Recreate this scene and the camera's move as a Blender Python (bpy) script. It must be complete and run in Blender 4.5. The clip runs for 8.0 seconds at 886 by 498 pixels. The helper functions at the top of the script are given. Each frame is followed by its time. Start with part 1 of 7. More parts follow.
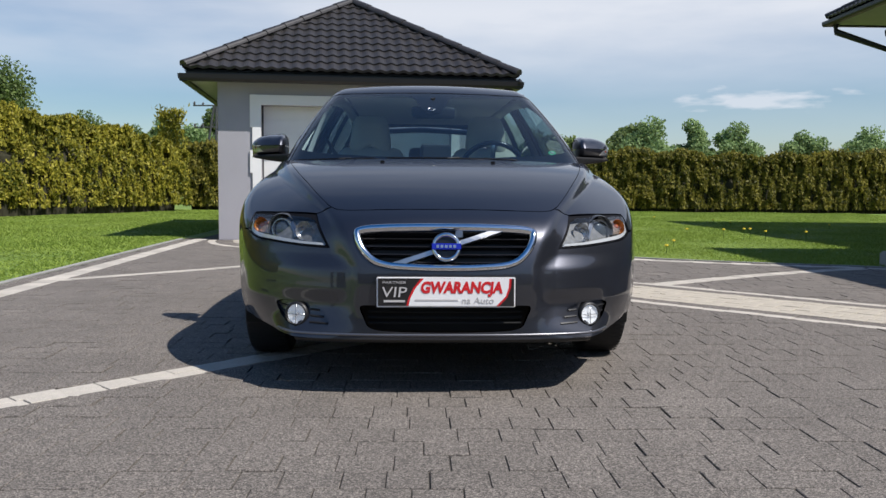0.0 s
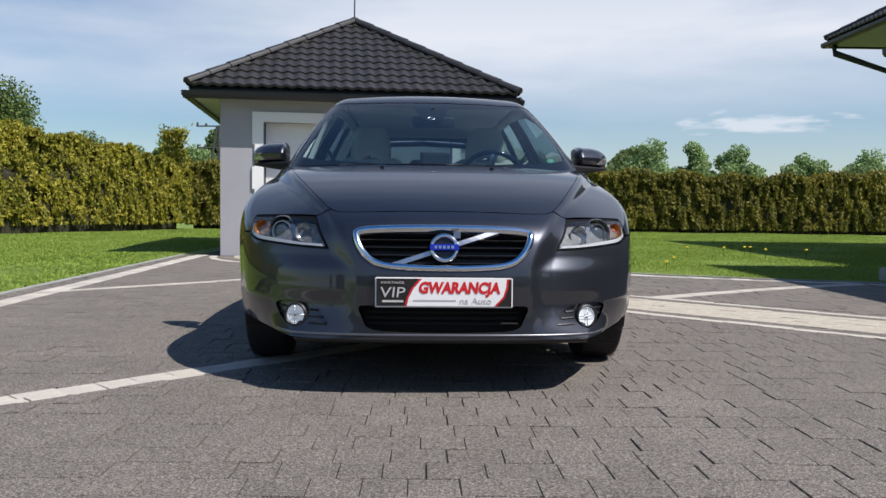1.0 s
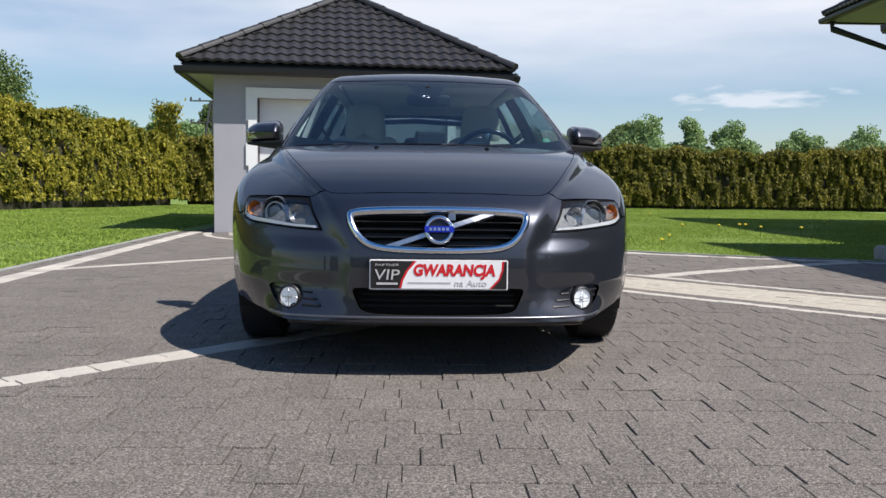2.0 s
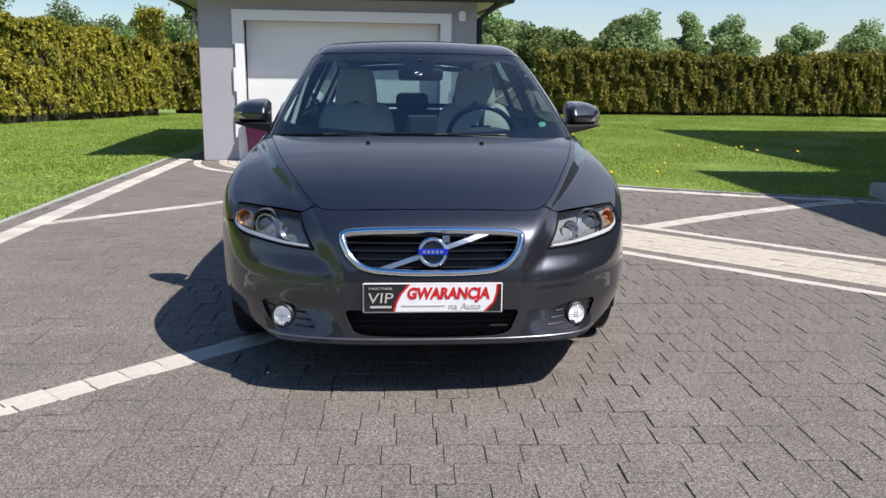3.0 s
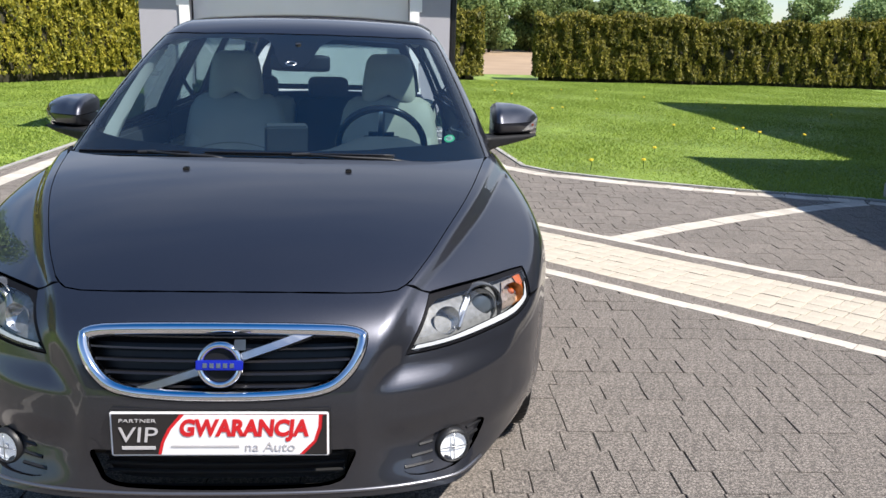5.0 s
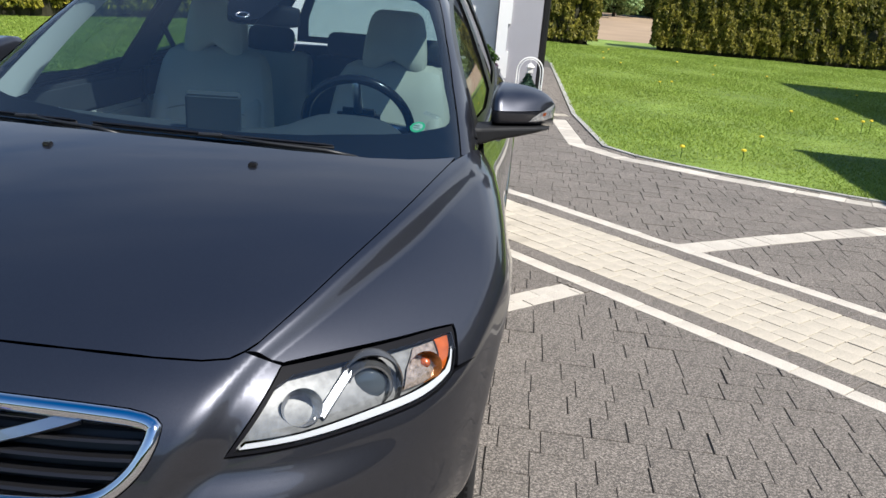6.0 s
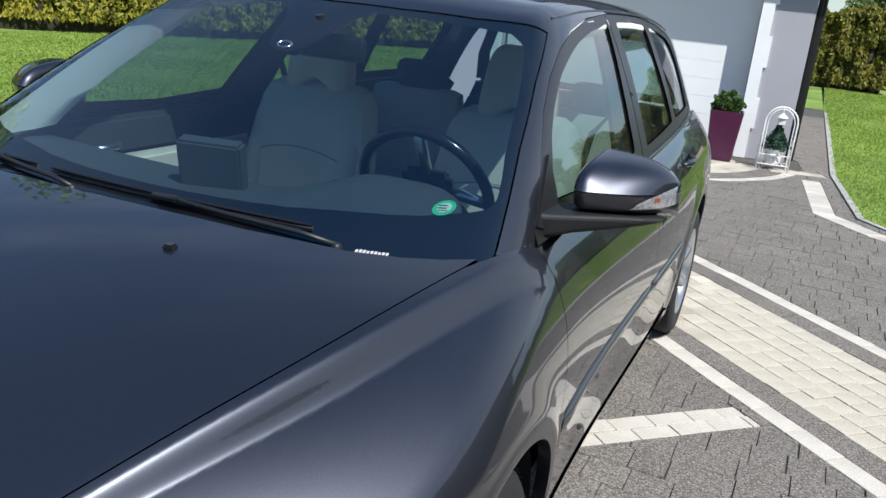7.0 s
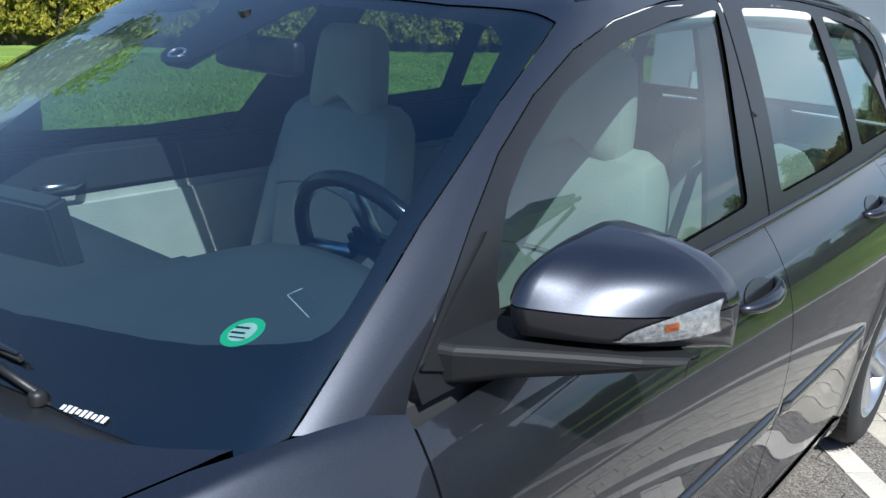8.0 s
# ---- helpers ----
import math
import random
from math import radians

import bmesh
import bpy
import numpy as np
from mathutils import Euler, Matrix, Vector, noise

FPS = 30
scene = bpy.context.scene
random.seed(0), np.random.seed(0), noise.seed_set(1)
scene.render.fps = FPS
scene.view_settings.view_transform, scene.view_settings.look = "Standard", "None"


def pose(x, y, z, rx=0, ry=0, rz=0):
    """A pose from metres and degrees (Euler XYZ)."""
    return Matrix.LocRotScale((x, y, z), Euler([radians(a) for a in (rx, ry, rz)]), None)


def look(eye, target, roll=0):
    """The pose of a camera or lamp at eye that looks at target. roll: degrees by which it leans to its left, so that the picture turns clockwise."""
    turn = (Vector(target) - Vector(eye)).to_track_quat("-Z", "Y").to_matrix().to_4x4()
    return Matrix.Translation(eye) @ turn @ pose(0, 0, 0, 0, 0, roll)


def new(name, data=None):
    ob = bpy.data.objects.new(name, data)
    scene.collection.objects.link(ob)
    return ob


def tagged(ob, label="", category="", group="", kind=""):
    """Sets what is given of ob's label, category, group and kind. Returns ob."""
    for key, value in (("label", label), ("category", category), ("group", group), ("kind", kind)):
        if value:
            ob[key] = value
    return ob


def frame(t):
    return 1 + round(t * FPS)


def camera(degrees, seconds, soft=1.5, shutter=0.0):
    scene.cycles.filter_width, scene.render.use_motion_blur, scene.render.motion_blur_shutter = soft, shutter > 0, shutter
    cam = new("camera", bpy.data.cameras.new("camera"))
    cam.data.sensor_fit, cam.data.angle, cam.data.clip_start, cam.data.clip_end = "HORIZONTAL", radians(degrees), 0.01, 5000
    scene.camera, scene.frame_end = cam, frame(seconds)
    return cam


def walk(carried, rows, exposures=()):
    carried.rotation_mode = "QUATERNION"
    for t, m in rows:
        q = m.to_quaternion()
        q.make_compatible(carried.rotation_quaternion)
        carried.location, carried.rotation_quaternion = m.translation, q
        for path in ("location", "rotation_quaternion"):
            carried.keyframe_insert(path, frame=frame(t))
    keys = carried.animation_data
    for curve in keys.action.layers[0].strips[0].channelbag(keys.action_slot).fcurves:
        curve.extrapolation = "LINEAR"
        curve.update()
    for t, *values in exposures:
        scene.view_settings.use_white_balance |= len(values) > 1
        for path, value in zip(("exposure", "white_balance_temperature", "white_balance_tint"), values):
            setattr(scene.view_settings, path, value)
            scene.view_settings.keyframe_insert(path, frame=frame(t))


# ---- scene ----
cam = camera(56.0, 8.0)
PATH = [
    (0, (-0.167, -3.139, 0.801), (-0.069, -1.147, 0.653), 0.5),
    (0.5, (-0.157, -3.176, 0.748), (-0.074, -1.181, 0.631), 1.0),
    (1, (-0.155, -3.176, 0.722), (-0.061, -1.18, 0.627), 0.7),
    (1.5, (-0.155, -3.168, 0.711), (-0.052, -1.174, 0.606), 0.7),
    (2.8, (-0.148, -3.068, 1.07), (-0.032, -1.101, 0.729), 0.7),
    (3, (-0.154, -3.04, 1.216), (-0.031, -1.085, 0.812), 0.6),
    (3.5, (-0.179, -2.969, 1.39), (-0.032, -1.026, 0.939), 0.9),
    (4, (-0.021, -2.671, 1.342), (0.135, -0.728, 0.894), 1.0),
    (4.5, (0.154, -2.291, 1.35), (0.294, -0.354, 0.872), 1.4),
    (5, (0.42, -1.897, 1.357), (0.533, 0.038, 0.861), 1.5),
    (5.2, (0.532, -1.753, 1.35), (0.626, 0.176, 0.83), 2.2),
    (6.3, (1.005, -0.871, 1.379), (0.705, 1.006, 0.756), 5.2),
    (6.5, (1.089, -0.696, 1.359), (0.656, 1.154, 0.734), 5.2),
    (7, (1.241, -0.283, 1.393), (0.512, 1.487, 0.812), 6.0),
    (7.5, (1.302, 0.221, 1.434), (0.335, 1.885, 0.891), 5.2),
    (8, (1.339, 0.685, 1.372), (0.133, 2.163, 0.772), 3.2),
]
walk(cam, [(t, look(eye, target, roll)) for t, eye, target, roll in PATH],
     exposures=[(0, 0.12, 6250, 11), (1.7, 0.26, 6250, 11), (3.0, 0.46, 6300, 13), (3.5, 0.62, 6350, 13), (5.2, 0.73, 6400, 11), (6.5, 0.46, 6150, 8), (7.5, 0.50, 5750, 6), (8, 0.64, 5700, 5)])

# ---- world, sun ----
SUN = Vector((0.62, -0.42, 1.0)).normalized()      # towards the sun
world = bpy.data.worlds.new("world")
scene.world = world
world.use_nodes = True
wn, wl = world.node_tree.nodes, world.node_tree.links
wn.clear()
sky = wn.new("ShaderNodeTexSky")
sky.sky_type, sky.sun_disc = "NISHITA", False
sky.sun_elevation = math.asin(SUN.z)
sky.sun_rotation = math.atan2(SUN.x, SUN.y)
sky.air_density, sky.dust_density, sky.ozone_density = 1.0, 0.4, 2.5
geo = wn.new("ShaderNodeTexCoord")
flat = wn.new("ShaderNodeMapping")
flat.inputs["Scale"].default_value = (1.0, 1.0, 4.5)
flat.inputs["Location"].default_value = (0.35, 0.2, 0.3)
puff = wn.new("ShaderNodeTexNoise")
puff.inputs["Scale"].default_value, puff.inputs["Detail"].default_value = 1.6, 6.0
puff.inputs["Roughness"].default_value = 0.52
cover = wn.new("ShaderNodeValToRGB")
cover.color_ramp.elements[0].position, cover.color_ramp.elements[1].position = 0.45, 0.78
cover.color_ramp.elements[0].color = (0.24, 0.24, 0.24, 1)
cover.color_ramp.elements[1].color = (0.78, 0.78, 0.78, 1)
mixc = wn.new("ShaderNodeMixRGB")
mixc.inputs[2].default_value = (15.0, 15.3, 15.9, 1)
bg = wn.new("ShaderNodeBackground")
bg.inputs["Strength"].default_value = 0.05
out = wn.new("ShaderNodeOutputWorld")
wl.new(geo.outputs["Generated"], flat.inputs["Vector"])
wl.new(flat.outputs["Vector"], puff.inputs["Vector"])
split = wn.new("ShaderNodeSeparateXYZ")
wl.new(geo.outputs["Generated"], split.inputs[0])
east = wn.new("ShaderNodeMath")                # the veil thickens towards the house and the garage
east.operation, east.inputs[1].default_value = "MULTIPLY_ADD", 0.34
wl.new(split.outputs["X"], east.inputs[0])
wl.new(puff.outputs["Fac"], east.inputs[2])
north = wn.new("ShaderNodeMath")
north.operation, north.inputs[1].default_value = "MULTIPLY_ADD", 0.22
wl.new(split.outputs["Y"], north.inputs[0])
wl.new(east.outputs[0], north.inputs[2])
wl.new(north.outputs[0], cover.inputs["Fac"])
low = wn.new("ShaderNodeValToRGB")            # clouds lie in a belt over the horizon; overhead it is clear
low.color_ramp.elements[0].position, low.color_ramp.elements[0].color = 0.0, (0.36, 0.36, 0.36, 1)
low.color_ramp.elements[1].position, low.color_ramp.elements[1].color = 0.20, (1.2, 1.2, 1.2, 1)
for pos, v in ((0.05, 0.30), (0.10, 0.36), (0.15, 1.05), (0.26, 1.0), (0.40, 0.75), (0.60, 0.45), (0.76, 0.2), (0.92, 0.0)):
    e = low.color_ramp.elements.new(pos)
    e.color = (v, v, v, 1)
wl.new(split.outputs["Z"], low.inputs["Fac"])
both = wn.new("ShaderNodeMath")
both.operation = "MULTIPLY"
wl.new(cover.outputs["Color"], both.inputs[0])
wl.new(low.outputs["Color"], both.inputs[1])
off = wn.new("ShaderNodeVectorMath")           # one small fair-weather cloud low over the trees
off.operation, off.inputs[1].default_value = "SUBTRACT", (0.385, 0.92, 0.100)
wl.new(geo.outputs["Generated"], off.inputs[0])
wide = wn.new("ShaderNodeVectorMath")
wide.operation, wide.inputs[1].default_value = "MULTIPLY", (10.5, 2.0, 62.0)
wl.new(off.outputs[0], wide.inputs[0])
span = wn.new("ShaderNodeVectorMath")
span.operation = "LENGTH"
wl.new(wide.outputs[0], span.inputs[0])
tuft = wn.new("ShaderNodeTexNoise")
tuft.inputs["Scale"].default_value, tuft.inputs["Detail"].default_value = 22.0, 6.0
wl.new(flat.outputs["Vector"], tuft.inputs["Vector"])
ragged = wn.new("ShaderNodeMath")
ragged.operation, ragged.inputs[1].default_value = "MULTIPLY_ADD", 2.4
wl.new(tuft.outputs["Fac"], ragged.inputs[0])
wl.new(span.outputs["Value"], ragged.inputs[2])
body = wn.new("ShaderNodeMapRange")
body.inputs["From Min"].default_value, body.inputs["From Max"].default_value = 2.25, 1.45
body.inputs["To Min"].default_value, body.inputs["To Max"].default_value = 0.0, 0.75
wl.new(ragged.outputs[0], body.inputs["Value"])
most = wn.new("ShaderNodeMath")
most.operation = "MAXIMUM"
wl.new(both.outputs[0], most.inputs[0])
wl.new(body.outputs[0], most.inputs[1])
wl.new(most.outputs[0], mixc.inputs[0])
deep = wn.new("ShaderNodeHueSaturation")
deep.inputs["Saturation"].default_value, deep.inputs["Value"].default_value = 1.45, 1.65
wl.new(sky.outputs["Color"], deep.inputs["Color"])
wl.new(deep.outputs["Color"], mixc.inputs[1])
wl.new(mixc.outputs["Color"], bg.inputs["Color"])
wl.new(bg.outputs["Background"], out.inputs["Surface"])
sun = new("sun", bpy.data.lights.new("sun", "SUN"))
sun.data.energy, sun.data.angle, sun.data.color = 5.0, radians(0.55), (1.0, 0.945, 0.86)
sun.matrix_world = look(SUN * 60, (0, 0, 0))


# ---- materials ----
def material(name, color, rough=0.6, metal=0.0, vary=0.0, scale=8.0, second=None, bump=0.0, bump_scale=60.0, grain=0.0,
             spec=0.5, coat=0.0, island=0.0, fine=0.0, fine_scale=250.0, obj_random=0.0, detail=5.0, speck=0.0, speck_scale=230.0):
    """A principled surface whose colour wanders at two sizes, with fine relief."""
    m = bpy.data.materials.new(name)
    m.use_nodes = True
    n, l = m.node_tree.nodes, m.node_tree.links
    b = n["Principled BSDF"]
    b.inputs["Roughness"].default_value, b.inputs["Metallic"].default_value = rough, metal
    b.inputs["Specular IOR Level"].default_value = spec
    b.inputs["Coat Weight"].default_value = coat
    b.inputs["Coat Roughness"].default_value = 0.02
    co = n.new("ShaderNodeTexCoord")
    rgb = n.new("ShaderNodeRGB")
    rgb.outputs[0].default_value = (*color, 1)
    last = rgb.outputs[0]
    def noise_fac(sc, det=5.0):
        t = n.new("ShaderNodeTexNoise")
        t.inputs["Scale"].default_value, t.inputs["Detail"].default_value = sc, det
        l.new(co.outputs["Object"], t.inputs["Vector"])
        return t.outputs["Fac"]
    def scaled(value, fac, amount, lo=0.25, hi=0.75):
        mr = n.new("ShaderNodeMapRange")
        mr.inputs["From Min"].default_value, mr.inputs["From Max"].default_value = lo, hi
        mr.inputs["To Min"].default_value, mr.inputs["To Max"].default_value = 1 - amount, 1 + amount
        l.new(fac, mr.inputs["Value"])
        mu = n.new("ShaderNodeVectorMath")
        mu.operation = "SCALE"
        l.new(value, mu.inputs[0])
        l.new(mr.outputs[0], mu.inputs["Scale"])
        return mu.outputs[0]
    if second:
        mx = n.new("ShaderNodeMixRGB")
        rp = n.new("ShaderNodeValToRGB")
        rp.color_ramp.elements[0].position, rp.color_ramp.elements[1].position = 0.42, 0.62
        l.new(noise_fac(scale * 0.6), rp.inputs["Fac"])
        l.new(rp.outputs["Color"], mx.inputs[0])
        l.new(last, mx.inputs[1])
        mx.inputs[2].default_value = (*second, 1)
        last = mx.outputs[0]
    if vary:
        last = scaled(last, noise_fac(scale, detail), vary)
    if fine:
        last = scaled(last, noise_fac(fine_scale, 2.0), fine, 0.36, 0.64)
    if speck:                                     # grit of single grains, pale and dark
        vo = n.new("ShaderNodeTexVoronoi")
        vo.inputs["Scale"].default_value = speck_scale
        l.new(co.outputs["Object"], vo.inputs["Vector"])
        sp = n.new("ShaderNodeSeparateColor")
        l.new(vo.outputs["Color"], sp.inputs[0])
        pw = n.new("ShaderNodeMath")
        pw.operation, pw.inputs[1].default_value = "POWER", 2.2
        l.new(sp.outputs[0], pw.inputs[0])
        last = scaled(last, pw.outputs[0], speck, 0.0, 0.62)
    if island or obj_random:
        g = n.new("ShaderNodeNewGeometry")
        if island:
            last = scaled(last, g.outputs["Random Per Island"], island)
        if obj_random:
            oi = n.new("ShaderNodeObjectInfo")
            last = scaled(last, oi.outputs["Random"], obj_random)
    l.new(last, b.inputs["Base Color"])
    if bump:
        bp = n.new("ShaderNodeBump")
        bp.inputs["Strength"].default_value, bp.inputs["Distance"].default_value = bump, 0.004
        l.new(noise_fac(bump_scale), bp.inputs["Height"])
        l.new(bp.outputs[0], b.inputs["Normal"])
    return m


def leafy(name, low, high, rough=0.55, through_light=0.35):
    """Foliage: colour from leaf to leaf, some light through the leaf."""
    m = bpy.data.materials.new(name)
    m.use_nodes = True
    n, l = m.node_tree.nodes, m.node_tree.links
    b = n["Principled BSDF"]
    b.inputs["Roughness"].default_value = rough
    b.inputs["Specular IOR Level"].default_value = 0.25
    g = n.new("ShaderNodeNewGeometry")
    co = n.new("ShaderNodeTexCoord")
    t = n.new("ShaderNodeTexNoise")
    t.inputs["Scale"].default_value = 0.9
    l.new(co.outputs["Object"], t.inputs["Vector"])
    add = n.new("ShaderNodeMath")
    add.operation = "ADD"
    l.new(g.outputs["Random Per Island"], add.inputs[0])
    l.new(t.outputs["Fac"], add.inputs[1])
    half = n.new("ShaderNodeMath")
    half.operation = "MULTIPLY"
    half.inputs[1].default_value = 0.5
    l.new(add.outputs[0], half.inputs[0])
    rp = n.new("ShaderNodeValToRGB")
    rp.color_ramp.elements[0].position, rp.color_ramp.elements[1].position = 0.2, 0.8
    rp.color_ramp.elements[0].color, rp.color_ramp.elements[1].color = (*low, 1), (*high, 1)
    l.new(half.outputs[0], rp.inputs["Fac"])
    l.new(rp.outputs["Color"], b.inputs["Base Color"])
    tr = n.new("ShaderNodeBsdfTranslucent")
    l.new(rp.outputs["Color"], tr.inputs["Color"])
    mx = n.new("ShaderNodeMixShader")
    mx.inputs[0].default_value = through_light
    l.new(b.outputs[0], mx.inputs[1])
    l.new(tr.outputs[0], mx.inputs[2])
    l.new(mx.outputs[0], n["Material Output"].inputs["Surface"])
    return m


def glass(name, tint=(1, 1, 1), dust=0.0, rough=0.0, gloss=0.08):
    """Thin clear pane: gloss by angle over tinted see-through, with a film of dust."""
    m = bpy.data.materials.new(name)
    m.use_nodes = True
    n, l = m.node_tree.nodes, m.node_tree.links
    n.remove(n["Principled BSDF"])
    tr = n.new("ShaderNodeBsdfTransparent")
    tr.inputs["Color"].default_value = (*tint, 1)
    gl = n.new("ShaderNodeBsdfGlossy")
    gl.inputs["Roughness"].default_value = rough
    lw = n.new("ShaderNodeLayerWeight")          # Schlick's curve, the same from both sides of the pane
    lw.inputs["Blend"].default_value = 0.5
    po = n.new("ShaderNodeMath")
    po.operation, po.inputs[1].default_value = "POWER", 4.6
    l.new(lw.outputs["Facing"], po.inputs[0])
    fr = n.new("ShaderNodeMath")
    fr.operation, fr.inputs[1].default_value, fr.inputs[2].default_value = "MULTIPLY_ADD", 0.90, gloss
    l.new(po.outputs[0], fr.inputs[0])
    mx = n.new("ShaderNodeMixShader")
    l.new(fr.outputs[0], mx.inputs[0])
    l.new(tr.outputs[0], mx.inputs[1])
    l.new(gl.outputs[0], mx.inputs[2])
    last = mx.outputs[0]
    if dust:
        df = n.new("ShaderNodeBsdfDiffuse")
        df.inputs["Color"].default_value = (0.72, 0.74, 0.76, 1)
        co = n.new("ShaderNodeTexCoord")
        t = n.new("ShaderNodeTexNoise")
        t.inputs["Scale"].default_value, t.inputs["Detail"].default_value = 3.0, 6.0
        l.new(co.outputs["Object"], t.inputs["Vector"])
        mr = n.new("ShaderNodeMapRange")
        mr.inputs["From Min"].default_value, mr.inputs["From Max"].default_value = 0.3, 0.7
        mr.inputs["To Min"].default_value, mr.inputs["To Max"].default_value = dust * 0.5, dust * 1.5
        l.new(t.outputs["Fac"], mr.inputs["Value"])
        m2 = n.new("ShaderNodeMixShader")
        l.new(mr.outputs[0], m2.inputs[0])
        l.new(last, m2.inputs[1])
        l.new(df.outputs[0], m2.inputs[2])
        last = m2.outputs[0]
    l.new(last, n["Material Output"].inputs["Surface"])
    return m


M_GRASS = leafy("grass_blades", (0.17, 0.255, 0.040), (0.35, 0.44, 0.085))
M_LAWN = material("lawn_soil", (0.13, 0.20, 0.030), 0.9, vary=0.35, scale=1.2, second=(0.19, 0.27, 0.045), bump=0.8, bump_scale=40, fine=0.35, fine_scale=60)
M_FIELD = material("field_soil", (0.33, 0.235, 0.15), 0.95, vary=0.2, scale=0.3, bump=0.5)
M_JOINT = material("joint_sand", (0.075, 0.068, 0.060), 0.95, vary=0.3, scale=20, bump=0.6, fine=0.3)
M_GREY = material("grey_paver", (0.178, 0.156, 0.136), 0.85, vary=0.13, scale=1.6, bump=1.0, bump_scale=200, island=0.05, obj_random=0.04, fine=0.25, fine_scale=90, speck=0.54, speck_scale=270)
M_WHITE = material("white_paver", (0.50, 0.455, 0.395), 0.8, vary=0.18, scale=5.0, bump=0.5, bump_scale=180, island=0.10, fine=0.16, fine_scale=220)
M_CREAM = material("cream_paver", (0.46, 0.41, 0.335), 0.8, vary=0.18, scale=5.0, bump=0.5, bump_scale=180, island=0.12, fine=0.16, fine_scale=220)
M_KERB = material("kerb_concrete", (0.36, 0.35, 0.33), 0.85, vary=0.2, scale=4.0, bump=0.5, island=0.08, fine=0.2)
M_WALL = material("grey_render", (0.37, 0.36, 0.39), 0.9, vary=0.05, scale=1.5, bump=0.5, bump_scale=220, fine=0.08)
M_TRIM = material("white_plaster", (0.82, 0.81, 0.80), 0.75, vary=0.04, scale=2.0, bump=0.2, bump_scale=200)
M_DOOR = material("door_enamel", (0.78, 0.78, 0.77), 0.42, vary=0.03, scale=2.0, bump=0.15, bump_scale=300)
M_TILE = material("graphite_roof_tile", (0.036, 0.033, 0.033), 0.38, vary=0.2, scale=6.0, bump=0.25, bump_scale=120, island=0.16, fine=0.15)
M_GUTTER = material("dark_gutter", (0.012, 0.011, 0.011), 0.40, vary=0.1, scale=4.0)
M_SOFFIT = material("cream_soffit", (0.50, 0.47, 0.42), 0.7, vary=0.06, scale=4.0)
M_PLUM = material("plum_glaze", (0.065, 0.008, 0.040), 0.25, vary=0.12, scale=6.0)
M_SOIL = material("potting_soil", (0.03, 0.022, 0.016), 0.95, bump=0.8)
M_WHITEWIRE = material("white_wire", (0.85, 0.84, 0.82), 0.5, vary=0.05)
M_POTWHITE = material("whitewashed_pot", (0.72, 0.70, 0.66), 0.7, vary=0.12, scale=14)
M_BOX = leafy("boxwood_leaf", (0.025, 0.06, 0.012), (0.09, 0.16, 0.03))
M_FIR = leafy("blue_dwarf_fir", (0.03, 0.07, 0.045), (0.09, 0.16, 0.11))
M_THUJA = leafy("thuja_spray", (0.065, 0.090, 0.014), (0.52, 0.45, 0.055))
M_THUJA_BACK = leafy("thuja_spray_dark", (0.04, 0.055, 0.013), (0.36, 0.31, 0.05))
# Spring green of the far trees, its colour lightened for haze.
M_TREE = leafy("hazy_spring_leaf", (0.13, 0.21, 0.08), (0.34, 0.46, 0.19))
M_TREE_DARK = leafy("dark_tree_leaf", (0.06, 0.10, 0.03), (0.20, 0.26, 0.08))
M_BARK = material("bark", (0.09, 0.065, 0.045), 0.95, vary=0.3, scale=12, bump=0.8)
M_POLE = material("grey_steel_pole", (0.06, 0.06, 0.065), 0.6, vary=0.1)
M_HILL = material("distant_wood", (0.16, 0.24, 0.22), 1.0, vary=0.2, scale=0.05)
M_YELLOW = material("dandelion", (0.75, 0.55, 0.03), 0.7)


# ---- mesh helpers ----
def part(name, bm, mat, parent=None, label="", smooth=False):
    """Links a bmesh as one mesh object under parent."""
    if smooth:
        for e in bm.edges:
            if len(e.link_faces) == 2 and e.calc_face_angle(0) > 1.1:
                e.smooth = False
    me = bpy.data.meshes.new(name)
    bm.to_mesh(me)
    bm.free()
    if smooth:
        me.polygons.foreach_set("use_smooth", [True] * len(me.polygons))
    me.materials.append(mat)
    ob = new(name, me)
    if parent:
        ob.parent = parent
    if label:
        ob["label"] = label
    return ob


def raw(name, verts, faces, mat, parent=None, label="", smooth=False):
    me = bpy.data.meshes.new(name)
    me.from_pydata([tuple(v) for v in verts], [], [tuple(f) for f in faces])
    if smooth:
        me.polygons.foreach_set("use_smooth", [True] * len(me.polygons))
    me.materials.append(mat)
    ob = new(name, me)
    if parent:
        ob.parent = parent
    if label:
        ob["label"] = label
    return ob


def empty(name, m=None):
    ob = new(name)
    ob.empty_display_size = 0.1
    if m is not None:
        ob.matrix_world = m
    return ob


def box(x0, x1, y0, y1, z0, z1, bevel=0.0, bm=None):
    own = bmesh.new()
    bmesh.ops.create_cube(own, size=1)
    for v in own.verts:
        v.co = Vector(((x0 + x1) / 2 + v.co.x * (x1 - x0), (y0 + y1) / 2 + v.co.y * (y1 - y0), (z0 + z1) / 2 + v.co.z * (z1 - z0)))
    if bevel:
        bmesh.ops.bevel(own, geom=own.edges[:], offset=bevel, segments=2, affect="EDGES")
    if bm is None:
        return own
    join(bm, own)
    return bm


def join(bm, other):
    me = bpy.data.meshes.new("joined")
    other.to_mesh(me)
    other.free()
    bm.from_mesh(me)
    bpy.data.meshes.remove(me)


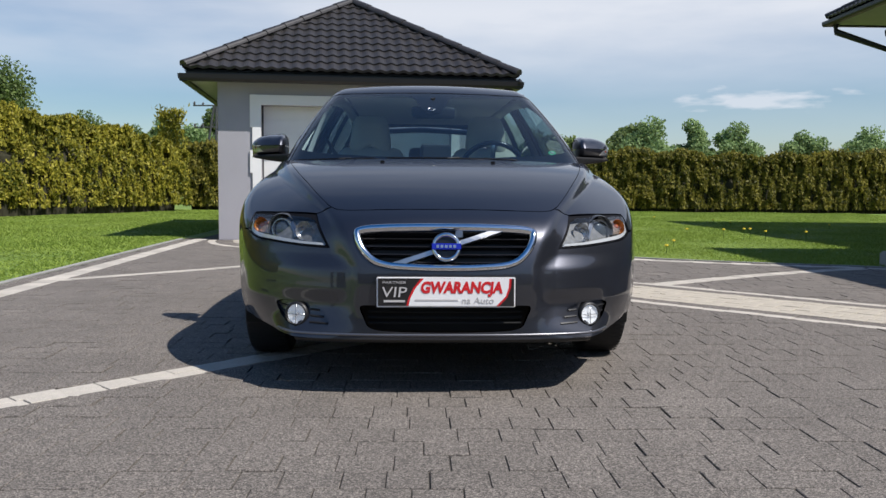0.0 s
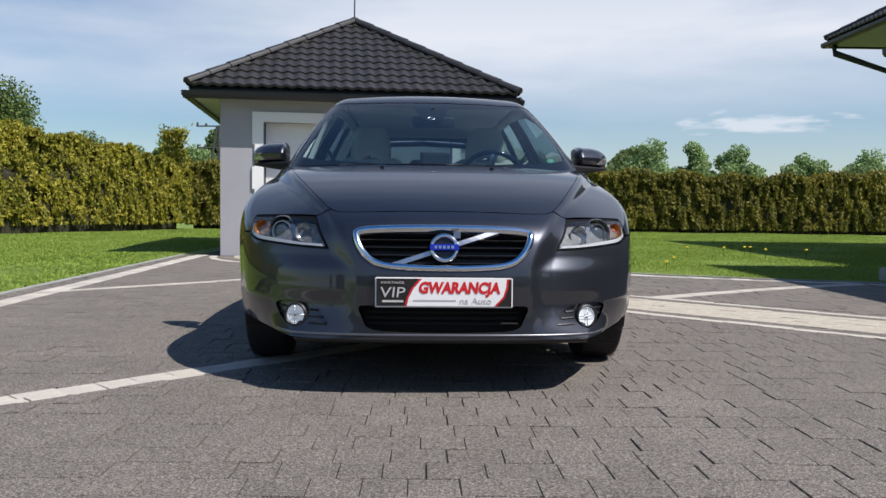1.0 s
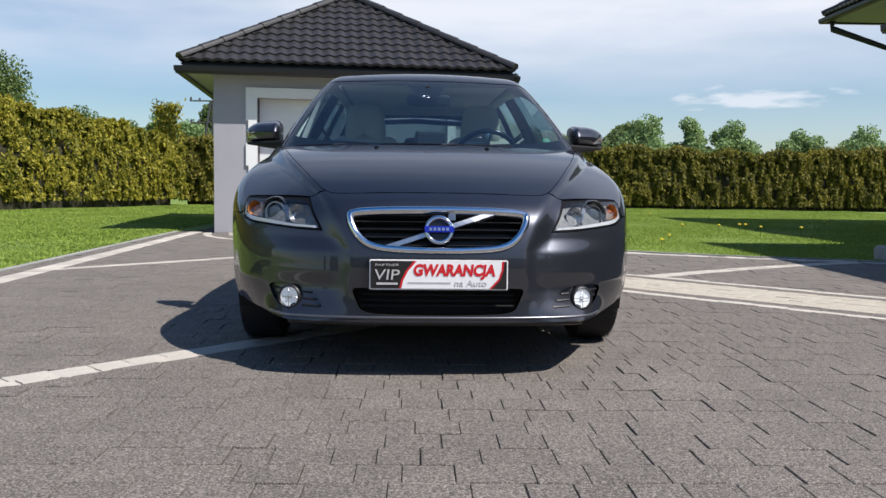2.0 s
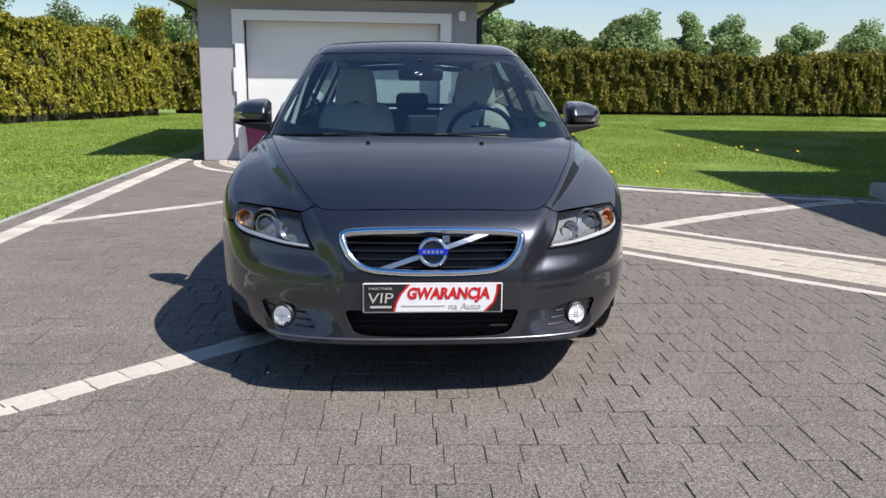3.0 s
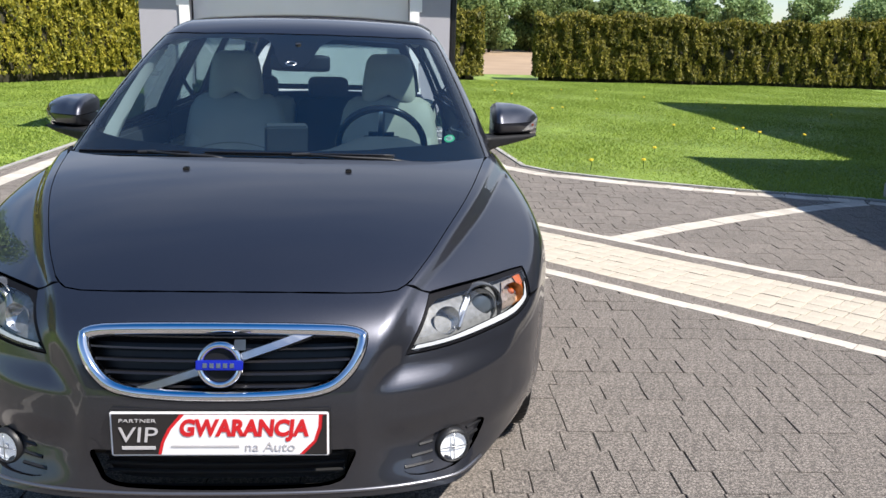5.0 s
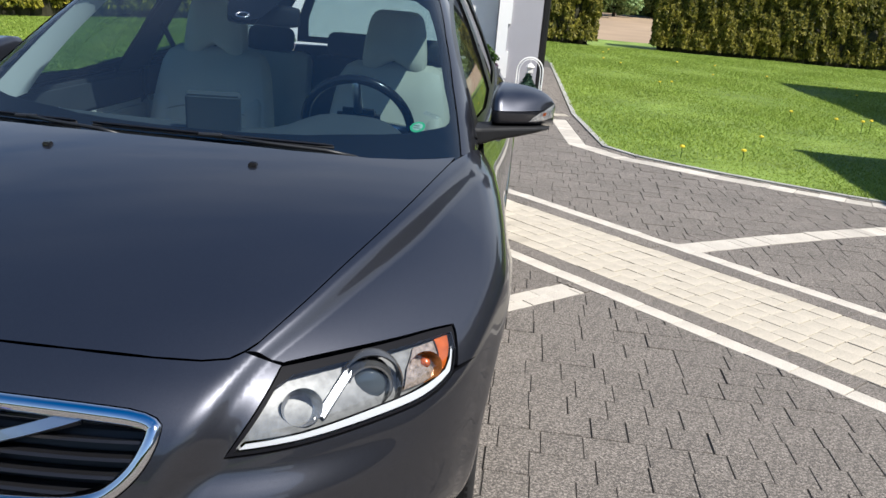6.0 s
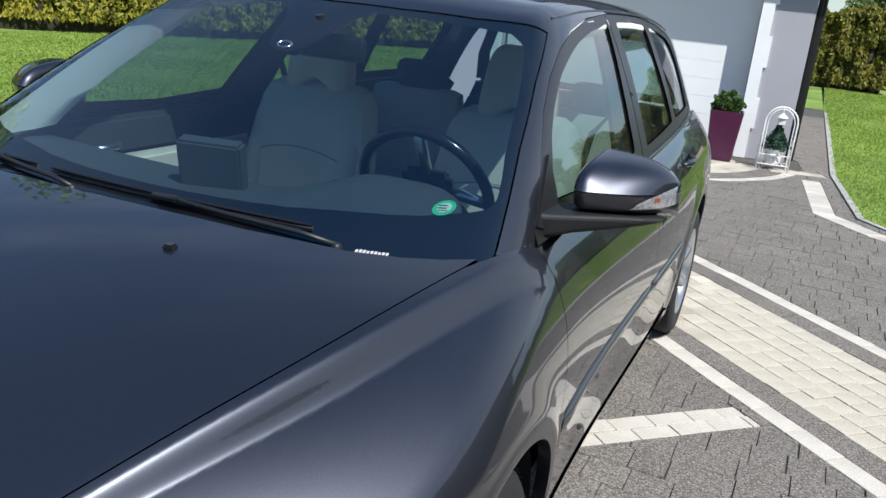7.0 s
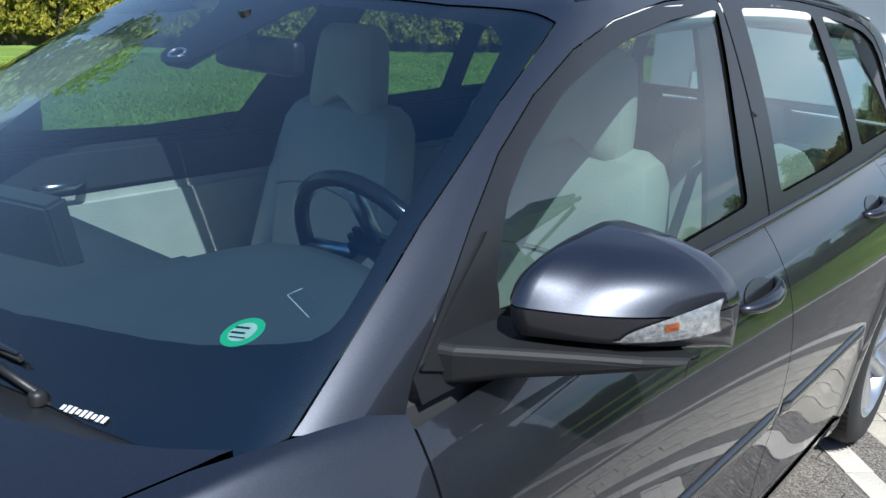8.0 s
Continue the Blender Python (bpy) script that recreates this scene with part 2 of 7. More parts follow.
def prism(outline, z0, z1):
    """A plate with an outline in plan (x, y), from z0 to z1."""
    bm = bmesh.new()
    low = [bm.verts.new((x, y, z0)) for x, y in outline]
    top = [bm.verts.new((x, y, z1)) for x, y in outline]
    bm.faces.new(top)
    bm.faces.new(low[::-1])
    k = len(outline)
    for i in range(k):
        bm.faces.new((low[i], low[(i + 1) % k], top[(i + 1) % k], top[i]))
    bmesh.ops.recalc_face_normals(bm, faces=bm.faces[:])
    return bm


def tube(points, radius, sides=8, bm=None, closed=False):
    """A round bar along points; radius may be one number or one for each point."""
    bm = bm or bmesh.new()
    pts = [Vector(p) for p in points]
    rads = radius if hasattr(radius, "__len__") else [radius] * len(pts)
    rings, ref = [], Vector((0.31, 0.17, 0.93))
    for i, p in enumerate(pts):
        if closed:
            d = pts[(i + 1) % len(pts)] - pts[i - 1]
        else:
            d = pts[min(i + 1, len(pts) - 1)] - pts[max(i - 1, 0)]
        d.normalize()
        a = d.cross(ref).normalized()
        b = d.cross(a)
        rings.append([bm.verts.new(p + (a * math.cos(k * math.tau / sides) + b * math.sin(k * math.tau / sides)) * rads[i]) for k in range(sides)])
    last = len(rings) if closed else len(rings) - 1
    for i in range(last):
        r, s = rings[i], rings[(i + 1) % len(rings)]
        for k in range(sides):
            bm.faces.new((r[k], r[(k + 1) % sides], s[(k + 1) % sides], s[k]))
    if not closed:
        bm.faces.new(rings[0][::-1])
        bm.faces.new(rings[-1])
    return bm


def lathe(profile, sides=32, axis="Z"):
    """Turned body from (radius, height) pairs."""
    bm = bmesh.new()
    rings = []
    for r, h in profile:
        ring = []
        for k in range(sides):
            a = k * math.tau / sides
            c, s = r * math.cos(a), r * math.sin(a)
            ring.append(bm.verts.new((c, s, h) if axis == "Z" else (h, c, s) if axis == "X" else (c, h, s)))
        rings.append(ring)
    for p, q in zip(rings, rings[1:]):
        for k in range(sides):
            bm.faces.new((p[k], p[(k + 1) % sides], q[(k + 1) % sides], q[k]))
    bmesh.ops.recalc_face_normals(bm, faces=bm.faces[:])
    return bm


def leaf_cloud(centres, normals, size, jitter, seed, long=1.0, up=0.0):
    """Verts and faces of many small leaf quads round given places."""
    rng = np.random.default_rng(seed)
    k = len(centres)
    a = rng.normal(size=(k, 3))
    a[:, 2] += up
    a /= np.linalg.norm(a, axis=1)[:, None]
    nrm = normals + rng.normal(size=(k, 3)) * jitter
    b = np.cross(a, nrm)
    b /= np.linalg.norm(b, axis=1)[:, None] + 1e-9
    s = size * rng.uniform(0.6, 1.4, size=(k, 1))
    a, b = a * s * long, b * s * 0.5
    v = np.stack([centres - a * 0.5, centres + b, centres + a * 0.6, centres - b], axis=1).reshape(-1, 3)
    f = np.arange(4 * k).reshape(k, 4)
    return v, f


def from_arrays(name, v, f, mat, parent=None, label=""):
    me = bpy.data.meshes.new(name)
    me.vertices.add(len(v))
    me.vertices.foreach_set("co", np.asarray(v, dtype=np.float32).ravel())
    w = f.shape[1]
    me.loops.add(f.size)
    me.loops.foreach_set("vertex_index", f.astype(np.int32).ravel())
    me.polygons.add(len(f))
    me.polygons.foreach_set("loop_start", np.arange(0, f.size, w, dtype=np.int32))
    me.update(calc_edges=True)
    me.materials.append(mat)
    ob = new(name, me)
    if parent:
        ob.parent = parent
    if label:
        ob["label"] = label
    return ob


# ---- ground: lawn, field, pavement base ----
ground = raw("ground", [(-900, -300, -0.06), (900, -300, -0.06), (900, 1500, -0.06), (-900, 1500, -0.06)], [(0, 1, 2, 3)], M_LAWN)
tagged(ground, "green meadow ground reaching to the horizon", "ground", kind="structure")
field = raw("field", [(1.0, 31.0, -0.045), (60, 31.0, -0.045), (120, 130, 0.6), (-10, 130, 0.6)], [(0, 1, 2, 3)], M_FIELD)
tagged(field, "bare pale-brown ploughed field beyond the hedge", "field", kind="structure")

# plan of the drive, in metres round the car's nose
LEFT_EDGE = lambda y: -3.34 - 0.012 * (y - 3)                     # grass edge along the drive
RIGHT_EDGE = [(1.38, 30.0), (1.58, 9.24), (1.775, 7.09), (2.05, 6.70), (2.42, 6.44), (2.78, 6.22), (3.15, 6.03), (3.66, 5.78), (4.06, 5.63), (4.72, 5.40), (5.3, 5.0)]
lawn_left = raw("lawn_left", [(-60, -8, 0.0), (LEFT_EDGE(-8), -8, 0.0), (LEFT_EDGE(9.6), 9.6, 0.0), (-3.2, 9.6, 0.0), (-3.2, 24.5, 0.0), (-60, 24.5, 0.0)], [(0, 1, 2, 3, 4, 5)], M_LAWN)
tagged(lawn_left, "mown green lawn beside the drive", "lawn", kind="structure")
lawn_right = raw("lawn_right", [(x, y, 0.0) for x, y in RIGHT_EDGE] + [(40, 5.0, 0.0), (40, 30, 0.0)], [tuple(range(len(RIGHT_EDGE) + 2))[::-1]], M_LAWN)
tagged(lawn_right, "mown green lawn with a few dandelions", "lawn", kind="structure")
lawn_back = raw("lawn_back", [(-3.2, 17.6, 0.0), (1.5, 17.6, 0.0), (1.5, 30, 0.0), (-3.2, 30, 0.0)], [(0, 1, 2, 3)], M_LAWN)
tagged(lawn_back, "green lawn behind the garage", "lawn", kind="structure")
pavement = raw("pavement", [(-3.4, -9, -0.0065), (9, -9, -0.0065), (9, 5.6, -0.0065), (4.6, 5.7, -0.0065), (3.2, 6.3, -0.0065), (1.9, 7.2, -0.0065), (1.62, 9.2, -0.0065), (1.52, 18, -0.0065), (-3.45, 18, -0.0065)],
               [tuple(range(9))], M_JOINT)
tagged(pavement, "block-paved drive in grey with pale bands and dark sanded joints", "pavement", kind="structure")

# ---- garage ----
GARAGE = Matrix.Translation((-2.86, 9.25, 0)) @ pose(0, 0, 0, 0, 0, 5)
garage = tagged(empty("garage", GARAGE), "small grey rendered garage with dark tiled hip roof", "garage")
GW, GD, GH = 3.98, 5.6, 2.30          # width, depth, wall height
D0, D1, DT = 0.62, 3.44, 1.98        # door opening
def gpart(name, bm, mat, parent=None, label="", smooth=False):
    ob = part(name, bm, mat, parent or garage, label, smooth)
    return ob
gpart("wall_front_left", box(0, D0, 0, 0.25, 0, GH), M_WALL)
gpart("wall_front_right", box(D1, GW, 0, 0.25, 0, GH), M_WALL)
gpart("wall_lintel", box(D0, D1, 0, 0.25, DT, GH), M_WALL)
gpart("wall_left", box(0, 0.25, 0.25, GD, 0, GH), M_WALL)
gpart("wall_right", box(GW - 0.25, GW, 0.25, GD, 0, GH), M_WALL)
gpart("wall_rear", box(0.25, GW - 0.25, GD - 0.25, GD, 0, GH), M_WALL)
# white surround with small steps in its outer edge, as quoins
for side in (-1, 1):
    for k in range(6):
        w = 0.16 if k % 2 else 0.125
        x0, x1 = (D0 - w, D0) if side < 0 else (D1, D1 + w)
        gpart("door_surround", box(x0, x1, -0.03, 0.0, k * DT / 6, (k + 1) * DT / 6), M_TRIM)
gpart("door_surround_top", box(D0 - 0.16, D1 + 0.16, -0.032, 0.0, DT, DT + 0.145, 0.004), M_TRIM, label="white plaster head")
gpart("garage_floor", box(0.25, GW - 0.25, 0.25, GD - 0.25, -0.01, 0.01), M_KERB)
door = gpart("garage_door", box(D0, D1, 0.215, 0.248, 0.0, DT), M_DOOR, label="closed white sectional door")
rows = 10
for k in range(rows):
    z0, z1 = k * DT / rows + 0.0006, (k + 1) * DT / rows - 0.0006
    slat = part("door_panel", box(D0 + 0.004, D1 - 0.004, 0.200, 0.2165, z0, z1, 0.0015), M_DOOR, door)
part("door_gap", box(D0, D0 + 0.02, 0.19, 0.23, 0, DT), M_GUTTER, door, "black rubber seal")
# roof
OH = 0.42
OHF = 0.26              # the front eave is shallower
EZ = 2.43
RIDGE_Z = 3.80
HIP = 1.65
rx = GW / 2
ridge = [(rx, HIP, RIDGE_Z), (rx, GD - HIP, RIDGE_Z)]
E0, E1, E2, E3 = (-OH, -OHF, EZ), (GW + OH, -OHF, EZ), (GW + OH, GD + OH, EZ), (-OH, GD + OH, EZ)


def tiled_slope(a, b, c, d, parent, single, pitch_w=0.172, course=0.205):
    """Wavy tiles in courses on the slope with eave a-b and top edge d-c; single: each tile is a piece."""
    a, b, c, d = (Vector(p) for p in (a, b, c, d))
    along = (b - a).normalized()
    up = ((d - a) - along * (d - a).dot(along)).normalized()
    nrm = along.cross(up).normalized()
    height = (d - a).dot(up)
    n = max(1, round(height / course))
    allv, allf = [], []
    def span(h):
        t = min(1.0, max(0.0, h / height))
        return ((a + (d - a) * t) - a).dot(along), ((b + (c - b) * t) - a).dot(along)
    for k in range(n):
        h0, h1 = k * height / n, min((k + 1) * height / n + 0.03, height)
        lo, hi = span(h0)
        lo1, hi1 = span(h1)
        for j in range(math.floor(lo / pitch_w), math.ceil(hi / pitch_w)):
            strip = []
            for q in range(7):
                s = (j + q / 6) * pitch_w
                wave = 0.028 * (math.cos((q / 6) * math.tau - 0.6) * 0.5 + 0.5)
                for h, l, r, lift in ((h0 - 0.008, lo, hi, -0.014), (h0, lo, hi, 0.026), (h1, lo1, hi1, 0.0)):
                    strip.append(a + along * min(max(s, l), r) + up * h + nrm * (wave + lift + 0.03))
            if (strip[-2] - strip[1]).length < 0.03:
                continue
            faces = [(q * 3 + e, q * 3 + e + 3, q * 3 + e + 4, q * 3 + e + 1) for q in range(6) for e in range(2)]
            if single:
                raw("roof_tile", strip, faces, M_TILE, parent)
            else:
                m = len(allv)
                allv += strip
                allf += [tuple(m + i for i in f) for f in faces]
    if allv:
        tagged(raw("roof_tiles_rest", allv, allf, M_TILE, parent), kind="stuff")


def ridge_caps(p, q, parent, r=0.085, length=0.36):
    p, q = Vector(p), Vector(q)
    d = q - p
    n = max(2, round(d.length / length))
    u = d.normalized()
    side = u.cross(Vector((0, 0, 1))).normalized()
    upv = side.cross(u)
    for k in range(n):
        verts, faces = [], []
        for c, rr in ((p + d * (k / n), r * 1.08), (p + d * ((k + 1.12) / n), r * 0.9)):
            for i in range(9):
                t = math.pi * i / 8
                verts.append(c + side * math.cos(t) * rr + upv * (math.sin(t) * rr * 0.85 + 0.03))
        faces = [(i, i + 1, 10 + i, 9 + i) for i in range(8)] + [tuple(range(9))]
        raw("ridge_cap", verts, faces, M_TILE, parent)


def hip_roof(parent, e0, e1, e2, e3, r0, r1, single=False):
    r = raw("roof", [Vector(v) - Vector((0, 0, 0.02)) for v in (e0, e1, e2, e3, r0, r1)], [(0, 1, 4), (1, 2, 5, 4), (2, 3, 5), (3, 0, 4, 5), (3, 2, 1, 0)], M_GUTTER, parent, "graphite tiled hip roof")
    tiled_slope(e0, e1, r0, r0, r, single)
    tiled_slope(e1, e2, r1, r0, r, False)
    tiled_slope(e2, e3, r1, r1, r, False)
    tiled_slope(e3, e0, r0, r1, r, False)
    for p, q in ((e0, r0), (e1, r0), (e2, r1), (e3, r1), (r0, r1)):
        ridge_caps(Vector(p) + Vector((0, 0, 0.03)), Vector(q) + Vector((0, 0, 0.03)), r)
    return r


roof = hip_roof(garage, E0, E1, E2, E3, *ridge, single=True)
def soffit_and_gutter(parent, x0, x1, y0, y1, wx0, wx1, wy0, wy1, z, mat=M_SOFFIT):
    bm = bmesh.new()
    o = [(x0, y0), (x1, y0), (x1, y1), (x0, y1)]
    i = [(wx0, wy0), (wx1, wy0), (wx1, wy1), (wx0, wy1)]
    ov = [bm.verts.new((*p, z)) for p in o]
    iv = [bm.verts.new((*p, z)) for p in i]
    ot = [bm.verts.new((*p, z + 0.03)) for p in o]
    it = [bm.verts.new((*p, z + 0.03)) for p in i]
    for k in range(4):
        j = (k + 1) % 4
        bm.faces.new((ov[j], ov[k], iv[k], iv[j]))
        bm.faces.new((ot[k], ot[j], it[j], it[k]))
        bm.faces.new((ov[k], ov[j], ot[j], ot[k]))
    part("soffit", bm, mat, parent, "cream soffit boards")
    bm = bmesh.new()
    for k in range(4):
        p, q = Vector((*o[k], 0)), Vector((*o[(k + 1) % 4], 0))
        d = (q - p).normalized()
        n = d.cross(Vector((0, 0, 1)))
        prof = [(0.0, 0.0), (0.0, 0.10), (0.02, 0.10), (0.02, 0.05), (0.045, 0.02), (0.085, 0.02), (0.11, 0.05), (0.115, 0.10), (0.125, 0.10), (0.118, 0.035), (0.09, 0.0)]
        a = [bm.verts.new(p - d * 0.1 + n * u + Vector((0, 0, z + v - 0.03))) for u, v in prof]
        b = [bm.verts.new(q + d * 0.1 + n * u + Vector((0, 0, z + v - 0.03))) for u, v in prof]
        for m in range(len(prof)):
            mm = (m + 1) % len(prof)
            bm.faces.new((a[m], a[mm], b[mm], b[m]))
        bm.faces.new(a)
        bm.faces.new(b[::-1])
    bmesh.ops.recalc_face_normals(bm, faces=bm.faces[:])
    part("gutter", bm, M_GUTTER, parent, "dark half-round gutter")
soffit_and_gutter(garage, -OH + 0.04, GW + OH - 0.04, -OHF + 0.04, GD + OH - 0.04, 0, GW, 0, GD, GH - 0.0)
gpart("fascia", box(-OH + 0.02, GW + OH - 0.02, -OHF + 0.02, -OHF + 0.045, GH - 0.01, EZ), M_GUTTER)
gpart("fascia", box(-OH + 0.02, -OH + 0.045, -OHF + 0.05, GD + OH - 0.05, GH - 0.01, EZ), M_GUTTER)
gpart("fascia", box(GW + OH - 0.045, GW + OH - 0.02, -OHF + 0.05, GD + OH - 0.05, GH - 0.01, EZ), M_GUTTER)
gpart("downpipe", tube([(GW + 0.45, -0.33, 2.38), (GW + 0.2, -0.12, 2.2), (GW + 0.05, 0.06, 2.05), (GW + 0.05, 0.06, 0.03)], 0.045, 12), M_GUTTER, label="dark downpipe")
gpart("lightning_rod", tube([(rx, HIP, RIDGE_Z + 0.02), (rx, HIP, RIDGE_Z + 0.75)], 0.012, 6), M_POLE, label="thin steel rod on the roof apex")
gpart("wall_lamp", box(GW - 0.28, GW - 0.18, -0.09, 0.0, 2.02, 2.16, 0.015), M_TRIM, label="small white lamp under the eaves")

# ---- house ----
HOUSE = Matrix.Translation((9.2, 15.2, 0)) @ pose(0, 0, 0, 0, 0, -2)
house = tagged(empty("house", HOUSE), "grey rendered house with dark tiled roof, cream soffit and gutters", "house")
# high wing: eave corner at the origin, stretching to +x and -y
HE = 4.45
part("wall_high_wing", box(1.5, 10, -10, -0.9, 0, HE), M_WALL, house)
hip_roof(house, (0, -10.7, HE + 0.12), (11, -10.7, HE + 0.12), (11, 0, HE + 0.12), (0, 0, HE + 0.12), (5.5, -5.5, HE + 3.0), (5.5, -5.2, HE + 3.0))
soffit_and_gutter(house, 0.04, 10.96, -10.66, -0.04, 1.5, 10, -10, -0.9, HE)
part("downpipe", tube([(0.12, -0.2, HE - 0.02), (0.12, -0.2, HE - 0.18), (1.42, -0.95, HE - 0.85), (1.42, -0.95, 0.02)], 0.07, 12), M_GUTTER, house, "dark downpipe")
# low wing, nearer the drive: out of view, added to cast the shadow there
part("wall_low_wing", box(-2.35, 6, -20, -9.4, 0, 2.7), M_WALL, house)
hip_roof(house, (-3.15, -20.5, 2.8), (6.5, -20.5, 2.8), (6.5, -8.5, 2.8), (-3.15, -8.5, 2.8), (1.7, -16, 4.6), (1.7, -13, 4.6))
soffit_and_gutter(house, -3.11, 6.46, -20.46, -8.54, -2.35, 6, -20, -9.4, 2.68)


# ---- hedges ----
M_SHADED_TWIGS = material("shaded_inner_twigs", (0.035, 0.032, 0.016), 0.95, vary=0.4, scale=8, bump=1.0, bump_scale=20)


def hedge_wall(name, start, end, thick, height, mat, label, seed, per_m=1500, size=0.062, sink=0.0):
    """A clipped row of conifers, sinking towards its end by that share: uneven plumed faces and ragged top, covered with upright sprays, stems inside."""
    rng = np.random.default_rng(seed)
    s, e = np.array(start, float), np.array(end, float)
    length = np.linalg.norm(e - s)
    u = (e - s) / length
    n = np.array([u[1], -u[0]])
    hedge = tagged(empty(name, Matrix.Translation((*start, 0))), label, "hedge")
    k = int(per_m * length)
    along = rng.uniform(0, length, k)
    which = rng.uniform(size=k)
    z = rng.uniform(0.05, 1, k) ** 0.9 * height
    bush = np.floor(along / 0.62)
    wob = np.sin(bush * 12.9898) * 0.5 + 0.5
    local = along / 0.62 - bush - 0.5
    plume = np.floor(along / 0.17)
    tip = np.abs(np.sin(plume * 78.233 + seed)) ** 1.5
    within = np.abs(along / 0.17 - plume - 0.5) * 2
    top = height * (0.88 + 0.10 * wob) - 0.12 * np.abs(local) * (1 + wob) + 0.26 * tip * (1 - within)
    top *= 1 - sink * (along / length) ** 4
    z = np.minimum(z, top)
    half = thick / 2 * (1.0 - 0.30 * (z / height) ** 2.2) * (0.86 + 0.22 * wob - 0.75 * local ** 2) + 0.02 * np.sin(z * 6 + bush * 2.4)
    tier = np.floor(z / 0.42 + np.sin(plume * 3.7) * 2)
    half += 0.26 * (np.abs(np.sin(plume * 12.9898 + tier * 4.1414)) - 0.5) - 0.06 * within ** 2
    ends = rng.uniform(size=k) < 0.7 / length
    along = np.where(ends, np.where(rng.uniform(size=k) < 0.5, rng.uniform(0, 0.2, k), length - rng.uniform(0, 0.2, k)), along)
    side = np.where(which < 0.46, 1.0, np.where(which < 0.72, -1.0, rng.uniform(-1, 1, k)))
    z = np.where(which >= 0.72, top - rng.uniform(0, 0.22, k), z)
    side = np.where(ends & (which < 0.72), rng.uniform(-1, 1, k), side)
    depth = rng.uniform(0, 0.16, k) ** 1.2
    off = side * np.maximum(half - depth, 0.02)
    c = np.column_stack([u[0] * along + n[0] * off, u[1] * along + n[1] * off, z])
    nr = np.column_stack([n[0] * side, n[1] * side, np.where(which >= 0.72, 1.0, 0.35)])
    v, f = leaf_cloud(c, nr, size, 0.55, seed + 1, long=2.3, up=1.4)
    from_arrays("foliage", v, f, mat, hedge)
    # dense inner twigs that keep the light out, coloured near black as deep shade
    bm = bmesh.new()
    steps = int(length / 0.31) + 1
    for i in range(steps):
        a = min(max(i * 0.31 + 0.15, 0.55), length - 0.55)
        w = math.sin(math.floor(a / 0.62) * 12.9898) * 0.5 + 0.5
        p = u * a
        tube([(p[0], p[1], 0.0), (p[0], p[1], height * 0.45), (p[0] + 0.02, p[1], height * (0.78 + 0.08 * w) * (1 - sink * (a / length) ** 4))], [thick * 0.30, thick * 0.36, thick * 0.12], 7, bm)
    part("woody_core", bm, M_SHADED_TWIGS, hedge)
    return hedge


hedge_wall("thuja_hedge", (-16.2, 3.0), (-7.3, 23.3), 1.2, 3.22, M_THUJA, "tall yellow-green clipped thuja hedge along the lawn", 5, per_m=9500, size=0.046, sink=0.44)
hedge_wall("thuja_hedge", (-7.3, 24.6), (3.1, 25.9), 1.2, 2.20, M_THUJA_BACK, "dark olive thuja hedge behind the garage", 6, per_m=6000, size=0.050)
hedge_wall("thuja_hedge", (4.9, 26.2), (24.0, 25.2), 1.2, 2.15, M_THUJA_BACK, "olive-brown clipped thuja hedge across the lawn", 7, per_m=7500, size=0.048)
# Out of view: added so that the car's front reflects a dark band.
hedge_wall("thuja_hedge", (-13.0, -13.0), (16.0, -13.5), 1.2, 2.75, M_THUJA_BACK, "unseen dark thuja hedge added behind the camera to darken reflections", 8, per_m=1500, size=0.10)


# ---- trees ----
def tree(x, y, h, spread, seed, mat, label, tall=False, leaves=5200, size=0.30, base=-0.06):
    """Tapered trunk, forked limbs and a crown of many leaf clumps with gaps."""
    rng = np.random.default_rng(seed)
    t = tagged(empty("tree", Matrix.Translation((x, y, base))), label, "tree")
    bm = bmesh.new()
    tube([(0, 0, 0), (0.1, 0.05, h * 0.25), (0.0, 0.1, h * 0.55), (0.1, 0, h * 0.85)], [h * 0.022, h * 0.018, h * 0.012, h * 0.003], 8, bm)
    tips = []
    limbs = 16 if tall else 13
    for i in range(limbs):
        a = i * 2.4 + rng.uniform(-0.4, 0.4)
        z0 = h * rng.uniform(0.06, 0.66)
        reach = spread * (1.0 if not tall else 0.75) * rng.uniform(0.55, 1.0) * (1.15 - abs(z0 / h - 0.42))
        rise = h * rng.uniform(0.10, 0.24)
        p0 = Vector((0.05, 0.05, z0))
        p2 = Vector((math.cos(a) * reach, math.sin(a) * reach, min(z0 + rise, h * 0.95)))
        p1 = (p0 + p2) / 2 + Vector((0, 0, rise * 0.25))
        tube([p0, p1, p2], [h * 0.009, h * 0.006, h * 0.002], 6, bm)
        tips += [p2, p1 * 0.35 + p2 * 0.65, p1]
    tips += [Vector((rng.uniform(-0.3, 0.3) * spread * 0.5, rng.uniform(-0.3, 0.3) * spread * 0.5, h * z)) for z in (0.97, 0.9, 0.82, 0.75)]
    part("trunk", bm, M_BARK, t)
    centre = np.array([tuple(p) for p in tips])
    pick = rng.integers(0, len(centre), leaves)
    r = spread * (0.50 if not tall else 0.46)
    d = rng.normal(size=(leaves, 3))
    d /= np.linalg.norm(d, axis=1)[:, None]
    c = centre[pick] + d * (r * rng.uniform(0.25, 1.0, (leaves, 1)) ** 0.6) * np.array([1, 1, 0.85])
    v, f = leaf_cloud(c, d, size, 0.6, seed + 3, long=1.15)
    from_arrays("crown", v, f, mat, t)
    return t


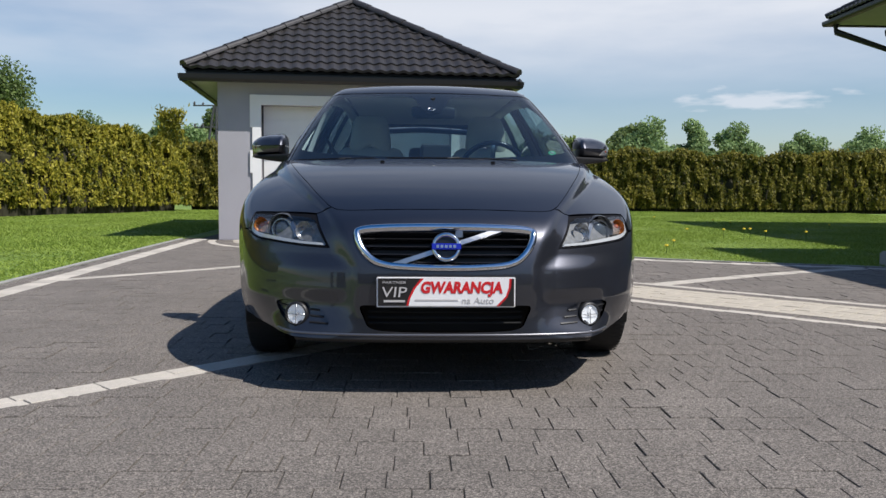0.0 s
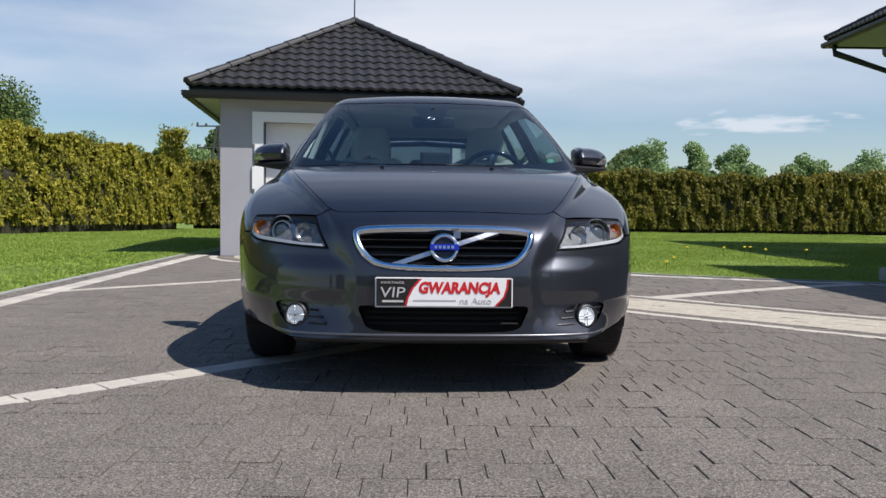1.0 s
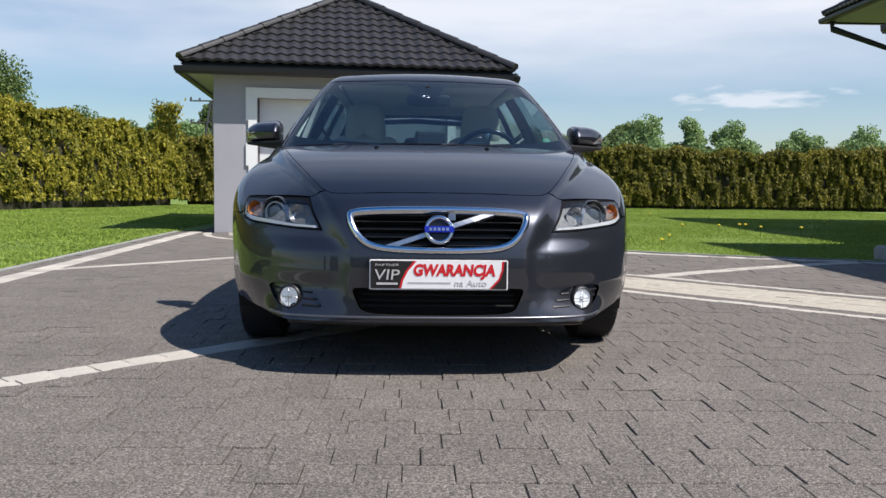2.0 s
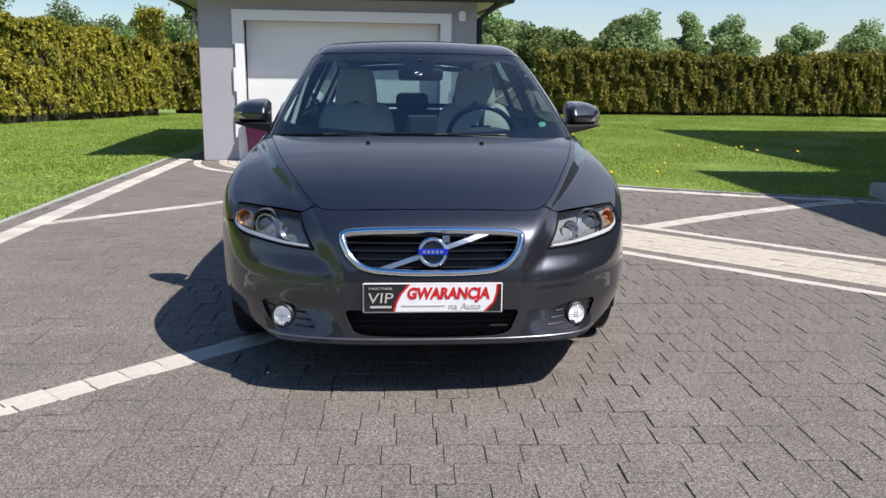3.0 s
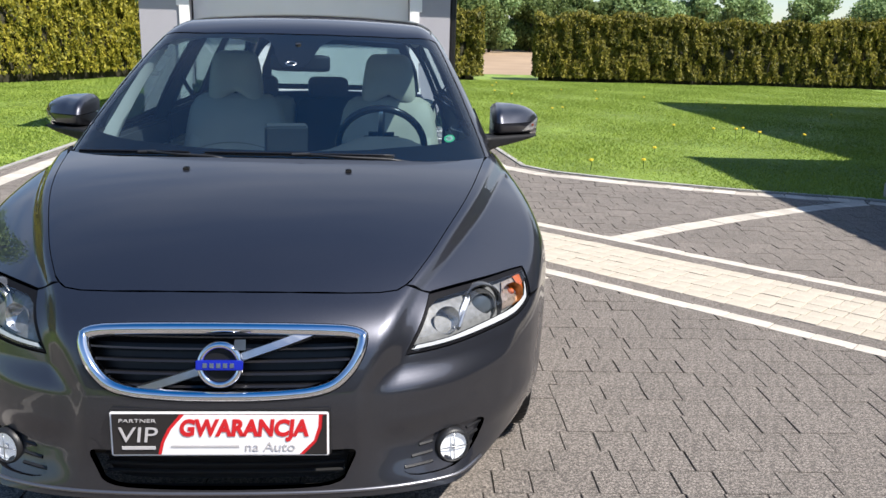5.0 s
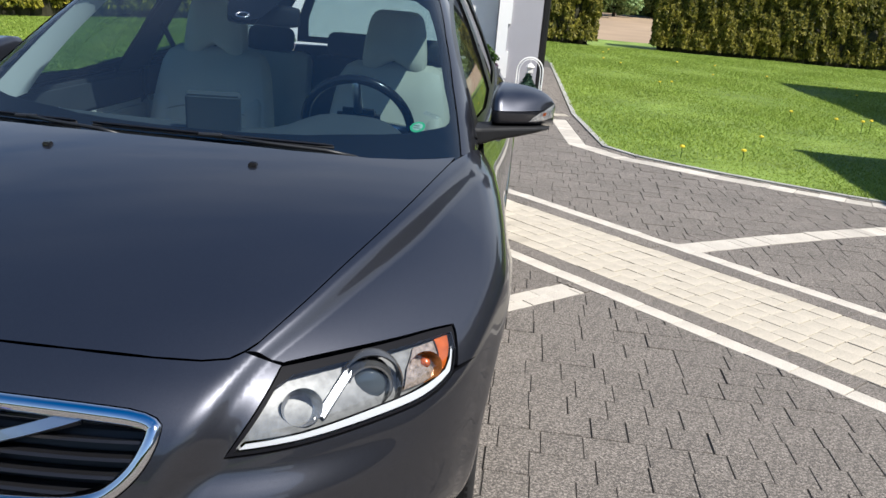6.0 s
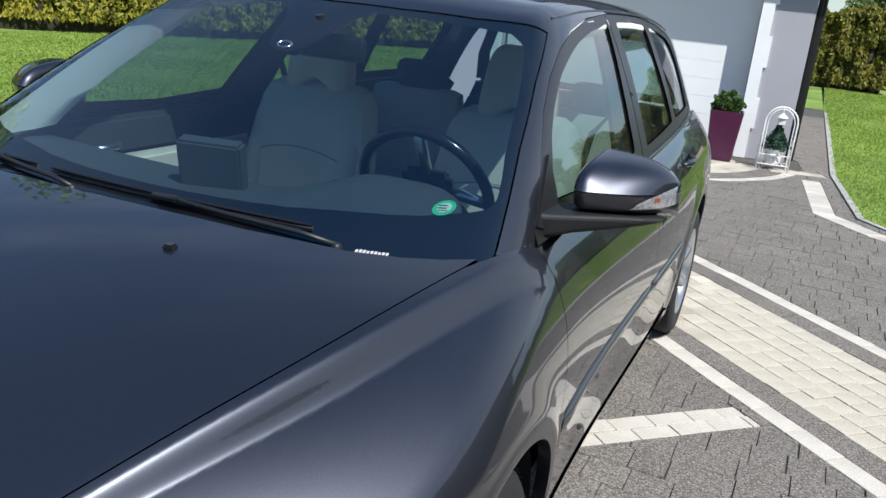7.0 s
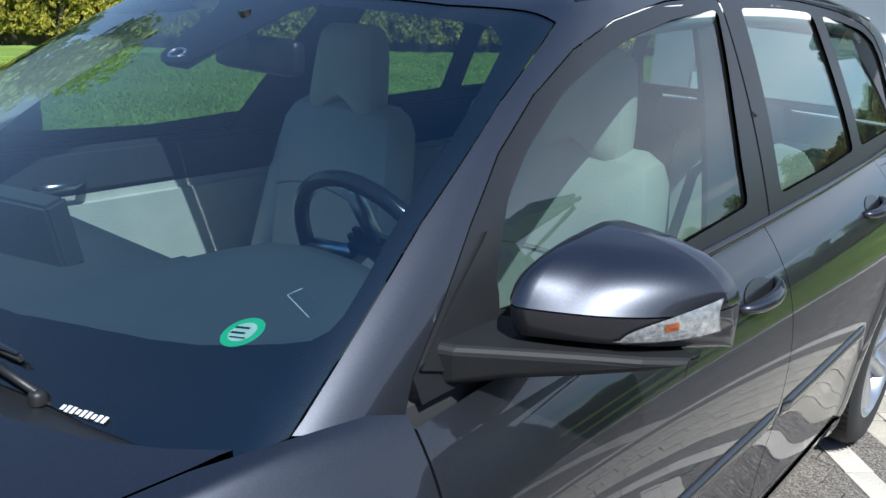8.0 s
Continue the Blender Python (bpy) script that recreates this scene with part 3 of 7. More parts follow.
FAR = "leafy spring tree standing behind the hedge"
for i, (x, y, h, sp, m) in enumerate((
        (20.6, 66, 6.2, 2.6, M_TREE), (24.9, 68, 6.5, 1.7, M_TREE), (28.6, 68, 6.1, 2.2, M_TREE), (35.6, 70, 5.6, 2.1, M_TREE),
        (42.4, 72, 6.1, 2.8, M_TREE), (48.5, 72, 6.0, 2.6, M_TREE), (11.5, 70, 5.4, 2.2, M_TREE_DARK), (7.6, 66, 6.3, 2.0, M_TREE),
        (5.0, 60, 4.6, 2.4, M_TREE_DARK), (14.0, 74, 5.0, 2.6, M_TREE_DARK))):
    tagged(tree(x, y, h, sp, 40 + i, m, FAR, tall=i < 6, leaves=16000, size=0.20), group="trees behind the hedge")
tree(-28.2, 50, 8.2, 4.2, 61, M_TREE_DARK, "large broad dark-green tree beyond the hedge", leaves=60000, size=0.15)
for i, (x, y, h, sp, m) in enumerate(((-30.0, 78, 6.9, 3.0, M_TREE_DARK), (-26.5, 80, 5.8, 2.8, M_TREE_DARK), (-24.2, 84, 5.6, 2.6, M_TREE_DARK), (-21.3, 74, 6.4, 2.4, M_TREE), (-18.6, 76, 5.0, 2.4, M_TREE))):
    tagged(tree(x, y, h, sp, 70 + i, m, "tree in the row beyond the tall hedge", leaves=22000, size=0.17), group="trees beyond the tall hedge")

for i, (x, y, h, sp) in enumerate(((-21.0, 17.5, 12.5, 4.0), (-24.0, 7.0, 12.0, 3.6))):
    tagged(tree(x, y, h, sp, 90 + i, M_TREE, "tall airy tree beyond the side hedge", tall=True, leaves=9000, size=0.30), group="tall trees beyond the side hedge")


def wood_row(name, x0, x1, y, h, mat, label, seed, k=9000, size=0.9):
    """A far strip of scrub and trees, as one mass of leaves."""
    rng = np.random.default_rng(seed)
    x = rng.uniform(x0, x1, k)
    top = h * (0.55 + 0.3 * np.sin(x * 0.21 + seed) * np.sin(x * 0.07) + 0.15 * np.sin(x * 0.9))
    z = rng.uniform(0, 1, k) ** 0.7 * top
    c = np.column_stack([x, y + rng.uniform(-3, 3, k), z])
    v, f = leaf_cloud(c, np.tile([0, -1.0, 0.4], (k, 1)), size, 0.7, seed)
    ob = from_arrays(name, v, f, mat)
    return tagged(ob, label, "woods", kind="stuff")


wood_row("far_woods", -110, -4, 120, 7.0, M_TREE_DARK, "far strip of dark woods on the horizon", 81)
wood_row("far_woods", -4, 130, 150, 6.0, M_TREE, "far strip of green woods past the field", 82)
wood_row("far_woods", 4, 40, 104, 6.0, M_TREE, "scrub at the far edge of the field", 83, k=24000, size=0.4)
wood_row("far_woods", -52, -12, 88, 9.6, M_TREE_DARK, "belt of dark woods beyond the tall hedge", 84, k=40000, size=0.4)
wood_row("far_woods", 5, 31, 79, 7.2, M_TREE_DARK, "thicket between the trees behind the hedge", 85, k=24000, size=0.33)
hill = raw("distant_hill", [(-400, 900, 0), (400, 900, 0), (400, 910, 12), (250, 910, 26), (90, 910, 17), (-60, 910, 22), (-250, 910, 12), (-400, 910, 8)], [tuple(range(8))], M_HILL)
tagged(hill, "low blue-green wooded hill on the horizon", "hill", kind="structure")

# power pole
pole = tagged(empty("power_pole", Matrix.Translation((-11.0, 44, -0.06)) @ pose(0, 0, 0, 0, 5, 0) @ Matrix.Diagonal((1, 1, 0.80, 1))), "grey steel lattice power pole with two crossarms", "power pole")
bm = bmesh.new()
tube([(-0.45, 0, 0), (-0.06, 0, 6.6)], 0.06, 6, bm)
tube([(0.45, 0, 0), (0.06, 0, 6.6)], 0.06, 6, bm)
for k in range(7):
    z = 0.6 + k * 0.85
    w, w2 = 0.45 - 0.39 * z / 6.6, 0.45 - 0.39 * (z + 0.85) / 6.6
    tube([(-w, 0, z), (w2, 0, z + 0.85)], 0.03, 5, bm)
part("mast", bm, M_POLE, pole)
for z, w in ((6.5, 0.95), (5.0, 0.85)):
    arm = part("crossarm", tube([(-w * 1.25, 0, z - 0.05), (0, 0, z + 0.1), (w * 0.5, 0, z)], 0.05, 6), M_POLE, pole)
    for x in (-w * 1.2, -w * 0.7):
        part("insulator", lathe([(0.0, z), (0.07, z + 0.02), (0.05, z + 0.12), (0.08, z + 0.14), (0.0, z + 0.26)], 10), M_POLE, pole).location.x = x


# ---- lawn blades ----
def blades(name, outline_test, bounds, count, seed, label, near):
    rng = np.random.default_rng(seed)
    x0, x1, y0, y1 = bounds
    x, y = rng.uniform(x0, x1, count * 3), y0 + (y1 - y0) * rng.uniform(0, 1, count * 3) ** near
    keep = outline_test(x, y)
    x, y = x[keep][:count], y[keep][:count]
    k = len(x)
    h = rng.uniform(0.014, 0.036, k) * (0.8 + 0.5 * np.sin(x * 1.7) * np.sin(y * 1.3))
    a = rng.uniform(0, math.tau, k)
    far = 1 + (y - y0) / 12
    w = 0.0052 * far
    lean = rng.normal(0, 0.022, (k, 2))
    v = np.empty((k, 3, 3))
    v[:, 0] = np.column_stack([x - np.cos(a) * w, y - np.sin(a) * w, np.zeros(k)])
    v[:, 1] = np.column_stack([x + np.cos(a) * w, y + np.sin(a) * w, np.zeros(k)])
    v[:, 2] = np.column_stack([x + lean[:, 0], y + lean[:, 1], h])
    ob = from_arrays(name, v.reshape(-1, 3), np.arange(3 * k).reshape(k, 3), M_GRASS)
    return tagged(ob, label, "grass", kind="stuff")


def right_of_edge(x, y):
    ys = np.array([p[1] for p in RIGHT_EDGE][::-1])
    xs = np.array([p[0] for p in RIGHT_EDGE][::-1])
    return x > np.interp(y, ys, xs) + 0.03


blades("grass_left", lambda x, y: (x < LEFT_EDGE(y) - 0.07) & (x > -12 - 0.0 * y), (-12, -3.2, -5, 24), 360000, 91, "short green grass of the lawn beside the drive", 1.25)
blades("grass_right", right_of_edge, (1.5, 15.5, 4.7, 25.5), 420000, 92, "short green grass of the lawn across the drive", 1.3)


def dandelion(x, y, h):
    d = tagged(empty("dandelion", Matrix.Translation((x, y, 0))), "small yellow dandelion in the lawn", "flower", "dandelions in the lawn")
    part("stem", tube([(0, 0, 0), (0.006, 0, h * 0.6), (0, 0.004, h)], 0.004, 5), M_BOX, d)
    part("head", lathe([(0.0, h - 0.006), (0.026, h + 0.004), (0.022, h + 0.018), (0.0, h + 0.024)], 10), M_YELLOW, d)
    return d


rng = random.Random(12)
for x, y, h in ((4.95, 9.9, 0.16), (5.2, 9.7, 0.18), (5.5, 9.6, 0.15), (5.4, 9.95, 0.17), (6.0, 9.3, 0.16), (4.6, 10.6, 0.13), (3.1, 7.0, 0.10), (2.5, 6.9, 0.1)):
    dandelion(x, y, h)
for i in range(16):
    dandelion(rng.uniform(2.5, 10), rng.uniform(8, 22), rng.uniform(0.07, 0.12))


# ---- the car's body as smooth surfaces: x to its left, y from the nose back, z up ----
def spline(pairs):
    """A natural cubic through (position, value) pairs, straight beyond the ends."""
    xs, ys = np.array([p[0] for p in pairs], float), np.array([p[1] for p in pairs], float)
    n = len(xs)
    h = np.diff(xs)
    a, r = np.eye(n), np.zeros(n)
    for i in range(1, n - 1):
        a[i, i - 1:i + 2] = h[i - 1], 2 * (h[i - 1] + h[i]), h[i]
        r[i] = 6 * ((ys[i + 1] - ys[i]) / h[i] - (ys[i] - ys[i - 1]) / h[i - 1])
    m = np.linalg.solve(a, r)
    def value(x):
        x = np.asarray(x, float)
        q = np.clip(x, xs[0], xs[-1])
        i = np.clip(np.searchsorted(xs, q) - 1, 0, n - 2)
        u, v = (xs[i + 1] - q) / h[i], (q - xs[i]) / h[i]
        s = u * ys[i] + v * ys[i + 1] + ((u ** 3 - u) * m[i] + (v ** 3 - v) * m[i + 1]) * h[i] ** 2 / 6
        e0 = (ys[1] - ys[0]) / h[0] - h[0] * (2 * m[0] + m[1]) / 6
        e1 = (ys[-1] - ys[-2]) / h[-1] + h[-1] * (m[-2] + 2 * m[-1]) / 6
        return s + np.where(x < xs[0], (x - xs[0]) * e0, 0) + np.where(x > xs[-1], (x - xs[-1]) * e1, 0)
    return value


def smax(a, b, k):
    h = np.clip(k - np.abs(a - b), 0, None) / k
    return np.maximum(a, b) + h * h * k * 0.25


def step(t):
    t = np.clip(t, 0, 1)
    return t * t * (3 - 2 * t)


AXLE_F, AXLE_R, HUB_Z, ARCH_R = 0.93, 3.53, 0.315, 0.345
plan_w = spline([(0.0, 0.68), (0.3, 0.81), (0.6, 0.890), (0.95, 0.912), (1.5, 0.890), (2.4, 0.886), (3.4, 0.886), (3.9, 0.868), (4.3, 0.81), (4.52, 0.72)])
side_prof = spline([(0.14, -0.065), (0.22, -0.036), (0.34, -0.018), (0.48, -0.006), (0.60, 0.0), (0.70, -0.004), (0.78, -0.020), (0.84, -0.045), (0.90, -0.085), (0.96, -0.14), (1.05, -0.24)])
nose_plan = spline([(0.0, -0.015), (0.15, -0.012), (0.30, 0.002), (0.45, 0.040), (0.58, 0.110), (0.70, 0.212), (0.80, 0.325), (0.86, 0.435), (0.92, 0.62)])
nose_prof = spline([(0.12, 0.09), (0.18, 0.012), (0.24, -0.004), (0.34, 0.0), (0.44, 0.0), (0.52, 0.012), (0.60, 0.036), (0.66, 0.064), (0.72, 0.115), (0.80, 0.24), (0.90, 0.45)])
hood_line = spline([(-0.05, 0.60), (0.06, 0.665), (0.19, 0.733), (0.40, 0.815), (0.60, 0.872), (0.82, 0.918), (1.05, 0.950), (1.3, 0.975), (1.8, 1.02)])
cut_x = spline([(0.10, 0.405), (0.20, 0.447), (0.31, 0.502), (0.45, 0.560), (0.70, 0.646), (1.0, 0.716), (1.25, 0.765), (1.6, 0.82)])


def f_low(x, y, z):
    x = np.abs(x)
    # flared lips round the wheels
    flare = 0.012 * (np.exp(-((np.hypot(y - AXLE_F, z - HUB_Z) - 0.37) / 0.05) ** 2) + np.exp(-((np.hypot(y - AXLE_R, z - HUB_Z) - 0.37) / 0.05) ** 2))
    scoop = -0.005 * np.exp(-((z - 0.40) / 0.10) ** 2) * step((y - 1.3) / 0.3) * step((3.2 - y) / 0.3)
    tuck = step((0.31 - z) / 0.14)
    side = x - (plan_w(y) + side_prof(z) + flare + scoop - 0.045 * tuck * step((0.75 - y) / 0.3))
    crease = 0.355 + 0.42 * np.clip(z - 0.50, 0, None)
    back = 0.040 * step((x - crease + 0.03) / 0.105) * step((z - 0.24) / 0.2)
    # shoulder under the lamps
    ledge = 0.022 * (1 - step((z - 0.478) / 0.065)) * step((z - 0.33) / 0.09) * step((x - crease) / 0.07) * step((0.80 - x) / 0.25)
    front = (nose_plan(x) + nose_prof(z) + back - ledge - 0.45 * tuck * (nose_plan(np.minimum(x, 0.58)) + 0.015) + 0.13 * step((x - 0.58) / 0.24) * step((0.37 - z) / 0.16)) - y
    c = cut_x(y)
    over = 0.5 * (x - c + np.sqrt((x - c) ** 2 + 0.010 ** 2))
    inside = np.clip((x - over) / c, 0, 1.0)
    # a ridge beside the hood, a steep step down, then a nearly flat shoulder
    crest = 0.030 + 0.042 * np.clip((y - 0.22) / 0.85, 0, 1)
    drop = 0.012 + 0.026 * step((y - 0.15) / 0.6)
    fall = 0.15 + 0.22 * step((0.9 - y) / 0.7)
    top = z - (hood_line(y) - 0.028 * inside ** 2.4 - drop * step((over - 0.35 * crest) / (0.75 * crest)) - fall * over - 1.0 * over ** 2)
    body = smax(smax(side, front, 0.07), top, 0.045)
    rear = y - (4.50 - 0.06 * x ** 2 - 0.25 * np.clip(z - 0.75, 0, None))
    return smax(body, rear, 0.12)


belt = spline([(1.0, 0.90), (1.35, 0.925), (2.4, 0.965), (3.3, 0.995), (4.2, 1.02)])
belt_w = spline([(1.0, 0.77), (1.35, 0.778), (2.2, 0.790), (3.2, 0.775), (3.8, 0.740), (4.2, 0.69), (4.5, 0.63)])
roof_line = spline([(1.6, 1.375), (1.85, 1.402), (2.2, 1.432), (2.7, 1.447), (3.3, 1.436), (3.9, 1.398), (4.3, 1.345)])
screen_line = spline([(0.90, 0.855), (1.06, 0.955), (1.30, 1.098), (1.55, 1.236), (1.75, 1.336), (1.95, 1.425)])


def f_top(x, y, z):
    x = np.abs(x)
    over = np.clip(z - 0.94, -0.2, None)
    side = x - (belt_w(y) - 0.36 * over - 0.27 * over * np.abs(over))
    roof = z - (roof_line(y) - 0.085 * x ** 2)
    screen = (z - screen_line(y - 0.27 * x ** 2)) * 0.87
    tail = (y - (4.30 - 0.45 * (z - 1.2) - 0.10 * x ** 2)) * 0.9
    return smax(smax(smax(roof, screen, 0.035), side, 0.075), tail, 0.08)


def meet(f, o, d, far):
    """Where rays from inside the body leave it."""
    lo, hi = np.zeros(len(o)), np.full(len(o), far, float)
    for _ in range(34):
        mid = (lo + hi) / 2
        p = o + d * mid[:, None]
        out = f(p[:, 0], p[:, 1], p[:, 2]) > 0
        hi, lo = np.where(out, mid, hi), np.where(out, lo, mid)
    return o + d * ((lo + hi) / 2)[:, None]


def slope(f, p, e=0.0015):
    g = np.column_stack([f(*(p + s).T) - f(*(p - s).T) for s in (np.eye(3) * e)])
    return g / (np.linalg.norm(g, axis=1)[:, None] + 1e-12)


def by_top(q):
    return np.column_stack([q[:, 0], q[:, 1], np.full(len(q), 0.42)]), np.tile([0.0, 0, 1], (len(q), 1)), 0.9, f_low


def by_side(q):
    return np.column_stack([np.full(len(q), 0.3), q[:, 0], q[:, 1]]), np.tile([1.0, 0, 0], (len(q), 1)), 0.8, f_low


NOSE_O = np.array((0.0, 1.0, 0.42))


def by_nose(q):
    d = np.column_stack([np.sin(q[:, 0]) * np.cos(q[:, 1]), -np.cos(q[:, 0]) * np.cos(q[:, 1]), np.sin(q[:, 1])])
    return np.tile(NOSE_O, (len(q), 1)), d, 1.5, f_low


def by_section(q):
    return np.column_stack([np.full(len(q), 0.35), q[:, 0], np.full(len(q), 0.50)]), np.column_stack([np.cos(q[:, 1]), np.zeros(len(q)), np.sin(q[:, 1])]), 0.9, f_low


CABIN_Z = 0.80


def by_cabin(q):
    return np.column_stack([np.zeros(len(q)), q[:, 0], np.full(len(q), CABIN_Z)]), np.column_stack([np.sin(q[:, 1]), np.zeros(len(q)), np.cos(q[:, 1])]), 1.2, f_top


def to_nose(pts):
    d = np.asarray(pts, float) - NOSE_O
    return np.column_stack([np.arctan2(d[:, 0], -d[:, 1]), np.arctan2(d[:, 2], np.hypot(d[:, 0], d[:, 1]))])


def to_cabin(pts):
    p = np.asarray(pts, float)
    return np.column_stack([p[:, 1], np.arctan2(p[:, 0], p[:, 2] - CABIN_Z)])


def to_section(pts):
    p = np.asarray(pts, float)
    return np.column_stack([p[:, 1], np.arctan2(p[:, 2] - 0.50, p[:, 0] - 0.35)])


def by_rear_low(q):
    return np.column_stack([q[:, 0], np.full(len(q), 3.9), q[:, 1]]), np.tile([0.0, 1, 0], (len(q), 1)), 0.9, f_low


def by_rear_top(q):
    return np.column_stack([q[:, 0], np.full(len(q), 3.9), q[:, 1]]), np.tile([0.0, 1, 0], (len(q), 1)), 0.9, f_top


# ---- car: panels cut from the surfaces ----
from mathutils.geometry import delaunay_2d_cdt


def paint():
    m = bpy.data.materials.new("grey_metallic_paint")
    m.use_nodes = True
    n, l = m.node_tree.nodes, m.node_tree.links
    b = n["Principled BSDF"]
    b.inputs["Metallic"].default_value, b.inputs["Roughness"].default_value = 0.88, 0.40
    b.inputs["Specular Tint"].default_value = (0.55, 0.57, 0.62, 1)      # flakes darken towards grazing angles
    b.inputs["Coat Weight"].default_value, b.inputs["Coat Roughness"].default_value, b.inputs["Coat IOR"].default_value = 1.0, 0.015, 1.5
    co = n.new("ShaderNodeTexCoord")
    t = n.new("ShaderNodeTexVoronoi")
    t.inputs["Scale"].default_value = 1500
    l.new(co.outputs["Object"], t.inputs["Vector"])
    mr = n.new("ShaderNodeMapRange")
    mr.inputs["To Min"].default_value, mr.inputs["To Max"].default_value = 0.84, 1.2
    l.new(t.outputs["Color"], mr.inputs["Value"])
    sc = n.new("ShaderNodeVectorMath")
    sc.operation = "SCALE"
    sc.inputs[0].default_value = (0.061, 0.063, 0.075)
    l.new(mr.outputs[0], sc.inputs["Scale"])
    l.new(sc.outputs[0], b.inputs["Base Color"])
    d = n.new("ShaderNodeTexNoise")
    d.inputs["Scale"].default_value, d.inputs["Detail"].default_value = 5.0, 6.0
    l.new(co.outputs["Object"], d.inputs["Vector"])
    r2 = n.new("ShaderNodeMapRange")
    r2.inputs["To Min"].default_value, r2.inputs["To Max"].default_value = 0.36, 0.41
    l.new(d.outputs["Fac"], r2.inputs["Value"])
    l.new(r2.outputs[0], b.inputs["Roughness"])
    return m


M_PAINT = paint()
M_BLACK = material("black_plastic", (0.012, 0.012, 0.013), 0.45, vary=0.15, scale=20, bump=0.1, bump_scale=400)
M_GLOSSBLACK = material("black_trim", (0.012, 0.012, 0.014), 0.18, vary=0.1, scale=10)
M_FRIT = material("ceramic_black", (0.006, 0.006, 0.008), 0.6, vary=0.1, scale=10, spec=0.1)
M_FRAME = material("dark_window_frame", (0.014, 0.014, 0.016), 0.35, vary=0.1, scale=10)
M_ARM = material("black_grained_plastic", (0.012, 0.012, 0.013), 0.6, vary=0.1, scale=20, spec=0.3)
M_CHROME = material("chrome", (0.82, 0.84, 0.87), 0.08, metal=1.0, vary=0.04, scale=20)
M_SATIN = material("satin_chrome", (0.55, 0.56, 0.58), 0.30, metal=1.0, vary=0.05, scale=30)
M_RUBBER = material("tyre_rubber", (0.016, 0.016, 0.017), 0.75, vary=0.2, scale=30, bump=0.3, bump_scale=120)
M_LIP = material("grey_lip_metal", (0.24, 0.24, 0.26), 0.35, metal=0.9, vary=0.05, scale=30)
M_ALLOY = material("silver_alloy", (0.52, 0.53, 0.55), 0.30, metal=0.9, vary=0.08, scale=14)
M_LENS = glass("clear_lens", (0.96, 0.97, 0.98))
M_SCREEN = glass("windscreen_glass", (0.64, 0.77, 0.81), dust=0.005, gloss=0.14)
M_SIDEGLASS = glass("side_glass", (0.44, 0.56, 0.55), dust=0.008, gloss=0.13)
M_ORANGE = material("amber_plastic", (0.40, 0.085, 0.014), 0.15, vary=0.45, scale=45, bump=0.6, bump_scale=90)
M_BOWL = material("bright_reflector", (0.50, 0.51, 0.52), 0.22, metal=0.8, vary=0.06, scale=60)
M_CRYSTAL = material("faceted_reflector", (0.20, 0.20, 0.195), 0.45, metal=0.2, vary=0.35, scale=60, bump=0.10, bump_scale=160)
M_FACET = material("clear_facets", (0.55, 0.56, 0.57), 0.16, metal=0.6, vary=0.5, scale=110, bump=0.5, bump_scale=130)
M_FOG = material("glowing_fog_reflector", (0.85, 0.86, 0.87), 0.25, vary=0.1, scale=90)
# A faint glow stands for the sun caught by the unlit reflector.
fog_bsdf = M_FOG.node_tree.nodes["Principled BSDF"]
fog_bsdf.inputs["Emission Color"].default_value, fog_bsdf.inputs["Emission Strength"].default_value = (0.95, 0.97, 1.0, 1), 0.15
# Clear facets and bowl, tinted amber in place of the bulb's reflection.
M_TINTED_FACETS = material("bulb_tinted_facets", (0.46, 0.37, 0.30), 0.20, metal=0.6, vary=0.6, scale=110, bump=0.4, bump_scale=130)
M_TINTED_BOWL = material("bulb_tinted_bowl", (0.52, 0.20, 0.05), 0.25, metal=0.55, vary=0.4, scale=60, bump=0.4, bump_scale=90)
M_RING = material("grey_chrome", (0.30, 0.31, 0.32), 0.22, metal=0.9, vary=0.05, scale=30)
M_CLEAR = material("smoked_chrome", (0.16, 0.16, 0.16), 0.25, metal=0.7, vary=0.1, scale=30)
M_DRL = material("white_reflector", (0.58, 0.59, 0.60), 0.14, vary=0.03, scale=30, coat=0.5)
M_BEIGE = material("beige_leather", (0.58, 0.54, 0.46), 0.55, vary=0.07, scale=12, bump=0.25, bump_scale=160)
M_DASH = material("dark_dashboard", (0.042, 0.047, 0.050), 0.7, vary=0.1, scale=10, bump=0.3, bump_scale=300)
M_CLOTH = material("dark_trim_cloth", (0.035, 0.036, 0.04), 0.85, vary=0.1, scale=10)
M_BLUE = material("emblem_blue", (0.01, 0.02, 0.32), 0.25, vary=0.05, scale=40)
M_PLATEW = material("plate_white", (0.85, 0.84, 0.84), 0.35, vary=0.03, scale=20)
M_PLATEK = material("plate_black", (0.02, 0.018, 0.018), 0.35, vary=0.1, scale=20)
M_PLATER = material("plate_red", (0.60, 0.015, 0.02), 0.4, vary=0.06, scale=20)
M_PLATEG = material("plate_grey", (0.50, 0.48, 0.48), 0.4, vary=0.05, scale=20)
M_STICKER = material("sticker_centre", (0.42, 0.52, 0.42), 0.5, vary=0.1, scale=60)
M_GREEN = material("sticker_green", (0.05, 0.40, 0.17), 0.4, vary=0.06, scale=60)
M_PILLAR = material("pale_pillar_trim", (0.74, 0.72, 0.66), 0.75, vary=0.04, scale=10, bump=0.2, bump_scale=200)
M_UNDER = material("underbody", (0.008, 0.008, 0.008), 0.9, vary=0.2, scale=10)

CAR_BASE = Matrix.Identity(4)
car = tagged(empty("car", CAR_BASE), "dark grey metallic estate car parked on the block paving", "car")


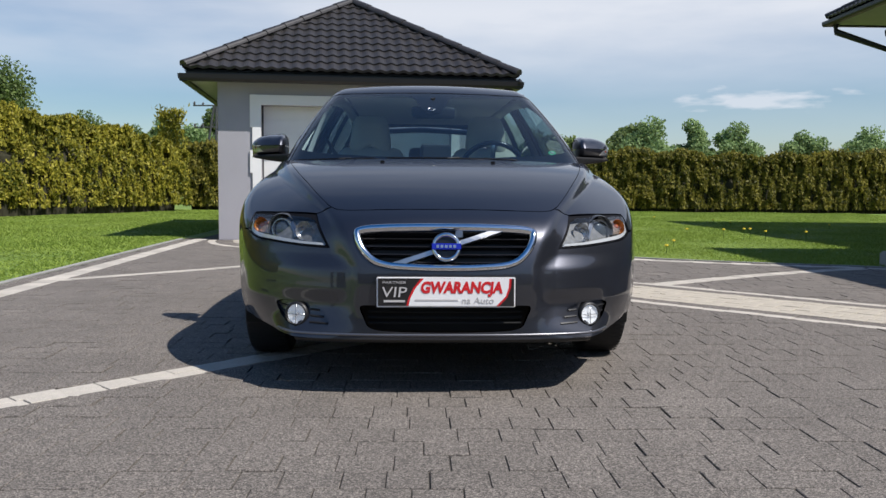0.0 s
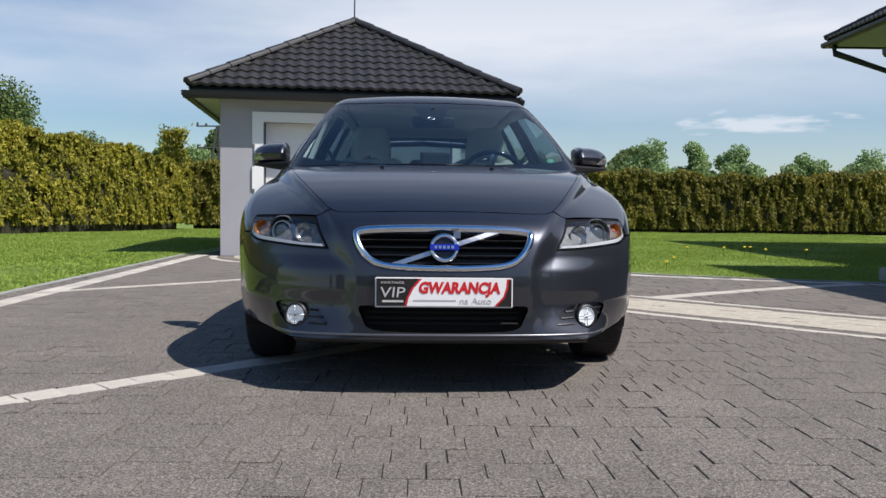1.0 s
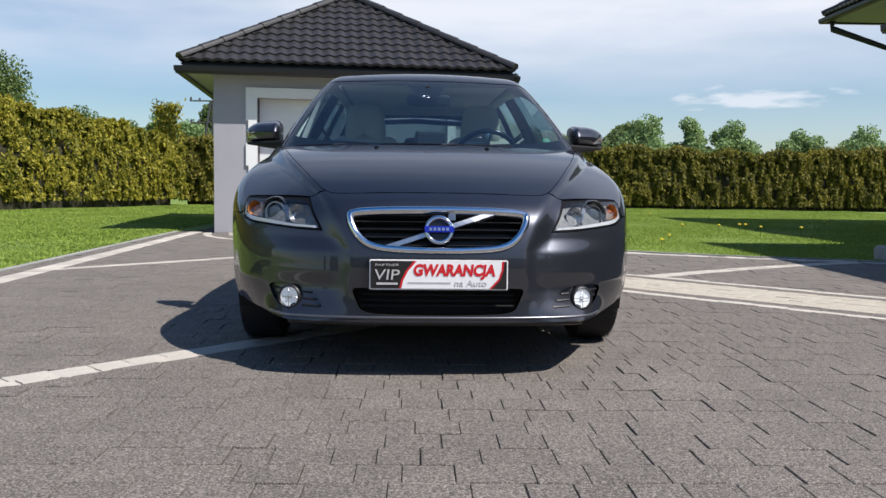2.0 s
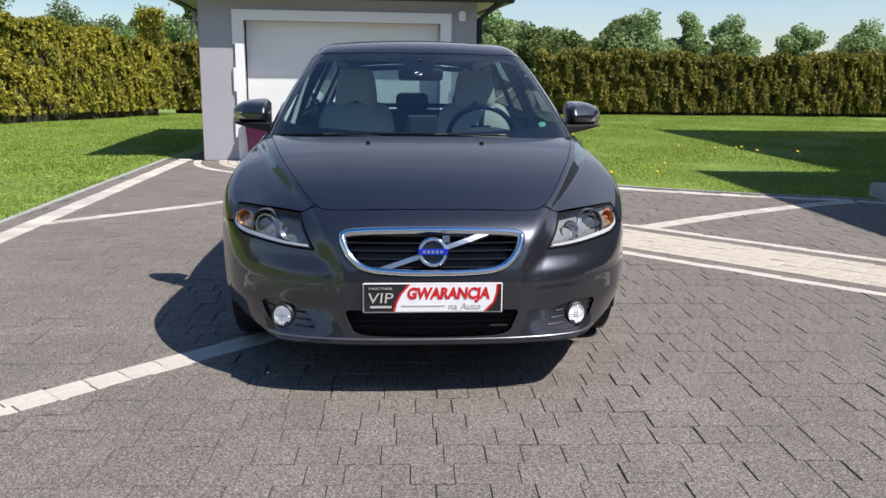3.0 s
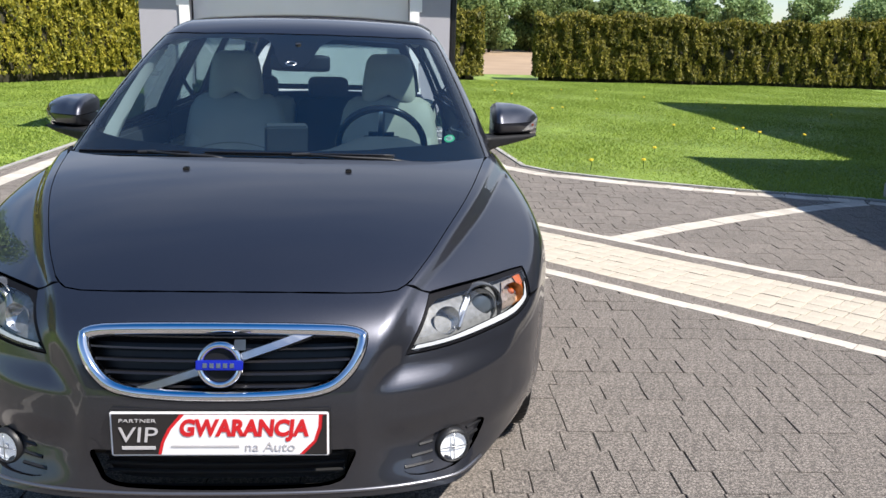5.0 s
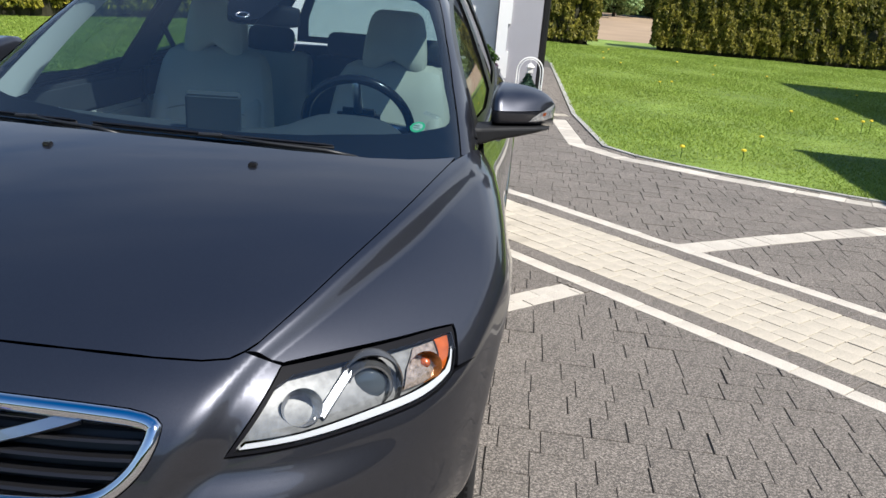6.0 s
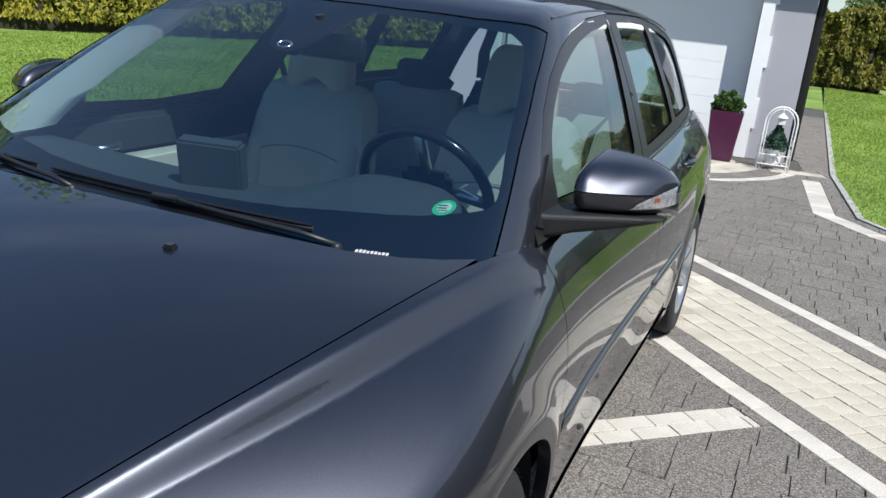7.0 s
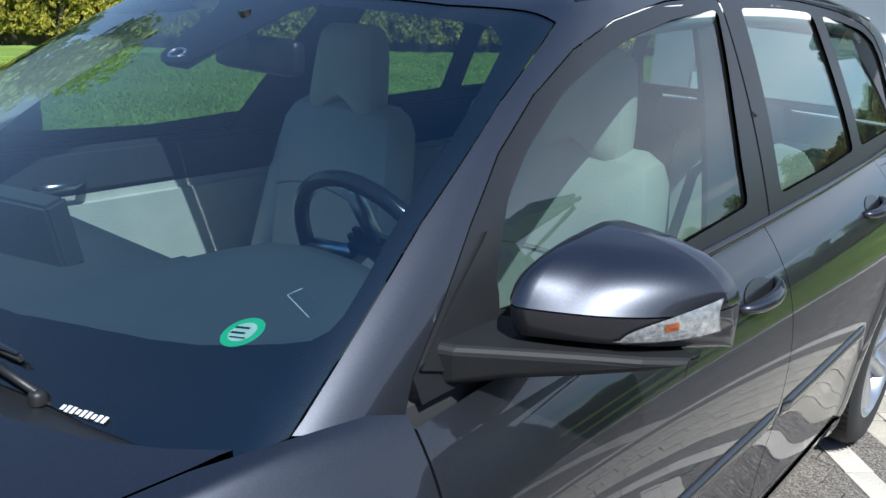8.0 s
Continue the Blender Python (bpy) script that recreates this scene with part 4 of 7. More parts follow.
def resample(loop, gap, closed=True):
    loop = np.asarray(loop, float)
    pts = np.vstack([loop, loop[:1]]) if closed else loop
    out = []
    for a, b in zip(pts[:-1], pts[1:]):
        k = max(1, int(math.ceil(np.linalg.norm(b - a) / gap)))
        out += [a + (b - a) * i / k for i in range(k)]
    if not closed:
        out.append(pts[-1])
    return np.array(out)


def rounded(loop, times=2):
    """Chaikin's corner cutting."""
    p = np.asarray(loop, float)
    for _ in range(times):
        q = np.roll(p, -1, axis=0)
        p = np.stack([p * 0.75 + q * 0.25, p * 0.25 + q * 0.75], axis=1).reshape(-1, 2)
    return p


def soft_corners(loop, r):
    """Cuts each corner of an outline with a small arc no longer than r."""
    p = np.asarray(loop, float)
    out = []
    for a, b, c in zip(np.roll(p, 1, axis=0), p, np.roll(p, -1, axis=0)):
        u, v = a - b, c - b
        lu, lv = np.linalg.norm(u), np.linalg.norm(v)
        k0, k1 = b + u / lu * min(r, 0.4 * lu), b + v / lv * min(r, 0.4 * lv)
        out += [k0, k0 * 0.25 + b * 0.5 + k1 * 0.25, k1]
    return np.array(out)


def grow(loop, d):
    """Moves a closed outline outwards (d > 0) or inwards."""
    p = np.asarray(loop, float)
    e = np.roll(p, -1, axis=0) - np.roll(p, 1, axis=0)
    e /= np.linalg.norm(e, axis=1)[:, None] + 1e-12
    area = 0.5 * np.sum(p[:, 0] * np.roll(p[:, 1], -1) - p[:, 1] * np.roll(p[:, 0], -1))
    n = np.column_stack([e[:, 1], -e[:, 0]]) * (1 if area > 0 else -1)
    return p + n * d


def inside(loop, q):
    p = np.asarray(loop)
    r = np.zeros(len(q), bool)
    for a, b in zip(p, np.roll(p, -1, axis=0)):
        hit = (a[1] > q[:, 1]) != (b[1] > q[:, 1])
        if hit.any():
            xi = (b[0] - a[0]) * (q[:, 1] - a[1]) / (b[1] - a[1] + 1e-15) + a[0]
            r ^= hit & (q[:, 0] < xi)
    return r


def panel(name, loop, proj, mat, parent, holes=(), gap=0.02, flange=0.018, inset=0.0018, offset=0.0, side=1, label=""):
    """A sheet of the body inside an outline, with holes, its rims turned inwards. side -1: mirrored."""
    loop = resample(grow(resample(loop, gap), -inset) if inset else loop, gap)
    loops = [loop] + [resample(grow(resample(h, gap), inset), gap) for h in holes]
    lo, hi = loop.min(0), loop.max(0)
    gx, gy = np.meshgrid(np.arange(lo[0] + gap / 2, hi[0], gap), np.arange(lo[1] + gap / 2, hi[1], gap * 0.9))
    gx[::2] += gap * 0.5
    q = np.column_stack([gx.ravel(), gy.ravel()])
    keep = inside(loop, q)
    for h in loops[1:]:
        keep &= ~inside(h, q)
    edge = np.vstack(loops)
    q = q[keep]
    if len(q):
        d = np.full(len(q), 9.0)
        for k in range(0, len(edge), 200):
            d = np.minimum(d, np.min(np.hypot(q[:, None, 0] - edge[None, k:k + 200, 0], q[:, None, 1] - edge[None, k:k + 200, 1]), axis=1))
        q = q[d > gap * 0.45]
    verts, edges = [], []
    for h in loops:
        b = len(verts)
        verts += [Vector(p) for p in h]
        edges += [(b + i, b + (i + 1) % len(h)) for i in range(len(h))]
    verts += [Vector(p) for p in q]
    vo, _, fo, *_ = delaunay_2d_cdt(verts, edges, [], 0, 1e-7)
    flat2 = np.array([tuple(v) for v in vo])
    tri = np.array([f for f in fo if len(f) == 3])
    cen = flat2[tri].mean(axis=1)
    ok = inside(loop, cen)
    for h in loops[1:]:
        ok &= ~inside(h, cen)
    tri = tri[ok]
    o, d, far, f = proj(flat2)
    p = meet(f, o, d, far)
    nr = slope(f, p)
    p = p + nr * offset
    fn = np.cross(p[tri[:, 1]] - p[tri[:, 0]], p[tri[:, 2]] - p[tri[:, 0]])
    flip = np.einsum("ij,ij->i", fn, nr[tri].mean(axis=1)) < 0
    tri[flip] = tri[flip][:, ::-1]
    V, N, F = [p], [nr], [tuple(t) for t in tri]
    count = len(p)
    for li, h in enumerate(loops):
        if not flange:
            break
        o, d, far, f = proj(h)
        e = meet(f, o, d, far)
        en = slope(f, e)
        e = e + en * offset
        tang = np.roll(e, -1, axis=0) - np.roll(e, 1, axis=0)
        outw = np.cross(tang, en)
        outw /= np.linalg.norm(outw, axis=1)[:, None] + 1e-12
        mid = e.mean(axis=0)
        if np.sum(outw * (e - mid)) < 0:
            outw = -outw
        if li:
            outw = -outw
        k = len(e)
        V += [e, e - en * flange]
        N += [outw, outw]
        for i in range(k):
            j = (i + 1) % k
            F.append((count + i, count + j, count + k + j, count + k + i))
        count += 2 * k
    V, N = np.vstack(V), np.vstack(N)
    if side < 0:
        V, N = V * (-1, 1, 1), N * (-1, 1, 1)
        F = [tuple(reversed(t)) for t in F]
    me = bpy.data.meshes.new(name)
    me.from_pydata(V.tolist(), [], [tuple(int(i) for i in t) for t in F])
    me.polygons.foreach_set("use_smooth", [True] * len(me.polygons))
    me.update()
    me.normals_split_custom_set_from_vertices(N.tolist())
    me.materials.append(mat)
    ob = new(name, me)
    ob.parent = parent
    if label:
        ob["label"] = label
    return ob


def both_sides(half):
    """An outline from its right half, which runs from the middle line to the middle line."""
    h = np.asarray(half, float)
    m = h[::-1] * (-1, 1)
    return np.vstack([h, m[(1 if abs(h[-1, 0]) < 1e-6 else 0):(-1 if abs(h[0, 0]) < 1e-6 else None)]])


def surface_z(x, y):
    q = np.array([[x, y]])
    o, d, far, f = by_top(q)
    return float(meet(f, o, d, far)[0, 2])


def arch(y_axle, z0, z1, r=ARCH_R, k=18, front_first=True):
    """Points (y, z) over a wheel arch, from z0 on its front side to z1 on its rear side."""
    a0 = math.pi - math.asin((z0 - HUB_Z) / r)
    a1 = math.asin((z1 - HUB_Z) / r)
    pts = [(y_axle + r * math.cos(a0 + (a1 - a0) * i / k), HUB_Z + r * math.sin(a0 + (a1 - a0) * i / k)) for i in range(k + 1)]
    return pts if front_first else pts[::-1]


# hood
cut = [(float(cut_x(y)), y) for y in np.linspace(0.24, 1.07, 24)]
hood_half = [(0, 0.150), (0.15, 0.153), (0.30, 0.164), (0.38, 0.177), (0.425, 0.193), (0.447, 0.214)] + cut + [(0.737, 1.118), (0.685, 1.073), (0.62, 1.032), (0.525, 0.994), (0.325, 0.964), (0.15, 0.955), (0, 0.953)]
hood = panel("hood", both_sides(hood_half), by_top, M_PAINT, car, label="smooth dark grey hood with a closed seam")

# lamp outline: lower edge and upper edge from the grille side outwards
LAMP_LOW = [(0.448, 0.102, 0.563), (0.526, 0.142, 0.565), (0.610, 0.203, 0.570), (0.708, 0.297, 0.578), (0.785, 0.396, 0.592), (0.812, 0.450, 0.612)]
LAMP_TOP = [(0.508, 0.235, 0.688), (0.572, 0.293, 0.688), (0.640, 0.357, 0.688), (0.712, 0.430, 0.688), (0.764, 0.486, 0.688), (0.797, 0.520, 0.686)]
def flow(pts, k=3):
    """A smooth run of points through the given ones."""
    p = np.array(pts)
    t = np.concatenate([[0], np.cumsum(np.linalg.norm(np.diff(p, axis=0), axis=1))])
    q = np.concatenate([np.linspace(a, b, k, endpoint=False) for a, b in zip(t, t[1:])] + [t[-1:]])
    c = [spline(list(zip(t, p[:, i]))) for i in range(3)]
    return [tuple(float(f(v)) for f in c) for v in q]


LAMP_LOW, LAMP_TOP = flow(LAMP_LOW), flow(LAMP_TOP)
LAMP_IN = [(0.466, 0.140, 0.603), (0.487, 0.188, 0.646)]
lamp_loop = to_nose(LAMP_LOW + [(0.815, 0.474, 0.640), (0.812, 0.492, 0.660), (0.806, 0.510, 0.676)] + LAMP_TOP[::-1] + LAMP_IN[::-1])

# front bumper with the nose round the grille
def nose_half():
    top = [(x, y, surface_z(x, y)) for x, y in ((0.0, 0.150), (0.15, 0.153), (0.30, 0.164), (0.38, 0.177), (0.425, 0.193), (0.447, 0.214))]
    low = LAMP_IN[::-1] + LAMP_LOW
    joint = [(0.835, 0.560, 0.612), (0.868, 0.66, 0.590)]
    edge = [(0.875, y, z) for y, z in arch(AXLE_F, 0.245, 0.585, k=20) if y < AXLE_F - 0.2 and z < 0.585][::-1]
    sill = [(0.80, 0.40, 0.238), (0.70, 0.235, 0.234), (0.575, 0.125, 0.230), (0.40, 0.04, 0.226), (0.2, 0.0, 0.223), (0.0, -0.01, 0.222)]
    return to_nose(top + [LAMP_TOP[0]] + low + joint + edge + sill)


GRILLE = to_nose([(0.0, 0.066, 0.662), (0.20, 0.068, 0.660), (0.352, 0.078, 0.650), (0.350, 0.06, 0.605), (0.322, 0.028, 0.545), (0.262, 0.002, 0.496), (0.12, -0.008, 0.486), (0.0, -0.01, 0.485)])
INTAKE = to_nose([(0.0, 0.0, 0.352), (0.30, 0.006, 0.352), (0.330, 0.007, 0.347), (0.312, 0.0, 0.305), (0.290, -0.003, 0.260), (0.15, -0.006, 0.255), (0.0, -0.008, 0.254)])
FOG = to_nose([(0.432, 0.035, 0.262), (0.466, 0.06, 0.318), (0.50, 0.08, 0.343), (0.574, 0.13, 0.354), (0.676, 0.205, 0.346), (0.668, 0.19, 0.315), (0.645, 0.161, 0.283), (0.568, 0.10, 0.258)])
grille_loop = both_sides(GRILLE)
intake_loop = both_sides(INTAKE)
fog_r = rounded(FOG, 2)
fog_l = fog_r * (-1, 1)
bumper = panel("front_bumper", both_sides(nose_half()), by_nose, M_PAINT, car, holes=(rounded(grille_loop, 2), rounded(intake_loop, 2), fog_r, fog_l), gap=0.0098, flange=0.022)

# bright lip along the lower edge
lip_pts = meet(f_low, *by_nose(to_nose([(x, float(nose_plan(abs(x))), 0.242) for x in np.linspace(-0.66, 0.66, 60)]))[:2], 1.5)
part("chin_trim", tube([tuple(p) for p in lip_pts], 0.005, 8), M_LIP, bumper, "grey metallic narrow lip trim", smooth=True)
# Black bar added below the lip for the shade under the bumper.
low_pts = meet(f_low, *by_nose(to_nose([(x, float(nose_plan(abs(x))), 0.230) for x in np.linspace(-0.56, 0.56, 60)]))[:2], 1.5)
part("chin_spoiler", tube([tuple(p + np.array((0, 0.055, -0.010))) for p in low_pts], 0.018, 8), M_BLACK, bumper, "black bar standing for the shade below the lip", smooth=True)

# grille: recessed backing, slats, chrome frame, bar and emblem
grille = panel("grille", rounded(grille_loop, 2), by_nose, M_BLACK, car, gap=0.03, flange=0, inset=0, offset=-0.055, label="black slatted grille in a chrome frame")
def strip(loop_out, loop_in, proj, offset):
    """A band between two outlines of equal length, slightly rounded, as a bmesh."""
    bm = bmesh.new()
    rings = []
    for t, h in ((0.0, -0.004), (0.12, 0.004), (0.5, 0.008), (0.88, 0.002), (1.0, -0.02)):
        q = loop_out * (1 - t) + loop_in * t
        o, d, far, f = proj(q)
        p = meet(f, o, d, far)
        p = p + slope(f, p) * (offset + h)
        rings.append([bm.verts.new(v) for v in p])
    k = len(rings[0])
    for a, b in zip(rings, rings[1:]):
        for i in range(k):
            bm.faces.new((a[i], a[(i + 1) % k], b[(i + 1) % k], b[i]))
    bmesh.ops.recalc_face_normals(bm, faces=bm.faces[:])
    return bm


gl = resample(rounded(grille_loop, 2), 0.012)
part("grille_frame", strip(grow(gl, 0.001), grow(gl, -0.026), by_nose, 0.002), M_CHROME, grille, "chrome grille frame", smooth=True)


def on_nose(x, z, off=0.0):
    q = to_nose([(x, float(nose_plan(abs(x))) + 0.03, z)])
    o, d, far, f = by_nose(q)
    p = meet(f, o, d, far)
    # same height again after the surface is known
    q = to_nose([(x, p[0, 1], z)])
    o, d, far, f = by_nose(q)
    p = meet(f, o, d, far)
    return p[0] + slope(f, p)[0] * off


for k, z in enumerate((0.518, 0.548, 0.578, 0.608, 0.636)):
    w = 0.27 + 0.055 * min(1, k / 2.4)
    bm = bmesh.new()
    xs = np.linspace(-w, w, 25)
    up = []
    for x in xs:
        a, b = on_nose(x, z + 0.003, -0.014), on_nose(x, z - 0.002, -0.010)
        c, d = on_nose(x, z + 0.007, -0.05), on_nose(x, z - 0.006, -0.05)
        up.append([bm.verts.new(v) for v in (c, a, b, d)])
    for a, b in zip(up, up[1:]):
        for i in range(3):
            bm.faces.new((a[i], b[i], b[i + 1], a[i + 1]))
    bmesh.ops.recalc_face_normals(bm, faces=bm.faces[:])
    part("slat", bm, M_GLOSSBLACK, grille)
bm = bmesh.new()
barv = []
for t in np.linspace(0, 1, 17):
    x, z = -0.205 + 0.425 * t, 0.506 + 0.140 * t
    barv.append([bm.verts.new(on_nose(x, z + s, o)) for s, o in ((0.012, -0.02), (0.009, -0.004), (-0.009, -0.004), (-0.012, -0.02))])
for a, b in zip(barv, barv[1:]):
    for i in range(3):
        bm.faces.new((a[i], b[i], b[i + 1], a[i + 1]))
bmesh.ops.recalc_face_normals(bm, faces=bm.faces[:])
part("diagonal_bar", bm, M_SATIN, grille, "brushed metal diagonal bar")
# emblem: ring, arrow and blue bar as plain shapes
EC = Vector(on_nose(0.0, 0.574, 0.0)) + Vector((0, -0.004, 0))
emblem = part("emblem", lathe([(0.040, 0.004), (0.040, -0.006), (0.044, -0.012), (0.052, -0.012), (0.056, -0.006), (0.056, 0.004)], 40, "Y"), M_CHROME, grille, "chrome ring emblem", smooth=True)
emblem.location, emblem.rotation_euler = EC, (radians(-14), 0, 0)
disc = part("emblem_disc", lathe([(0.0, 0.0), (0.041, 0.0), (0.041, 0.006), (0.0, 0.006)], 32, "Y"), M_GLOSSBLACK, emblem)
bl = part("emblem_bar", box(-0.056, 0.056, -0.018, -0.004, -0.012, 0.012, 0.002), M_BLUE, emblem, "blue enamel bar")
for k in range(5):
    part("bar_mark", box(-0.038 + k * 0.016, -0.028 + k * 0.016, -0.0195, -0.0178, -0.0055, 0.0055), M_SATIN, emblem)
ar = bmesh.new()
vs = [ar.verts.new(v) for v in ((0.033, -0.012, 0.036), (0.062, -0.012, 0.062), (0.062, -0.012, 0.036), (0.036, -0.012, 0.062))]
ar.faces.new((vs[0], vs[2], vs[1], vs[3]))
bmesh.ops.solidify(ar, geom=ar.faces[:], thickness=0.008)
part("emblem_arrow", ar, M_SATIN, emblem)

# lower intake: dark mesh bars behind the opening
intake = panel("lower_intake", rounded(intake_loop, 2), by_nose, M_UNDER, car, gap=0.04, flange=0, inset=0, offset=-0.06, label="black lower air intake")
for z in (0.284, 0.304, 0.326):
    part("intake_bar", tube([tuple(on_nose(x, z, -0.035)) for x in np.linspace(-0.30, 0.30, 17)], 0.005, 6), M_UNDER, intake)

# number plate with a dealer's notice
plate = empty("number_plate", Matrix.Translation((0, -0.016, 0.406)) @ pose(0, 0, 0, -2, 0, 0))
plate.parent = car
plate["label"] = "white, red and black notice plate reading GWARANCJA"
part("plate_holder", box(-0.266, 0.266, -0.004, 0.016, -0.061, 0.061, 0.004), M_BLACK, plate)
part("plate_rim", box(-0.262, 0.262, -0.0075, -0.003, -0.057, 0.057, 0.003), M_PLATEW, plate)
part("plate_field", box(-0.257, 0.257, -0.0095, -0.0070, -0.052, 0.052), M_PLATEK, plate, "black field")


def plate_shape(name, pts, y, mat):
    bm = bmesh.new()
    f = bm.faces.new([bm.verts.new((x, y, z)) for x, z in pts])
    bmesh.ops.recalc_face_normals(bm, faces=bm.faces[:])
    f.normal_update()
    if f.normal.y > 0:
        f.normal_flip()
    return part(name, bm, mat, plate)


plate_shape("red_band", [(-0.150, -0.052), (-0.142, -0.02), (-0.125, 0.015), (-0.095, 0.052), (0.257, 0.052), (0.257, -0.052)], -0.0105, M_PLATER)
plate_shape("white_field", [(-0.142, -0.052), (-0.134, -0.02), (-0.116, 0.015), (-0.084, 0.052), (0.238, 0.052), (0.236, 0.02), (0.225, -0.015), (0.190, -0.052)], -0.0115, M_PLATEW)
plate_shape("black_corner", [(0.257, -0.052), (0.200, -0.052), (0.232, -0.018), (0.246, 0.02), (0.248, 0.052), (0.257, 0.052)], -0.0122, M_PLATEK)


def lettering(text, x, z, size, mat, width=None, y=-0.0128, bold=0.0):
    cu = bpy.data.curves.new("lettering", "FONT")
    cu.body, cu.size, cu.extrude, cu.offset = text, size, 0.0004, bold
    cu.align_x, cu.align_y = "CENTER", "CENTER"
    cu.resolution_u = 3
    tmp = bpy.data.objects.new("lettering_curve", cu)
    scene.collection.objects.link(tmp)
    bpy.context.view_layer.update()
    me = bpy.data.meshes.new_from_object(tmp)
    bpy.data.objects.remove(tmp)
    co = np.array([v.co for v in me.vertices])
    if width:
        co[:, 0] *= width / (co[:, 0].max() - co[:, 0].min())
    co[:, 0] += 0.12 * co[:, 1]
    out = np.column_stack([co[:, 0] + x, -co[:, 2] + y, co[:, 1] + z])
    me.vertices.foreach_set("co", out.astype(np.float32).ravel())
    me.materials.clear()
    me.materials.append(mat)
    me.update()
    ob = new("lettering", me)
    ob.parent = plate
    ob["label"] = "printed word " + text
    return ob


lettering("GWARANCJA", 0.058, 0.016, 0.058, M_PLATER, 0.312, bold=0.0026)
lettering("na Auto", 0.120, -0.032, 0.034, M_PLATEG, 0.12)
for z, x0, x1, h in ((-0.034, -0.235, -0.155, 0.004), (-0.030, -0.118, 0.045, 0.003)):
    part("small_print", box(x0, x1, -0.0128, -0.0108, z - h, z + h), M_PLATEG, plate)
# house mark of the notice as plain shapes
lettering("VIP", -0.196, -0.002, 0.056, M_PLATEG, 0.095)
lettering("PARTNER", -0.196, 0.036, 0.013, M_PLATEG, 0.088)

# fog lamps
for s in (1, -1):
    fog = panel("fog_lamp", fog_r, by_nose, M_PAINT, car, gap=0.03, flange=0, inset=0, offset=-0.012, side=s, label="round fog lamp in a louvred grey recess")
    c = np.array(on_nose(0.574, 0.303, 0.0)) * (s, 1, 1)
    nrm = Vector((0.36 * s, -0.93, 0.04)).normalized()
    turn = nrm.to_track_quat("-Y", "Z").to_matrix().to_4x4()
    def fogpart(name, bm, mat, label=""):
        ob = part(name, bm, mat, fog, label, smooth=True)
        ob.matrix_basis = Matrix.Translation(Vector(c) + nrm * 0.002) @ turn
        return ob
    fogpart("fog_reflector", lathe([(0.0, 0.003), (0.018, 0.0025), (0.032, 0.001), (0.0385, -0.002)], 32, "Y"), M_FOG, "white fog reflector with a faint glow in place of sunlight")
    fogpart("fog_bezel", lathe([(0.038, 0.01), (0.038, -0.004), (0.041, -0.008), (0.047, -0.006), (0.050, 0.006), (0.050, 0.03)], 32, "Y"), M_BLACK)
    fogpart("fog_bulb", lathe([(0.0, -0.005), (0.007, -0.003), (0.008, 0.004), (0.0, 0.006)], 16, "Y"), M_DRL)
    fogpart("fog_glass", lathe([(0.0, -0.009), (0.02, -0.0075), (0.039, -0.002)], 32, "Y"), M_LENS)
    for a in (0, 1):
        fogpart("fog_cross", box(-0.038, 0.038, -0.0078, -0.0065, -0.0012, 0.0012) if a else box(-0.0012, 0.0012, -0.0078, -0.0065, -0.038, 0.038), M_SATIN)
    for z, x0, x1 in ((0.283, 0.452, 0.640), (0.305, 0.470, 0.655), (0.328, 0.490, 0.668)):
        if s:
            segs = [(x0, 0.525), (0.622, x1)]
            for a, b in segs:
                pts = [tuple(np.array(on_nose(x, z + 0.03 * (x - 0.57), -0.0125)) * (s, 1, 1)) for x in np.linspace(a, b, 6)]
                part("louvre", tube(pts, 0.0050, 6), M_BLACK, fog)


# head lamps
def lamp_uv(u, v):
    """A place in the lamp: u from the grille side outwards, v from the lower edge up."""
    lo, hi = np.array(LAMP_LOW), np.array(LAMP_TOP)
    t = np.clip(u, 0, 1) * (len(lo) - 1)
    i = np.minimum(t.astype(int), len(lo) - 2)
    w = (t - i)[:, None]
    a = lo[i] * (1 - w) + lo[i + 1] * w
    b = hi[i] * (1 - w) + hi[i + 1] * w
    return to_nose(a * (1 - v[:, None]) + b * v[:, None])


def lamp_area(pts):
    p = resample(np.array(pts, float), 0.06)
    return lamp_uv(p[:, 0], p[:, 1])


def lamp_point(u, v, off):
    q = lamp_uv(np.array([u]), np.array([v]))
    o, d, far, f = by_nose(q)
    p = meet(f, o, d, far)
    return Vector(p[0] + slope(f, p)[0] * off)


